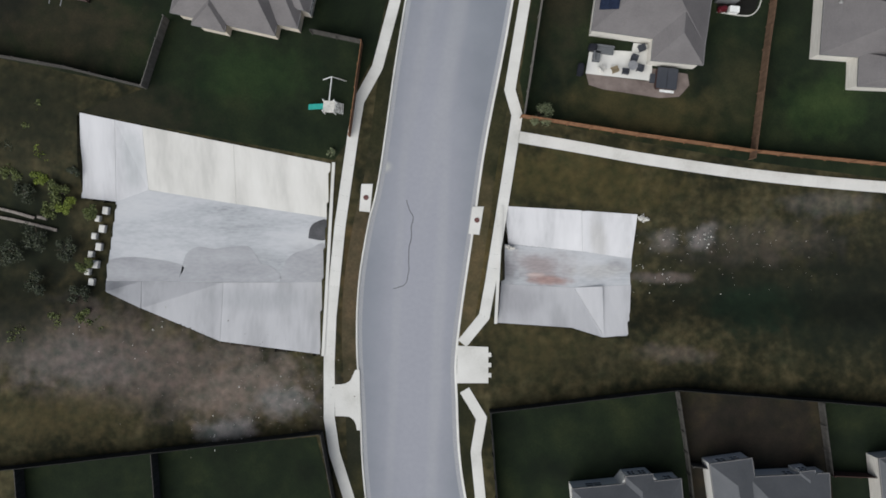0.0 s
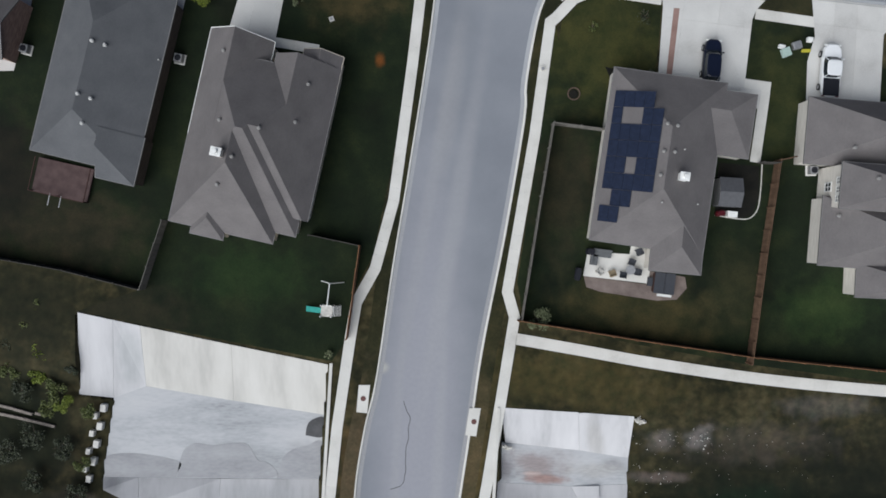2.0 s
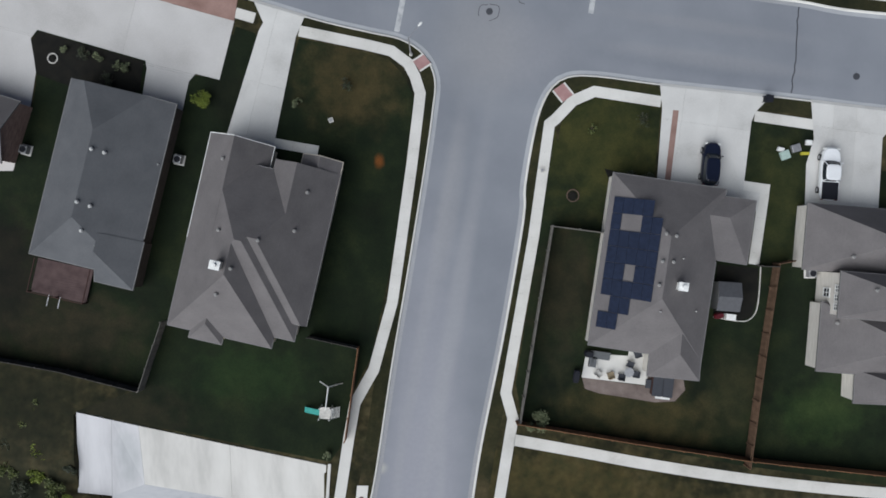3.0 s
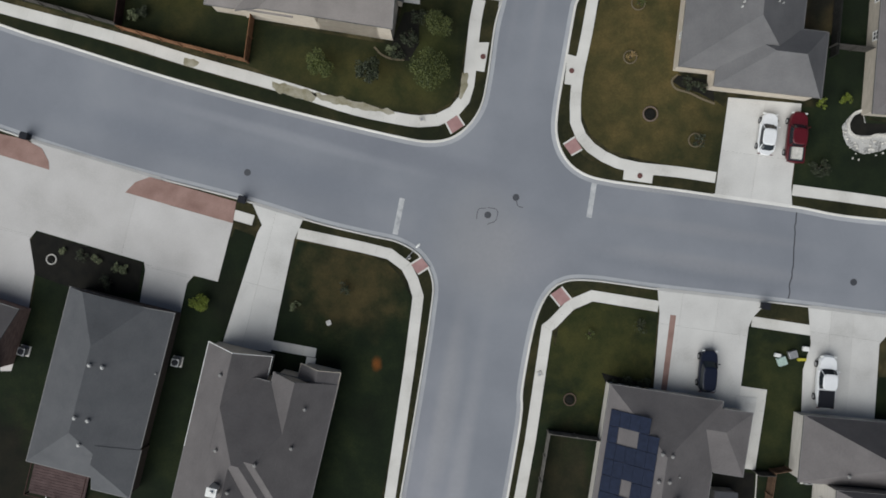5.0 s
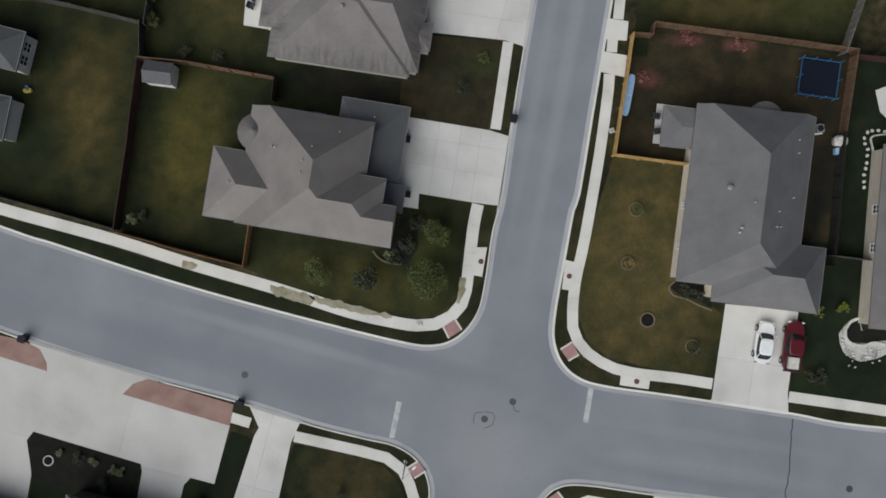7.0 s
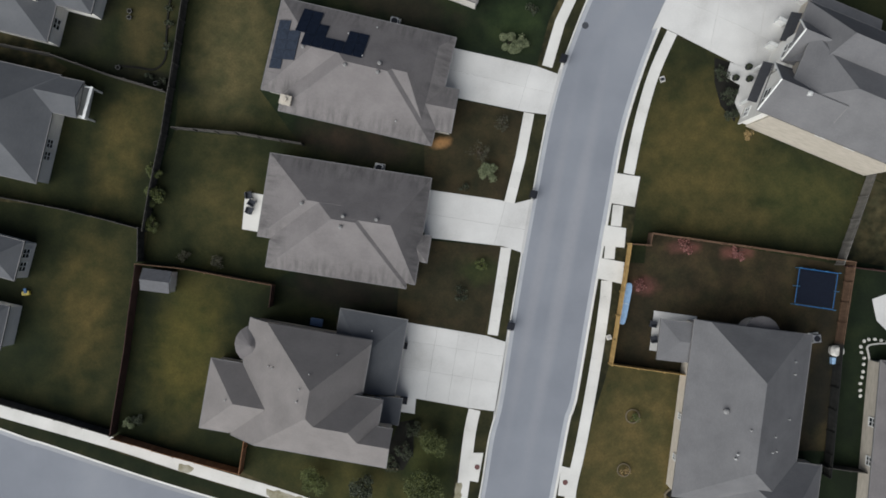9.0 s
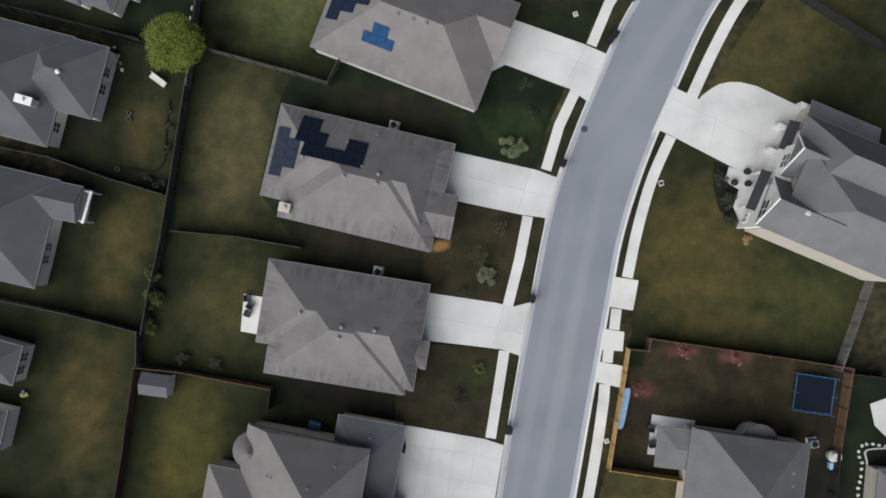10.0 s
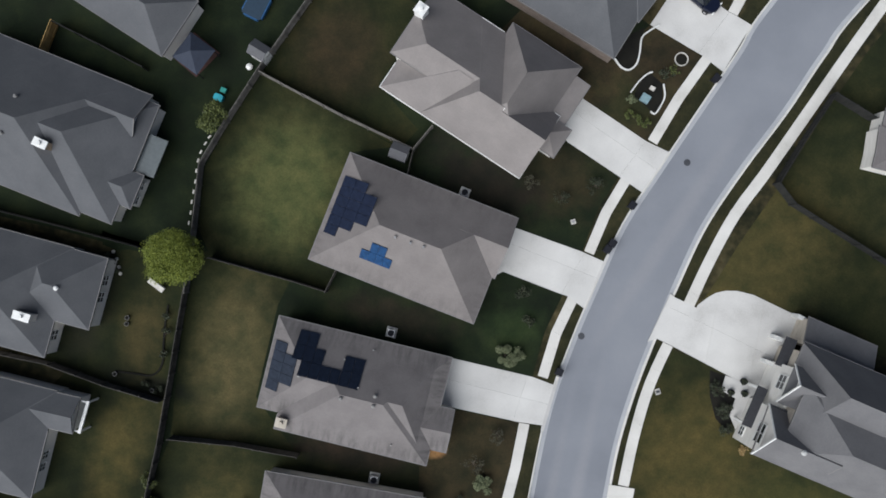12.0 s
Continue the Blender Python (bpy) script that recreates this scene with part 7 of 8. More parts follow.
# rough growth in the ditch
rng = random.Random(5)
for i, (p, r, mat) in enumerate([((-42.65, 7.99), 0.9, LEAF_LIME), ((-39.83, 5.18), 1.2, LEAF_LIME), ((-41.74, 4.60), 1.0, LEAF_OLIVE), ((-45.49, 8.61), 1.2, LEAF_OLIVE), ((-42.46, 15.41), 1.0, LEAF_OLIVE), ((-44.33, 6.52), 1.4, LEAF_DARK), ((-37.88, -1.25), 1.0, LEAF_OLIVE), ((-45.58, 0.00), 1.6, LEAF_DARK), ((-40.23, 0.55), 1.5, LEAF_DARK), ((-43.24, -2.99), 1.6, LEAF_DARK), ((-38.50, -4.22), 1.3, LEAF_DARK), ((-36.75, -7.50), 1.0, LEAF_OLIVE), ((-45.07, -8.32), 1.4, LEAF_OLIVE), ((-41.20, -7.16), 1.1, LEAF_OLIVE), ((-45.76, 11.58), 1.4, LEAF_DARK), ((-37.23, 4.38), 0.9, LEAF_OLIVE), ((-38.96, 8.85), 0.8, LEAF_DARK), ((-42.21, 10.66), 1.3, LEAF_LIME), ((-40.89, 6.49), 1.5, LEAF_OLIVE), ((-43.79, 13.34), 1.2, LEAF_OLIVE), ((-43.19, 1.76), 1.8, LEAF_DARK), ((-37.93, -6.60), 1.1, LEAF_OLIVE)]):
    tree(p, r, 0.9, mat, "rough weedy growth in the drainage ditch", 140 + i, 700, 0.24, "weed_clump", "weeds", -0.6, 0.3, 9)


def rubble(spots, label, seed, mat=STONE):
    """Loose angular stones strewn over rough ground."""
    rng = random.Random(seed)
    bm = bmesh.new()
    for (x, y), spread, count, size, z in spots:
        for i in range(count):
            s = size * rng.uniform(0.4, 1.5)
            m = pose(x + rng.gauss(0, spread), y + rng.gauss(0, spread * 0.6), z + 0.1 * s, rng.uniform(0, 360), rng.uniform(0, 360), rng.uniform(0, 360))
            bmesh.ops.create_icosphere(bm, subdivisions=1, radius=s / 2, matrix=m @ Matrix.Diagonal((1, rng.uniform(0.5, 0.9), rng.uniform(0.4, 0.7), 1)))
    return tagged(part("rubble", bm, mat), label, "stones", kind="stuff")


rubble([((6.78, 0.12), 0.3, 18, 0.4, -0.6)], "pale broken stones in the apron's corner", 9)
rubble([((20.77, 3.09), 0.25, 26, 0.42, 0.1)], "small heap of white stones at the apron's corner", 3)
rubble([((27.17, 0.83), 0.8, 16, 0.2, -0.35), ((23.31, 1.16), 1.4, 8, 0.14, -0.4), ((22.68, -3.11), 1.8, 26, 0.13, -0.85), ((24.40, -11.21), 1.8, 8, 0.16, 0.0), ((30.41, -2.46), 4.0, 8, 0.12, -0.7)], "loose pale stones strewn in the drainage ditch", 4)
rubble([((-23.20, -18.74), 2.0, 20, 0.16, 0.13), ((-17.23, -15.40), 2.2, 16, 0.16, 0.13), ((-33.21, -9.02), 3.0, 12, 0.18, 0.1)], "pale stones scattered on bare soil", 6)
rubble([((-15.5, -14.6), 2.6, 60, 0.15, 0.12), ((-19.5, -13.0), 4.0, 60, 0.13, 0.12), ((-22.5, -17.2), 3.0, 40, 0.13, 0.12), ((-27.0, -13.0), 5.0, 40, 0.12, 0.1)], "grey and brown rubble on bare soil", 16, GRITSTONE)
rubble([((27.0, 0.9), 2.2, 40, 0.16, -0.35), ((24.0, 1.0), 2.4, 30, 0.13, -0.4), ((36.0, 2.6), 5.0, 40, 0.13, -0.2), ((31.0, 1.0), 4.0, 36, 0.13, -0.4)], "pale stones and grit on the ditch bank", 17, GRITSTONE)


# ---------------------------------------------------------------- vehicles
def ring_loft(bm, levels, n=20, power=4.0):
    """Rounded-rectangle rings (z, x0, x1, half width), joined and capped."""
    rings = []
    for z, x0, x1, hw in levels:
        ring = []
        for i in range(n):
            a = 2 * pi * i / n + pi / n
            c, s = cos(a), sin(a)
            k = (abs(c) ** power + abs(s) ** power) ** (-1 / power)
            ring.append(bm.verts.new(((x0 + x1) / 2 + (x1 - x0) / 2 * c * k, hw * s * k, z)))
        rings.append(ring)
    for a, b in zip(rings, rings[1:]):
        for i in range(n):
            bm.faces.new((a[i], a[(i + 1) % n], b[(i + 1) % n], b[i]))
    bm.faces.new(rings[0]), bm.faces.new(rings[-1])
    return bm


def car(p, turn, length, width, paint, label, name="car", pickup=None, suv=False, cover=None, cargo=False):
    """A parked car, nose along its own x. pickup: length of the load bed."""
    t = thing(name, label, "pickup truck" if pickup else "car", "parked cars", (*p, DRIVE_TOP), turn)
    L, W = length / 2, width / 2
    up = 0.18 if (pickup or suv) else 0.0
    belt = 0.86 + up
    part("body", ring_loft(bmesh.new(), [(0.25 + up * 0.5, -L * 0.96, L * 0.96, W * 0.93), (0.5 + up, -L, L, W), (0.72 + up, -L * 0.995, L * 0.985, W * 0.99), (belt, -L * 0.97, L * 0.93, W * 0.94)]), paint, t)
    if pickup:
        c0, c1 = -L + pickup, L * 0.50
    elif suv:
        c0, c1 = -L * 0.94, L * 0.48
    else:
        c0, c1 = -L * 0.80, L * 0.46
    top = belt + (0.62 if (pickup or suv) else 0.52)
    slope = 0.62 if not pickup else 0.55
    back = 0.12 if pickup else 0.25 if suv else 0.55
    part("glasshouse", ring_loft(bmesh.new(), [(belt - 0.03, c0, c1, W * 0.90), (top - 0.02, c0 + back, c1 - slope, W * 0.76)], 20, 6.0), GLASS, t, "dark tinted windows")
    part("roof", ring_loft(bmesh.new(), [(top - 0.03, c0 + back - 0.03, c1 - slope + 0.05, W * 0.78), (top + 0.02, c0 + back + 0.1, c1 - slope - 0.1, W * 0.70)], 20, 6.0), paint, t)
    for s in (-1, 1):
        for x0, x1 in ((c1 - 0.02, c1 - slope), (c0 + 0.02, c0 + back)):
            bm = bmesh.new()
            limb(bm, (x0, s * W * 0.84, belt - 0.02), (x1, s * W * 0.73, top - 0.01), 0.05, 0.04, 6)
            part("pillar", bm, paint, t)
    if pickup:
        bm = bmesh.new()
        x0, x1 = -L * 0.955, -L + pickup - 0.08
        if cover:
            box(bm, ((x0 + x1) / 2, 0, belt + 0.03), (x1 - x0, W * 1.66, 0.06))
            part("bed_cover", bm, cover, t, "flat black bed cover")
        else:
            box(bm, ((x0 + x1) / 2, 0, belt - 0.0), (x1 - x0, W * 1.62, 0.02))
            part("bed_floor", bm, CHAR, t, "dark open load bed")
            bm = bmesh.new()
            for c, s in (((x0, 0, belt + 0.06), (0.1, W * 1.8, 0.14)), (((x0 + x1) / 2, W * 0.86, belt + 0.06), (x1 - x0, 0.1, 0.14)), (((x0 + x1) / 2, -W * 0.86, belt + 0.06), (x1 - x0, 0.1, 0.14))):
                box(bm, c, s)
            part("bed_rail", bm, paint, t)
        if cargo:
            part("crate", box(bmesh.new(), ((x0 + x1) / 2 + 0.1, 0.0, belt + 0.16), (1.2, 1.05, 0.3)), STONE, t, "pale wooden crate in the load bed")
    for x in (-L * 0.60, L * 0.62):
        for s in (-1, 1):
            bm = bmesh.new()
            m = pose(x, s * (W - 0.10), 0.34, 90, 0, 0)
            bmesh.ops.create_cone(bm, cap_ends=True, segments=20, radius1=0.34, radius2=0.34, depth=0.24, matrix=m)
            wheel = part("wheel", bm, RUBBER, t)
            bm = bmesh.new()
            bmesh.ops.create_cone(bm, cap_ends=True, segments=14, radius1=0.21, radius2=0.19, depth=0.27, matrix=m)
            part("rim", bm, STEEL, wheel)
    for s in (-1, 1):
        part("headlight", box(bmesh.new(), (L * 0.93, s * W * 0.68, 0.66 + up), (0.14, 0.36, 0.14)), WHITE, t, "clear headlight")
        part("tail_light", box(bmesh.new(), (-L * 0.965, s * W * 0.74, 0.72 + up), (0.08, 0.28, 0.16)), RED, t, "red tail light")
        part("mirror", box(bmesh.new(), (c1 - 0.25, s * (W + 0.08), belt + 0.06), (0.12, 0.2, 0.14)), paint, t)
    return t


car((34.28, 65.39), 82, 4.45, 1.80, WHITEPAINT, "white compact saloon parked on a concrete driveway")
car((37.24, 65.03), 84, 5.4, 1.95, RED, "dark red pickup truck with a pale crate in its bed", "pickup_truck", 1.75, cargo=True)
car((28.18, 40.70), 85, 4.5, 1.85, NAVY, "black hatchback with a silver roof rail on a driveway", suv=True)
car((40.51, 39.64), 86, 5.6, 2.0, WHITEPAINT, "white pickup truck with a black bed cover on a driveway", "pickup_truck", 2.0, cover=BLACK)
car((26.45, 156.44), -38, 4.6, 1.85, NAVY, "black car parked on a driveway beside a kerb", suv=True)


# ---------------------------------------------------------------- street furniture
def wheelie_bin(p, turn):
    b = thing("wheelie_bin", "dark blue-black wheeled rubbish bin at the kerb", "wheelie bin", "bins along the kerb", (*p, 0.02), turn)
    bm = bmesh.new()
    vs = [bm.verts.new((x * k, y * k, z)) for z, k in ((0.12, 0.82), (1.02, 1.0)) for x, y in ((-0.34, -0.34), (0.34, -0.34), (0.34, 0.34), (-0.34, 0.34))]
    for i in range(4):
        bm.faces.new((vs[i], vs[(i + 1) % 4], vs[4 + (i + 1) % 4], vs[4 + i]))
    bm.faces.new(vs[:4]), bm.faces.new(vs[4:])
    part("body", bm, BLACK, b)
    bm = box(bmesh.new(), (0.02, 0, 1.06), (0.80, 0.76, 0.09))
    bmesh.ops.bevel(bm, geom=bm.edges[:], offset=0.03, segments=2, affect="EDGES")
    part("lid", bm, BLACK, b)
    part("handle", box(bmesh.new(), (-0.44, 0, 1.0), (0.05, 0.5, 0.05)), BLACK, b)
    for s in (-1, 1):
        bm = bmesh.new()
        bmesh.ops.create_cone(bm, cap_ends=True, segments=12, radius1=0.12, radius2=0.12, depth=0.06, matrix=pose(-0.30, s * 0.3, 0.10, 90, 0, 0))
        part("wheel", bm, RUBBER, b)


for p, a in ((((-43.03, 64.74)), -15), (((-20.34, 58.25)), -15), (((34.21, 47.49)), -8), (((12.78, 116.43)), 72), (((9.90, 102.14)), 78), (((7.84, 88.37)), 80), (((19.89, 134.16)), 57), (((17.93, 130.10)), 60), (((17.42, 129.43)), 60), (((28.32, 147.82)), 52)):
    wheelie_bin(p, a)

lamp = thing("street_lamp", "tall grey street lamp with a short arm at the corner", "street lamp", "", (*(-2.98, 52.30), G))
bm = bmesh.new()
limb(bm, (0, 0, 0), (0, 0, 6.2), 0.09, 0.05, 10)
part("pole", bm, STEEL, lamp)
bm = bmesh.new()
limb(bm, (0, 0, 6.15), (1.05, 1.15, 6.4), 0.035, 0.03, 8)
part("arm", bm, STEEL, lamp)
bm = bmesh.new()
bmesh.ops.create_uvsphere(bm, u_segments=14, v_segments=8, radius=1, matrix=pose(1.15, 1.26, 6.4, 0, 0, 47) @ Matrix.Diagonal((0.30, 0.13, 0.08, 1)))
part("lamp_head", bm, WHITE, lamp, "white lamp head")
bm = bmesh.new()
bmesh.ops.create_cone(bm, cap_ends=True, segments=12, radius1=0.2, radius2=0.17, depth=0.2, matrix=Matrix.Translation((0, 0, 0.1)))
part("base", bm, CONCRETE, lamp)

for p in [(-11.38, 45.40), (23.32, 114.68), (13.86, 132.26), (-1.74, 66.79), (18.22, 87.35), (23.31, 114.58), (10.74, 40.14)]:
    u = thing("utility_box", "small pale square utility box in the ground", "utility box", "utility boxes", (*p, YARD + 0.02), 20)
    part("box", box(bmesh.new(), (0, 0, 0.05), (0.5, 0.5, 0.14)), STONE, u)
    part("lid", box(bmesh.new(), (0, 0, 0.13), (0.3, 0.3, 0.03)), STEEL, u)


def ac_unit(p, turn, label="grey outdoor air-conditioning unit by a house wall"):
    u = thing("air_conditioner", label, "air conditioner", "outdoor units", (*p, G), turn)
    part("plinth", box(bmesh.new(), (0, 0, 0.03), (1.1, 1.1, 0.1)), CONCRETE, u)
    bm = box(bmesh.new(), (0, 0, 0.48), (0.82, 0.82, 0.8))
    bmesh.ops.bevel(bm, geom=bm.edges[:], offset=0.03, segments=1, affect="EDGES")
    part("case", bm, STEEL, u)
    bm = bmesh.new()
    bmesh.ops.create_cone(bm, cap_ends=True, segments=20, radius1=0.33, radius2=0.33, depth=0.04, matrix=Matrix.Translation((0, 0, 0.89)))
    part("fan_grille", bm, BLACK, u, "black round fan grille")


for p, a in ((((-27.23, 41.26)), -12), (((-4.98, 119.95)), -12), (((-6.26, 104.58)), -9), (((38.78, 29.33)), 0), (((-43.25, 42.31)), -15), (((2.26, 134.94)), -20), (((39.74, 87.75)), 8)):
    ac_unit(p, a)

# ---------------------------------------------------------------- gardens
def border(points, label, mat=STONE, width=0.18, high=0.16, closed=False, z=G):
    line = smooth_line(points, 0.3)
    return tagged(part("garden_border", ribbon(line, [(width / 2, z - 0.05), (width / 2, z + high), (-width / 2, z + high), (-width / 2, z - 0.05)]), mat), label, "border", kind="structure")


def ring(p, r, label, mat=STONE, fill=None):
    t = thing("tree_ring", label, "tree ring", "rings round saplings", (*p, G))
    n = max(8, round(2 * pi * r / 0.28))
    for i in range(n):
        a = 2 * pi * i / n
        bm = box(bmesh.new(), (0, 0, 0.06), (0.11, 0.26, 0.13), pose(r * cos(a), r * sin(a), 0, 0, 0, math.degrees(a)))
        part("stone", bm, mat, t)
    if fill:
        bm = bmesh.new()
        bmesh.ops.create_cone(bm, cap_ends=True, segments=20, radius1=r - 0.1, radius2=r - 0.35, depth=0.12, matrix=Matrix.Translation((0, 0, 0.05)))
        part("mulch", bm, fill, t)


RINGSTONE = plain("buff_edging", (0.13, 0.105, 0.065), 0.9)
ring((20.89, 79.11), 0.70, "buff stone ring round a sapling", RINGSTONE)
ring((20.07, 73.45), 0.66, "buff stone ring round a sapling", RINGSTONE)
ring((22.23, 67.52), 0.74, "brick ring filled with dark mulch", plain("ring_brick", (0.16, 0.12, 0.10), 0.9), MULCH)
ring((26.97, 64.79), 0.70, "buff stone ring round a sapling", RINGSTONE)
ring((-40.50, 51.91), 0.5, "white stone ring in a dark bed", STONE, MULCH)
ring((13.97, 37.49), 0.62, "dark brick ring on the lawn", plain("dull_brick", (0.09, 0.06, 0.045), 0.9), MULCH)
ring((24.81, 149.90), 0.68, "white stone ring on the lawn", STONE, MULCH)


def bed(points, label, mat=MULCH, z=G + 0.02):
    return tagged(part("planting_bed", slab(points, z, 0.12), mat), label, "planting bed", kind="structure")


bed([(25.04, 71.61), (28.79, 71.06), (28.94, 68.86), (27.38, 69.73), (25.47, 70.30), (24.57, 70.89)], "dark mulched bed with a pale kerb")
border([(25.04, 71.61), (24.45, 71.01), (24.88, 70.18), (26.37, 69.72), (27.57, 69.14), (28.94, 68.62)], "thin tan kerb round a bed", RINGSTONE)
bed([(-41.95, 54.75), (-30.99, 51.56), (-31.38, 48.58), (-33.17, 48.27), (-38.23, 48.83), (-42.28, 50.29), (-42.72, 53.85)], "dark mulched planting bed between driveways")
bed([(17.28, 40.31), (22.41, 39.04), (22.42, 37.67), (18.07, 38.53)], "dark mulched bed along a house")
bed([(-4.94, 74.67), (-3.67, 77.96), (-2.01, 78.28), (-2.08, 74.70), (-3.13, 72.90), (-4.92, 73.18)], "dark mulched bed along a house")
border([(-6.72, 74.35), (-6.00, 73.58), (-4.92, 73.12), (-3.61, 73.02)], "thin dull kerb round a bed", RINGSTONE)
bed([(28.76, 117.07), (30.57, 116.53), (30.31, 115.03), (31.53, 114.17), (31.04, 110.28), (29.50, 112.02), (28.83, 114.38)], "dark mulched bed beside a porch")
bed([(44.48, 67.99), (43.18, 67.44), (42.36, 66.36), (42.50, 65.29), (42.87, 64.40), (43.71, 63.76), (44.67, 63.41), (46.39, 63.73), (47.87, 64.47), (47.85, 65.66), (45.17, 65.62)], "bed of grey gravel and white stones", GRAVEL)
bed([(44.49, 67.82), (43.66, 67.45), (43.19, 66.67), (43.20, 65.89), (43.81, 65.43), (45.18, 65.38), (46.96, 65.65), (47.85, 65.84), (47.84, 66.55), (44.68, 66.69)], "dark mulched bed inside a pale kerb", MULCH, G + 0.05)
border([(44.60, 68.06), (43.60, 67.69), (43.01, 66.78), (43.15, 65.77), (43.87, 65.25), (45.06, 65.15), (46.07, 65.46), (47.86, 65.06)], "curved pale kerb of a front bed", STONE, 0.22, 0.2)
rubble([((42.91, 65.77), 0.35, 8, 0.3, G), ((44.00, 64.12), 0.7, 14, 0.3, G), ((46.08, 64.33), 0.9, 14, 0.3, G)], "white stones in a gravel bed", 8)
bed([(17.60, 149.73), (19.50, 152.51), (20.80, 153.16), (20.67, 151.64), (20.29, 150.12), (19.44, 148.58), (18.41, 148.73)], "dark mulched bed with a white border")
border([(17.66, 149.79), (18.41, 148.85), (19.26, 148.57), (20.02, 149.20), (20.34, 150.42), (20.54, 152.06), (21.41, 152.87), (22.30, 153.45)], "curved white concrete border of a bed", TRIM, 0.16, 0.2)
bed([(19.82, 145.88), (20.84, 147.84), (21.67, 148.23), (22.91, 147.19), (22.96, 145.38), (22.28, 144.03), (21.67, 144.37)], "dark mulched bed with a white border")
border([(19.51, 146.17), (20.37, 147.40), (21.25, 148.22), (21.79, 148.42)], "curved white concrete border of a bed", TRIM, 0.14, 0.2)
border([(22.97, 147.19), (23.13, 145.87), (22.62, 144.64), (22.10, 143.96), (21.67, 144.25)], "curved white concrete border of a bed", TRIM, 0.14, 0.2)
f = thing("pond_box", "small pale blue square tank in a planting bed", "water feature", "", (*(21.03, 145.56), G), -30)
part("tank", box(bmesh.new(), (0, 0, 0.2), (0.95, 0.85, 0.5)), plain("pale_blue_lid", (0.20, 0.30, 0.33), 0.4), f)
part("block", box(bmesh.new(), (0.1, 1.35, 0.12), (0.55, 0.4, 0.3)), STONE, f)

# curved bed in a west garden
border([(-28.67, 122.03), (-28.90, 120.23), (-29.00, 118.13), (-29.09, 115.74), (-30.12, 114.57), (-31.92, 114.69), (-34.02, 114.86)], "low dark stone edge of a curved bed", MULCH, 0.2, 0.12)
for i, (q, r) in enumerate([(((-28.57, 121.08)), 0.6), (((-28.73, 119.04)), 0.7), (((-28.89, 116.94)), 0.6), (((-29.23, 113.16)), 0.6), (((-30.57, 113.84)), 0.5), (((-35.10, 127.09)), 0.35), (((-34.48, 126.51)), 0.35), (((-34.02, 125.57)), 0.35)]):
    tree(q, r, 0.9, LEAF_DARK, "small dark shrub in a curved bed", 210 + i, 220, 0.16, "shrub", "shrub", sparse=0.2, clumps=7)
for q in [(-32.90, 119.92), (-32.87, 120.57), (-33.95, 114.62), (-29.94, 113.02)]:
    pot = thing("plant_pot", "small pale plant pot on a lawn", "plant pot", "", (*q, G))
    bm = bmesh.new()
    bmesh.ops.create_cone(bm, cap_ends=True, segments=14, radius1=0.16, radius2=0.24, depth=0.35, matrix=Matrix.Translation((0, 0, 0.17)))
    part("pot", bm, GUTTER, pot)
    bm = bmesh.new()
    bmesh.ops.create_cone(bm, cap_ends=True, segments=14, radius1=0.2, radius2=0.2, depth=0.03, matrix=Matrix.Translation((0, 0, 0.34)))
    part("soil", bm, MULCH, pot)

# stepping stones round the east house
for i, q in enumerate([(45.11, 87.52), (45.59, 87.71), (46.24, 87.73), (46.90, 87.62), (47.56, 87.52), (44.77, 86.92), (44.84, 86.32), (45.15, 85.74), (45.10, 85.08), (45.06, 84.30), (44.95, 83.71), (44.79, 83.05), (44.80, 82.33), (44.81, 81.74), (45.53, 81.64)]):
    bm = bmesh.new()
    bmesh.ops.create_cone(bm, cap_ends=True, segments=7, radius1=0.18, radius2=0.15, depth=0.1, matrix=pose(0, 0, 0.04, 0, 0, i * 40) @ Matrix.Diagonal((1, 1.2, 1, 1)))
    s = tagged(part("stepping_stone", bm, STONE), "rough white stepping stone beside a bed", "stepping stone", "stepping stones")
    s.location = (*q, G)
border([(47.62, 87.34), (46.25, 87.25), (45.42, 86.93), (45.62, 85.81), (45.79, 83.61)], "pale concrete kerb round a side bed", STONE, 0.15, 0.15)
structure("patio", slab([(45.86, 91.95), (47.51, 92.58), (50.61, 92.77), (50.71, 88.01), (47.60, 88.53), (46.38, 89.69)], G + 0.05, 0.15), DRIVE, "pale curved concrete patio", "patio")

# back porch, patios
structure("patio", slab([(31.35, 38.05), (33.62, 37.76), (33.33, 35.85), (31.19, 36.14)], G + 0.07, 0.15), DRIVE, "concrete porch floor beside a house", "patio")
structure("patio", slab([(22.94, 90.26), (27.47, 89.73), (27.05, 85.56), (22.52, 86.09)], G + 0.05, 0.15), DRIVE, "concrete back patio under a porch roof", "patio")
structure("patio", slab([(15.36, 20.95), (19.76, 20.65), (19.94, 21.54), (22.02, 21.35), (21.77, 17.55), (14.88, 18.40)], G + 0.06, 0.2), CONCRETE, "bright white concrete patio behind a house", "patio")
structure("patio_edge", slab([(14.94, 18.40), (21.42, 17.49), (21.90, 18.86), (25.58, 18.25), (25.76, 17.06), (24.69, 15.87), (22.61, 15.76), (16.66, 16.73), (15.23, 17.21)], G + 0.03, 0.15), PAVER_BROWN, "grey-brown paver surround of a patio", "paving")
structure("patio", slab([(-20.34, 101.86), (-16.87, 101.35), (-17.25, 97.40), (-20.60, 97.92)], G + 0.05, 0.15), CONCRETE, "white concrete back patio", "patio")
structure("side_yard", slab([(29.16, 30.25), (33.43, 29.82), (33.31, 26.55), (32.72, 24.77), (31.53, 24.30), (28.68, 24.66)], G + 0.03, 0.15), MULCH, "black surfaced side yard", "yard")
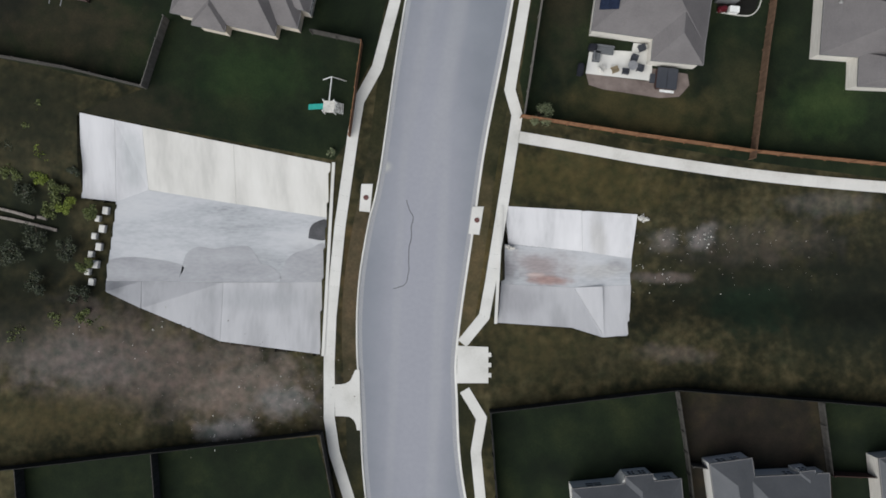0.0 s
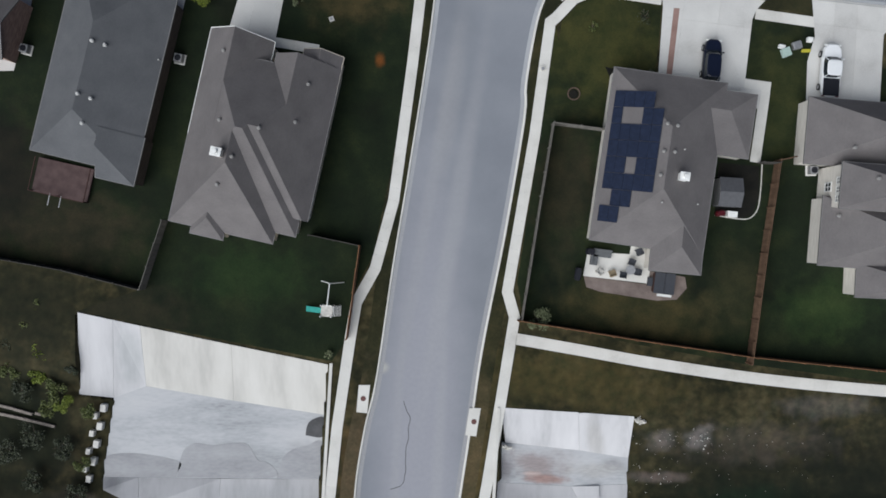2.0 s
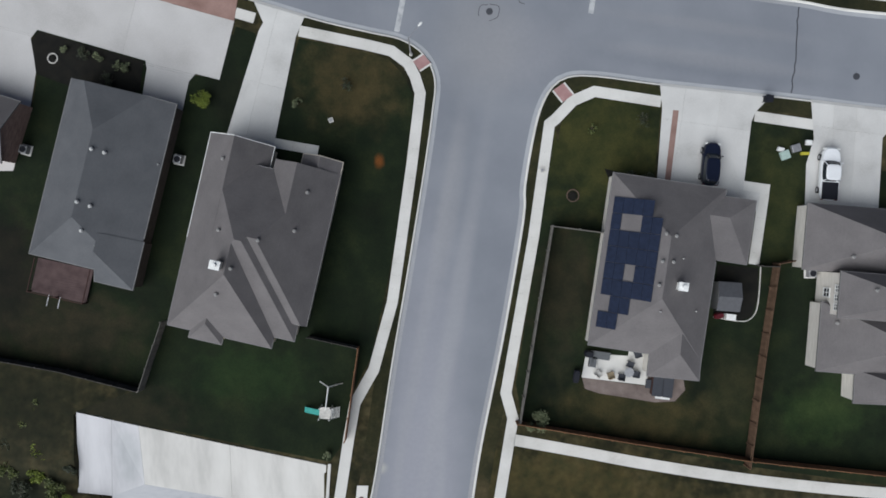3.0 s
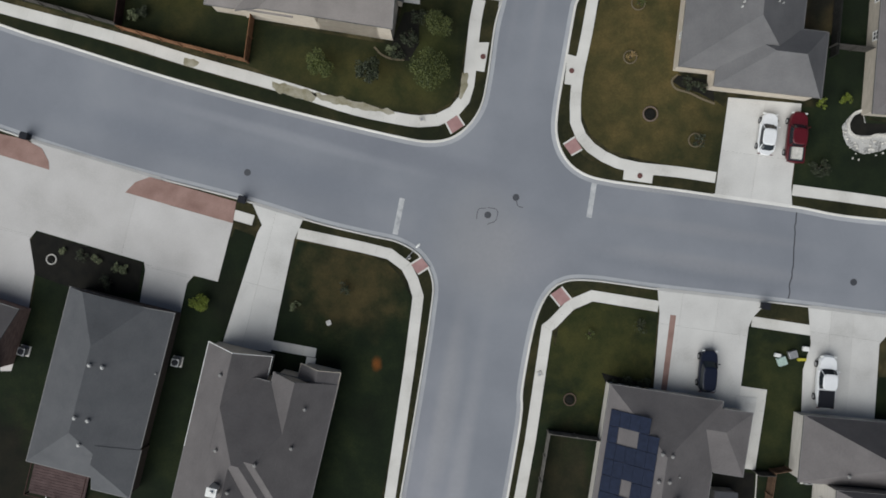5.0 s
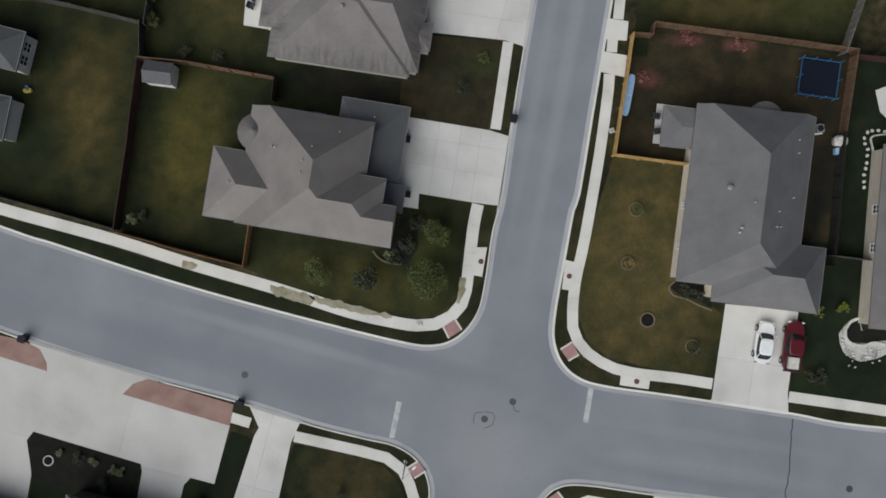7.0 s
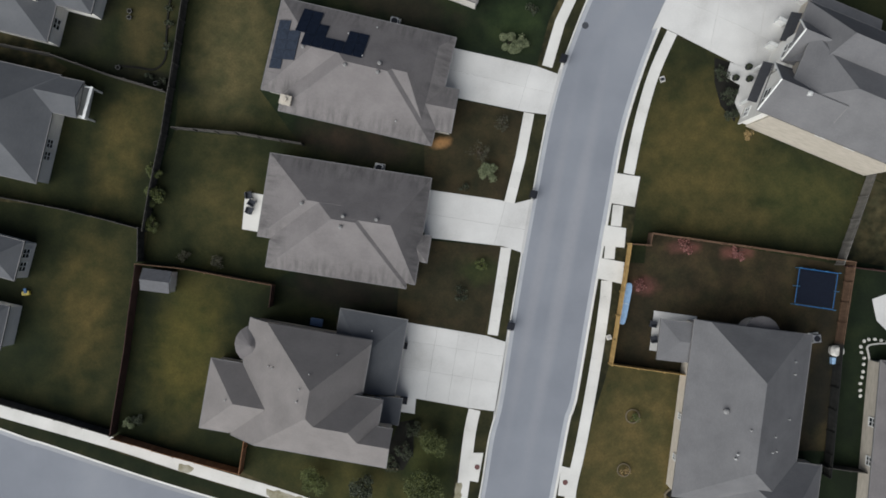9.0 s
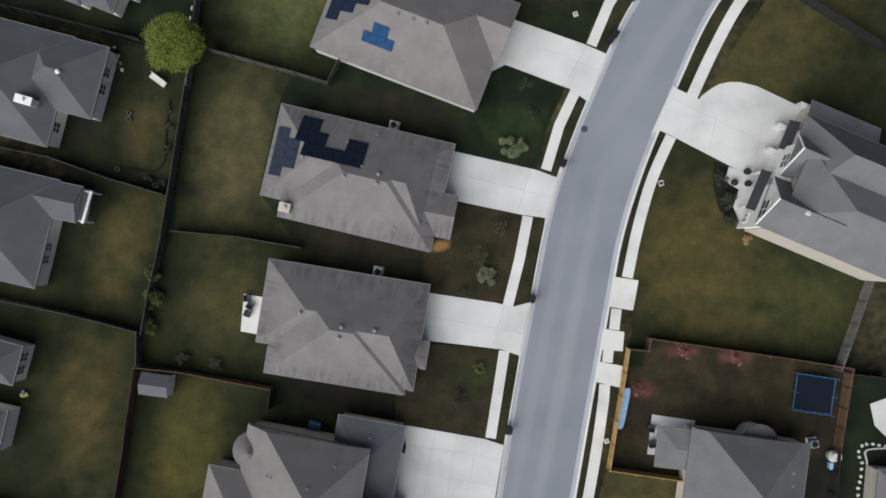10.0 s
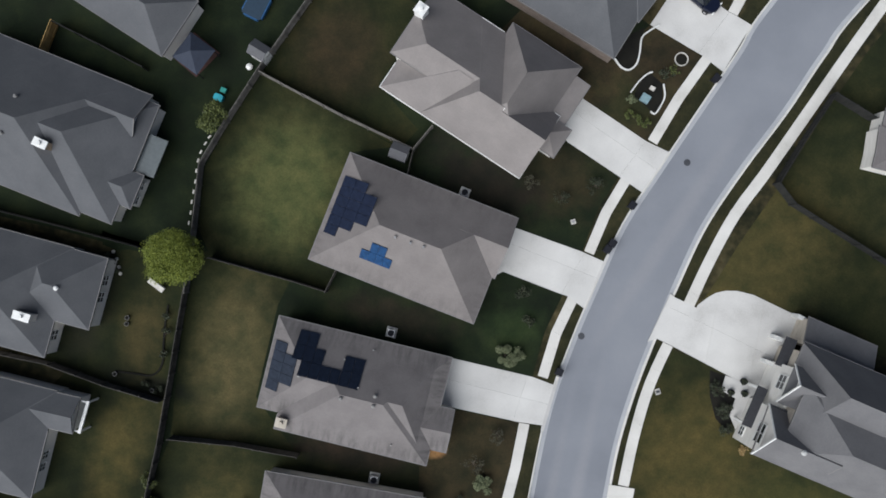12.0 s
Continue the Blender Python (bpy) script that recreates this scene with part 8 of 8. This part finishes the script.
border([(33.67, 30.00), (33.49, 27.15), (33.19, 25.36), (32.42, 24.42), (31.23, 24.30), (28.68, 24.72)], "thin pale curved kerb round a side yard", STONE, 0.09, 0.12)


def chair(p, turn, mat=CHAR, label="dark wicker patio chair with arms"):
    c = thing("patio_chair", label, "chair", "patio chairs", (*p, G + 0.06), turn)
    part("seat", box(bmesh.new(), (0, 0, 0.38), (0.62, 0.62, 0.14)), mat, c)
    part("backrest", box(bmesh.new(), (-0.3, 0, 0.62), (0.1, 0.62, 0.5)), mat, c)
    for s in (-1, 1):
        part("armrest", box(bmesh.new(), (0, s * 0.33, 0.55), (0.6, 0.08, 0.06)), mat, c)
        for x in (-0.27, 0.27):
            part("leg", box(bmesh.new(), (x, s * 0.28, 0.16), (0.06, 0.06, 0.32)), mat, c)


for q, a, m, l in ((((16.55, 18.81)), 40, STONE, "pale patio chair with cushions"), (((17.85, 18.69)), 110, plain("tan_cushion", (0.24, 0.19, 0.12), 0.9), "tan patio chair with cushions"), (((18.98, 18.51)), 80, CHAR, "dark wicker patio chair with arms"), (((20.47, 18.80)), 170, CHAR, "dark wicker patio chair with arms"), (((19.88, 19.81)), 250, CHAR, "dark wicker patio chair with arms"), (((20.65, 20.88)), 200, CHAR, "dark wicker patio chair with arms")):
    chair(q, a, m, l)
for q, a in ((((-19.85, 101.46)), 10), (((-19.53, 100.69)), 60), (((-19.75, 99.85)), -20)):
    chair(q, a)
sofa = thing("patio_sofa", "grey cushioned corner sofa on a patio", "sofa", "", (*(16.79, 20.53), G + 0.06), -8)
for c, s, nm in (((0, 0.2, 0.25), (1.9, 0.75, 0.4), "seat"), ((0, 0.55, 0.5), (1.9, 0.18, 0.5), "backrest"), ((-0.75, -0.55, 0.25), (0.75, 1.1, 0.4), "seat"), ((-1.05, -0.2, 0.5), (0.18, 1.6, 0.5), "backrest")):
    part(nm, box(bmesh.new(), c, s), plain("grey_cushion", (0.10, 0.105, 0.11), 0.9), sofa)
table = thing("patio_table", "small round patio table among chairs", "table", "", (*(19.70, 19.04), G + 0.06))
bm = bmesh.new()
bmesh.ops.create_cone(bm, cap_ends=True, segments=20, radius1=0.5, radius2=0.5, depth=0.05, matrix=Matrix.Translation((0, 0, 0.7)))
part("tabletop", bm, STEEL, table)
bm = bmesh.new()
limb(bm, (0, 0, 0), (0, 0, 0.7), 0.2, 0.05, 10)
part("pedestal", bm, STEEL, table)
grill = thing("barbecue", "black covered barbecue at the patio's edge", "barbecue", "", (*(15.54, 20.95), G + 0.06), -8)
part("cover", ring_loft(bmesh.new(), [(0, -0.4, 0.4, 0.32), (0.8, -0.45, 0.45, 0.35), (1.1, -0.35, 0.35, 0.25)]), BLACK, grill)
grill = thing("barbecue", "black barrel barbecue on the lawn", "barbecue", "", (*(14.23, 18.64), G), 80)
part("drum", ring_loft(bmesh.new(), [(0.5, -0.65, 0.65, 0.3), (0.8, -0.7, 0.7, 0.36), (1.0, -0.6, 0.6, 0.25)]), BLACK, grill)
for x in (-0.5, 0.5):
    part("leg", box(bmesh.new(), (x, 0, 0.26), (0.06, 0.5, 0.52)), BLACK, grill)
spa = thing("hot_tub", "square hot tub with a charcoal cover and steps", "hot tub", "", (*(23.17, 17.60), G + 0.03), -7)
bm = box(bmesh.new(), (0, 0, 0.42), (2.15, 2.15, 0.84))
bmesh.ops.bevel(bm, geom=bm.edges[:], offset=0.12, segments=2, affect="EDGES")
part("cabinet", bm, DARKWOOD, spa)
for s in (-1, 1):
    bm = box(bmesh.new(), (s * 0.54, 0, 0.9), (1.06, 2.2, 0.12))
    bmesh.ops.bevel(bm, geom=bm.edges[:], offset=0.04, segments=2, affect="EDGES")
    part("cover", bm, CHAR, spa)
part("step", box(bmesh.new(), (-1.35, 0, 0.2), (0.5, 0.9, 0.4)), CHAR, spa)
part("slatted_shelf", box(bmesh.new(), (0.2, -1.25, 0.5), (1.5, 0.25, 0.1)), TRIM, spa)


def shed(p, turn, size, label, roof_mat, wall_mat, high=1.9, rise=0.55):
    s = thing("garden_shed", label, "shed", "", (*p, G), turn)
    x, y = size[0] / 2, size[1] / 2
    part("wall", box(bmesh.new(), (0, 0, high / 2), (size[0] - 0.2, size[1] - 0.2, high)), wall_mat, s)
    for k in (-1, 1):
        bm = bmesh.new()
        top = [bm.verts.new(q) for q in ((-x, k * y, high), (x, k * y, high), (x, 0, high + rise), (-x, 0, high + rise))]
        low = [bm.verts.new((v.co.x, v.co.y, v.co.z - 0.08)) for v in top]
        bm.faces.new(top), bm.faces.new(low)
        for i in range(4):
            bm.faces.new((top[i], top[(i + 1) % 4], low[(i + 1) % 4], low[i]))
        part("roof_panel", bm, roof_mat, s)
    for k in (-1, 1):
        bm = bmesh.new()
        a = [bm.verts.new((k * (x - 0.12), q, z)) for q, z in ((-y + 0.1, high - 0.05), (y - 0.1, high - 0.05), (0, high + rise - 0.1))]
        b = [bm.verts.new((v.co.x - k * 0.08, v.co.y, v.co.z)) for v in a]
        bm.faces.new(a), bm.faces.new(b)
        for i in range(3):
            bm.faces.new((a[i], a[(i + 1) % 3], b[(i + 1) % 3], b[i]))
        part("gable", bm, wall_mat, s)
    part("door", box(bmesh.new(), (x - 0.08, 0, 0.9), (0.06, 0.9, 1.75)), TRIM, s)


GREYROOF = plain("grey_plastic_roof", (0.072, 0.073, 0.080), 0.7)
shed((-28.81, 92.38), -6, (3.0, 2.3), "small grey-roofed garden shed with white ends by a fence", GREYROOF, WHITE)
shed((29.65, 26.98), -4, (2.4, 3.0), "grey-roofed garden shed in a black side yard", GREYROOF, STEEL)
shed((-4.69, 138.82), -20, (1.9, 1.7), "small grey garden shed in a fence corner", GREYROOF, GREYROOF)
shed((-19.62, 148.86), -30, (2.0, 1.7), "pale grey plastic garden shed by a fence", GREYROOF, WHITE)
part("tool_chest", box(bmesh.new(), (0, 0, 0.4), (1.0, 0.6, 0.8)), WHITE, thing("storage_chest", "white storage chest beside a shed", "chest", "", (*(30.28, 24.78), G + 0.05), -6))
m = thing("garden_machine", "red garden machine beside a shed", "machine", "", (*(29.15, 24.90), G + 0.05), 10)
part("body", ring_loft(bmesh.new(), [(0.1, -0.5, 0.5, 0.3), (0.5, -0.5, 0.5, 0.3), (0.7, -0.3, 0.4, 0.2)]), RED, m)

gz = thing("gazebo", "garden gazebo with a blue-grey hipped roof on posts", "gazebo", "", (*(-26.20, 148.21), G), -35)
bm = bmesh.new()
vs = [bm.verts.new(q) for q in ((-1.6, -1.6, 2.3), (1.6, -1.6, 2.3), (1.6, 1.6, 2.3), (-1.6, 1.6, 2.3))]
tip = bm.verts.new((0, 0, 3.3))
for i in range(4):
    bm.faces.new((vs[i], vs[(i + 1) % 4], tip))
bm.faces.new(vs)
part("canopy", bm, plain("dark_blue_canvas", (0.022, 0.030, 0.050), 0.8), gz)
for x in (-1.45, 1.45):
    for y in (-1.45, 1.45):
        part("post", box(bmesh.new(), (x, y, 1.15), (0.1, 0.1, 2.3)), BLACK, gz)
structure("deck", slab([(-29.75, 148.76), (-27.00, 151.09), (-24.21, 148.95), (-26.64, 146.27)], G + 0.06, 0.1), DARKWOOD, "dark timber deck under a gazebo", "deck")

tr = thing("trampoline", "rectangular trampoline with a blue frame and black mat", "trampoline", "", (*(39.52, 92.96), G), -7)
part("jumping_mat", box(bmesh.new(), (0, 0, 0.85), (3.7, 3.5, 0.03)), plain("black_mat", (0.006, 0.009, 0.018), 0.8, 0.0, 0.15), tr)
for c, s in (((0, 1.9, 0.9), (4.1, 0.14, 0.06)), ((0, -1.9, 0.9), (4.1, 0.14, 0.06)), ((2.0, 0, 0.9), (0.12, 3.6, 0.06)), ((-2.0, 0, 0.9), (0.12, 3.6, 0.06))):
    bm = box(bmesh.new(), c, s)
    bmesh.ops.bevel(bm, geom=bm.edges[:], offset=0.03, segments=1, affect="EDGES")
    part("edge_pad", bm, BLUE, tr)
for x, y in [(x, y) for x in (-2.0, -0.7, 0.7, 2.0) for y in (-1.9, 1.9)] + [(-2.0, 0.0), (2.0, 0.0)]:
    bm = bmesh.new()
    limb(bm, (x, y, 0), (x * 1.02, y * 1.02, 1.5), 0.035, 0.035, 8)
    part("pole", bm, CYAN, tr)
tr = thing("trampoline", "blue-edged dark trampoline behind a fence", "trampoline", "", (*(-20.33, 154.01), G), -25)
bm = box(bmesh.new(), (0, 0, 0.5), (2.4, 3.0, 0.5))
bmesh.ops.bevel(bm, geom=[e for e in bm.edges if abs(e.verts[0].co.z - e.verts[1].co.z) > 0.1], offset=0.4, segments=3, affect="EDGES")
part("rim", bm, BLUE, tr)
part("jumping_mat", box(bmesh.new(), (0, 0, 0.77), (2.15, 2.75, 0.03)), plain("dark_blue_mat", (0.010, 0.030, 0.055), 0.7), tr)

pb = thing("paddleboard", "long pale blue paddleboard on trestles beside a fence", "paddleboard", "", (*(19.74, 90.98), G), 80)
bm = ring_loft(bmesh.new(), [(-0.06, -2.15, 2.15, 0.40), (0.0, -2.2, 2.2, 0.44), (0.06, -2.15, 2.15, 0.40)], 28, 5.0)
bmesh.ops.transform(bm, matrix=pose(0, 0, 0.75, 14, 0, 0), verts=bm.verts)
part("board", bm, SKYBLUE, pb)
bm = box(bmesh.new(), (0, 0, 0.07), (0.04, 0.7, 0.02))
bmesh.ops.transform(bm, matrix=pose(0, 0, 0.75, 14, 0, 0), verts=bm.verts)
part("strap", bm, WHITE, pb)
for x in (-1.4, 1.4):
    part("trestle", box(bmesh.new(), (x, 0, 0.34), (0.08, 0.6, 0.7)), GREYWOOD, pb)

ps = thing("play_set", "white play frame with a teal slide and a swing beam", "play set", "", (*(-11.85, 14.94), G), -4)
part("platform", box(bmesh.new(), (0, 0, 1.2), (1.2, 1.2, 0.1)), STONE, ps)
for x in (-0.55, 0.55):
    for y in (-0.55, 0.55):
        part("post", box(bmesh.new(), (x, y, 1.0), (0.1, 0.1, 2.0)), WHITE, ps)
for i in range(6):
    part("rung", box(bmesh.new(), (0.7 + i * 0.12, 0, 1.2 - i * 0.2), (0.06, 1.1, 0.06)), WHITE, ps)
bm = bmesh.new()
vs = [bm.verts.new(q) for q in ((-0.6, -0.28, 1.25), (-0.6, 0.28, 1.25), (-2.3, 0.28, 0.25), (-2.3, -0.28, 0.25), (-0.6, -0.28, 1.15), (-0.6, 0.28, 1.15), (-2.3, 0.28, 0.15), (-2.3, -0.28, 0.15))]
for q in ((0, 1, 2, 3), (4, 5, 6, 7), (0, 1, 5, 4), (1, 2, 6, 5), (2, 3, 7, 6), (3, 0, 4, 7)):
    bm.faces.new([vs[i] for i in q])
part("slide", bm, TEAL, ps, "teal plastic slide")
bm = bmesh.new()
limb(bm, (0.1, 0.5, 2.0), (0.25, 2.9, 2.1), 0.06, 0.06, 8)
part("swing_beam", bm, WHITE, ps)
for s in (-1, 1):
    bm = bmesh.new()
    limb(bm, (0.25, 2.9, 2.1), (0.25 + s * 1.2, 3.0, 0.0), 0.05, 0.05, 8)
    part("leg", bm, WHITE, ps)

DECKWOOD = material("purplish_deck_boards", [(0.4, (0.055, 0.034, 0.033)), (0.9, (0.10, 0.066, 0.064))], 1.2, 0.85, 16.0, 0.3)
dk = thing("patio_deck", "raised reddish-brown timber deck with low railings", "deck", "", (*(-39.44, 28.64), G), -13)
part("boards", box(bmesh.new(), (0, 0, 0.3), (5.9, 3.6, 0.12)), DECKWOOD, dk)
for k in range(12):
    part("board", box(bmesh.new(), (0, -1.65 + k * 0.3, 0.38), (5.9, 0.28, 0.04)), DECKWOOD, dk)
for x in (-2.9, 0.0, 2.9):
    part("post", box(bmesh.new(), (x, -1.75, 0.6), (0.12, 0.12, 1.2)), DARKWOOD, dk)
for c, s in (((0, -1.78, 1.15), (5.9, 0.08, 0.08)), ((-2.92, 0, 1.15), (0.08, 3.6, 0.08)), ((2.92, 0, 1.15), (0.08, 3.6, 0.08))):
    part("rail", box(bmesh.new(), c, s), DARKWOOD, dk)
for x in (-0.9, 0.3):
    part("stair_rail", box(bmesh.new(), (x, -2.3, 0.6), (0.07, 1.2, 0.07)), STEEL, dk)

# porch of the west house, small garden things
pg = thing("porch_frame", "white porch beam on posts behind a house", "porch", "", (*(-36.05, 110.45), G), -14)
part("beam", box(bmesh.new(), (0, 0, 2.3), (0.3, 3.4, 0.2)), WHITE, pg)
for y in (-1.55, 1.55):
    part("post", box(bmesh.new(), (0, y, 1.15), (0.16, 0.16, 2.3)), WHITE, pg)
    part("crossbeam", box(bmesh.new(), (-0.5, y, 2.3), (1.0, 0.14, 0.18)), WHITE, pg)
bn = thing("garden_bench", "pale grey garden bench under a tree", "bench", "", (*(-29.88, 124.11), G), -35)
part("seat", box(bmesh.new(), (0, 0, 0.42), (1.9, 0.6, 0.08)), STONE, bn)
part("backrest", box(bmesh.new(), (0, 0.3, 0.65), (1.9, 0.08, 0.45)), STONE, bn)
for x in (-0.8, 0.8):
    part("leg", box(bmesh.new(), (x, 0, 0.2), (0.1, 0.5, 0.4)), STONE, bn)
tb = thing("storage_box", "low dark blue storage box against a house wall", "storage box", "", (*(-12.45, 88.35), G), -8.6)
part("body", box(bmesh.new(), (0, 0, 0.3), (1.2, 0.7, 0.6)), MARINE_BOX, tb)
part("lid", box(bmesh.new(), (0, 0, 0.64), (1.28, 0.78, 0.08)), MARINE_BOX, tb)
chair((22.75, 88.9), 80), chair((22.85, 87.3), 100)
for q in ((-34.71, 127.49), (-34.33, 126.72), (-34.07, 125.89), (-33.87, 125.18)):
    bm = bmesh.new()
    bmesh.ops.create_cone(bm, cap_ends=True, segments=12, radius1=0.2, radius2=0.17, depth=0.1)
    st = tagged(part("stepping_stone", bm, STONE), "small pale round stepping stone on a lawn", "stepping stone", "stepping stones")
    st.location = (*q, G + 0.03)
for q, a in (((-3.2, 80.35), -8), ((-3.3, 86.1), -8)):
    cn = thing("storage_bin", "dark plastic bin beside a garage wall", "bin", "bins by the garage", (*q, G + 0.03), a)
    part("body", box(bmesh.new(), (0, 0, 0.35), (0.75, 0.6, 0.7)), BLACK, cn)
    part("lid", box(bmesh.new(), (0, 0, 0.73), (0.8, 0.66, 0.06)), BLACK, cn)
tv = thing("toy_car", "yellow and blue plastic ride-on toy on a lawn", "toy", "", (*(-43.05, 90.71), G), 10)
part("body", ring_loft(bmesh.new(), [(0.15, -0.45, 0.45, 0.25), (0.4, -0.4, 0.4, 0.22)]), plain("yellow_plastic", (0.5, 0.38, 0.06), 0.5), tv)
part("canopy", box(bmesh.new(), (0.05, 0.25, 0.45), (0.3, 0.5, 0.12)), BLUE, tv)
ball = thing("garden_ball", "large white ball on a lawn by a fence", "ball", "", (*(-20.94, 147.51), G))
bm = bmesh.new()
bmesh.ops.create_uvsphere(bm, u_segments=16, v_segments=10, radius=0.36, matrix=Matrix.Translation((0, 0, 0.36)))
part("shell", bm, WHITE, ball)
tc = thing("toy_tractor", "turquoise plastic ride-on toy on a lawn", "toy", "", (*(-24.12, 144.17), G), -20)
part("body", ring_loft(bmesh.new(), [(0.1, -0.55, 0.55, 0.38), (0.4, -0.5, 0.5, 0.36)]), plain("turquoise_plastic", (0.02, 0.34, 0.42), 0.5), tc)
part("seat", box(bmesh.new(), (0.25, 0.9, 0.3), (0.6, 0.5, 0.4)), TEAL, tc)
cv = thing("covered_grill", "pale grey covered barbecue by a fence", "barbecue", "", (*(41.95, 86.50), G), 0)
part("cover", ring_loft(bmesh.new(), [(0, -0.6, 0.6, 0.5), (0.7, -0.7, 0.7, 0.6), (1.1, -0.5, 0.5, 0.4)], 20, 3.0), STONE, cv)
bx = thing("storage_box", "pale blue plastic box by a fence", "storage box", "", (*(41.84, 85.43), G), 0)
part("box", box(bmesh.new(), (0, 0, 0.25), (0.65, 0.65, 0.5)), SKYBLUE, bx)
part("lid", box(bmesh.new(), (0, 0, 0.53), (0.7, 0.7, 0.06)), SKYBLUE, bx)
# clutter heaped by the drive
for q, s, mt, l in ((((36.11, 41.68)), (0.9, 0.9, 0.5), plain("mint_fabric", (0.34, 0.44, 0.40), 0.8), "pale green plastic crate on the grass"), (((37.24, 42.39)), (0.9, 0.8, 0.5), STEEL, "grey plastic crate on the grass"), (((38.61, 42.98)), (0.6, 0.5, 0.4), WHITE, "white box on the grass"), (((35.70, 42.28)), (0.7, 0.4, 0.3), WHITE, "white bag on the grass"), (((38.25, 41.85)), (0.9, 0.3, 0.3), plain("yellow_paint", (0.40, 0.36, 0.03), 0.6), "yellow toy on the grass")):
    c = thing("storage_crate", l, "crate", "clutter by the drive", (*q, G), random.uniform(-30, 30))
    bm = box(bmesh.new(), (0, 0, s[2] / 2), s)
    bmesh.ops.bevel(bm, geom=bm.edges[:], offset=0.05, segments=1, affect="EDGES")
    part("box", bm, mt, c)
    part("lid", box(bmesh.new(), (0, 0, s[2] + 0.02), (s[0] * 0.92, s[1] * 0.92, 0.05)), mt, c)
# white garden edging pickets
for i, q in enumerate([(-26.78, 130.79), (-26.64, 131.88), (-26.56, 133.02), (-26.42, 134.11), (-26.28, 135.19), (-26.21, 136.34), (-26.07, 137.43), (-25.80, 138.34), (-25.36, 139.26), (-24.96, 139.99)]):
    pk = tagged(part("edging_stone", box(bmesh.new(), (0, 0, 0.08), (0.15, 0.42, 0.2)), STONE), "white edging stone in a row along a fence", "edging stone", "edging stones")
    pk.matrix_world = pose(*q, G, 0, 0, -8 - max(0, i - 5) * 9)
# planters by the porch
for q in [(32.25, 116.05), (32.35, 114.80), (30.91, 114.87)]:
    pl = thing("planter", "dark round planter with a small plant", "planter", "planters by the porch", (*q, G + 0.02))
    bm = bmesh.new()
    limb(bm, (0, 0, 0), (0, 0, 0.5), 0.28, 0.36, 14)
    part("pot", bm, BLACK, pl)
    c = new("plant", crown_mesh(7, 0.45, 0.6, 0.4, 160, 0.15, 6))
    c.data.materials.append(LEAF_DARK)
    c.parent = pl
structure("porch_floor", slab([(30.44, 116.58), (34.19, 115.16), (32.31, 111.81), (31.62, 110.90), (30.98, 112.37), (31.53, 114.17), (30.01, 115.02)], G + 0.08, 0.2), DRIVE, "pale concrete porch floor", "porch")

# solar panels
h2.solar(0, 0, ["######.#", "#.######", "#.##.##.", "######..", ".#####.."], 2.4, 0.5, SOLAR, 1.66, 1.02)
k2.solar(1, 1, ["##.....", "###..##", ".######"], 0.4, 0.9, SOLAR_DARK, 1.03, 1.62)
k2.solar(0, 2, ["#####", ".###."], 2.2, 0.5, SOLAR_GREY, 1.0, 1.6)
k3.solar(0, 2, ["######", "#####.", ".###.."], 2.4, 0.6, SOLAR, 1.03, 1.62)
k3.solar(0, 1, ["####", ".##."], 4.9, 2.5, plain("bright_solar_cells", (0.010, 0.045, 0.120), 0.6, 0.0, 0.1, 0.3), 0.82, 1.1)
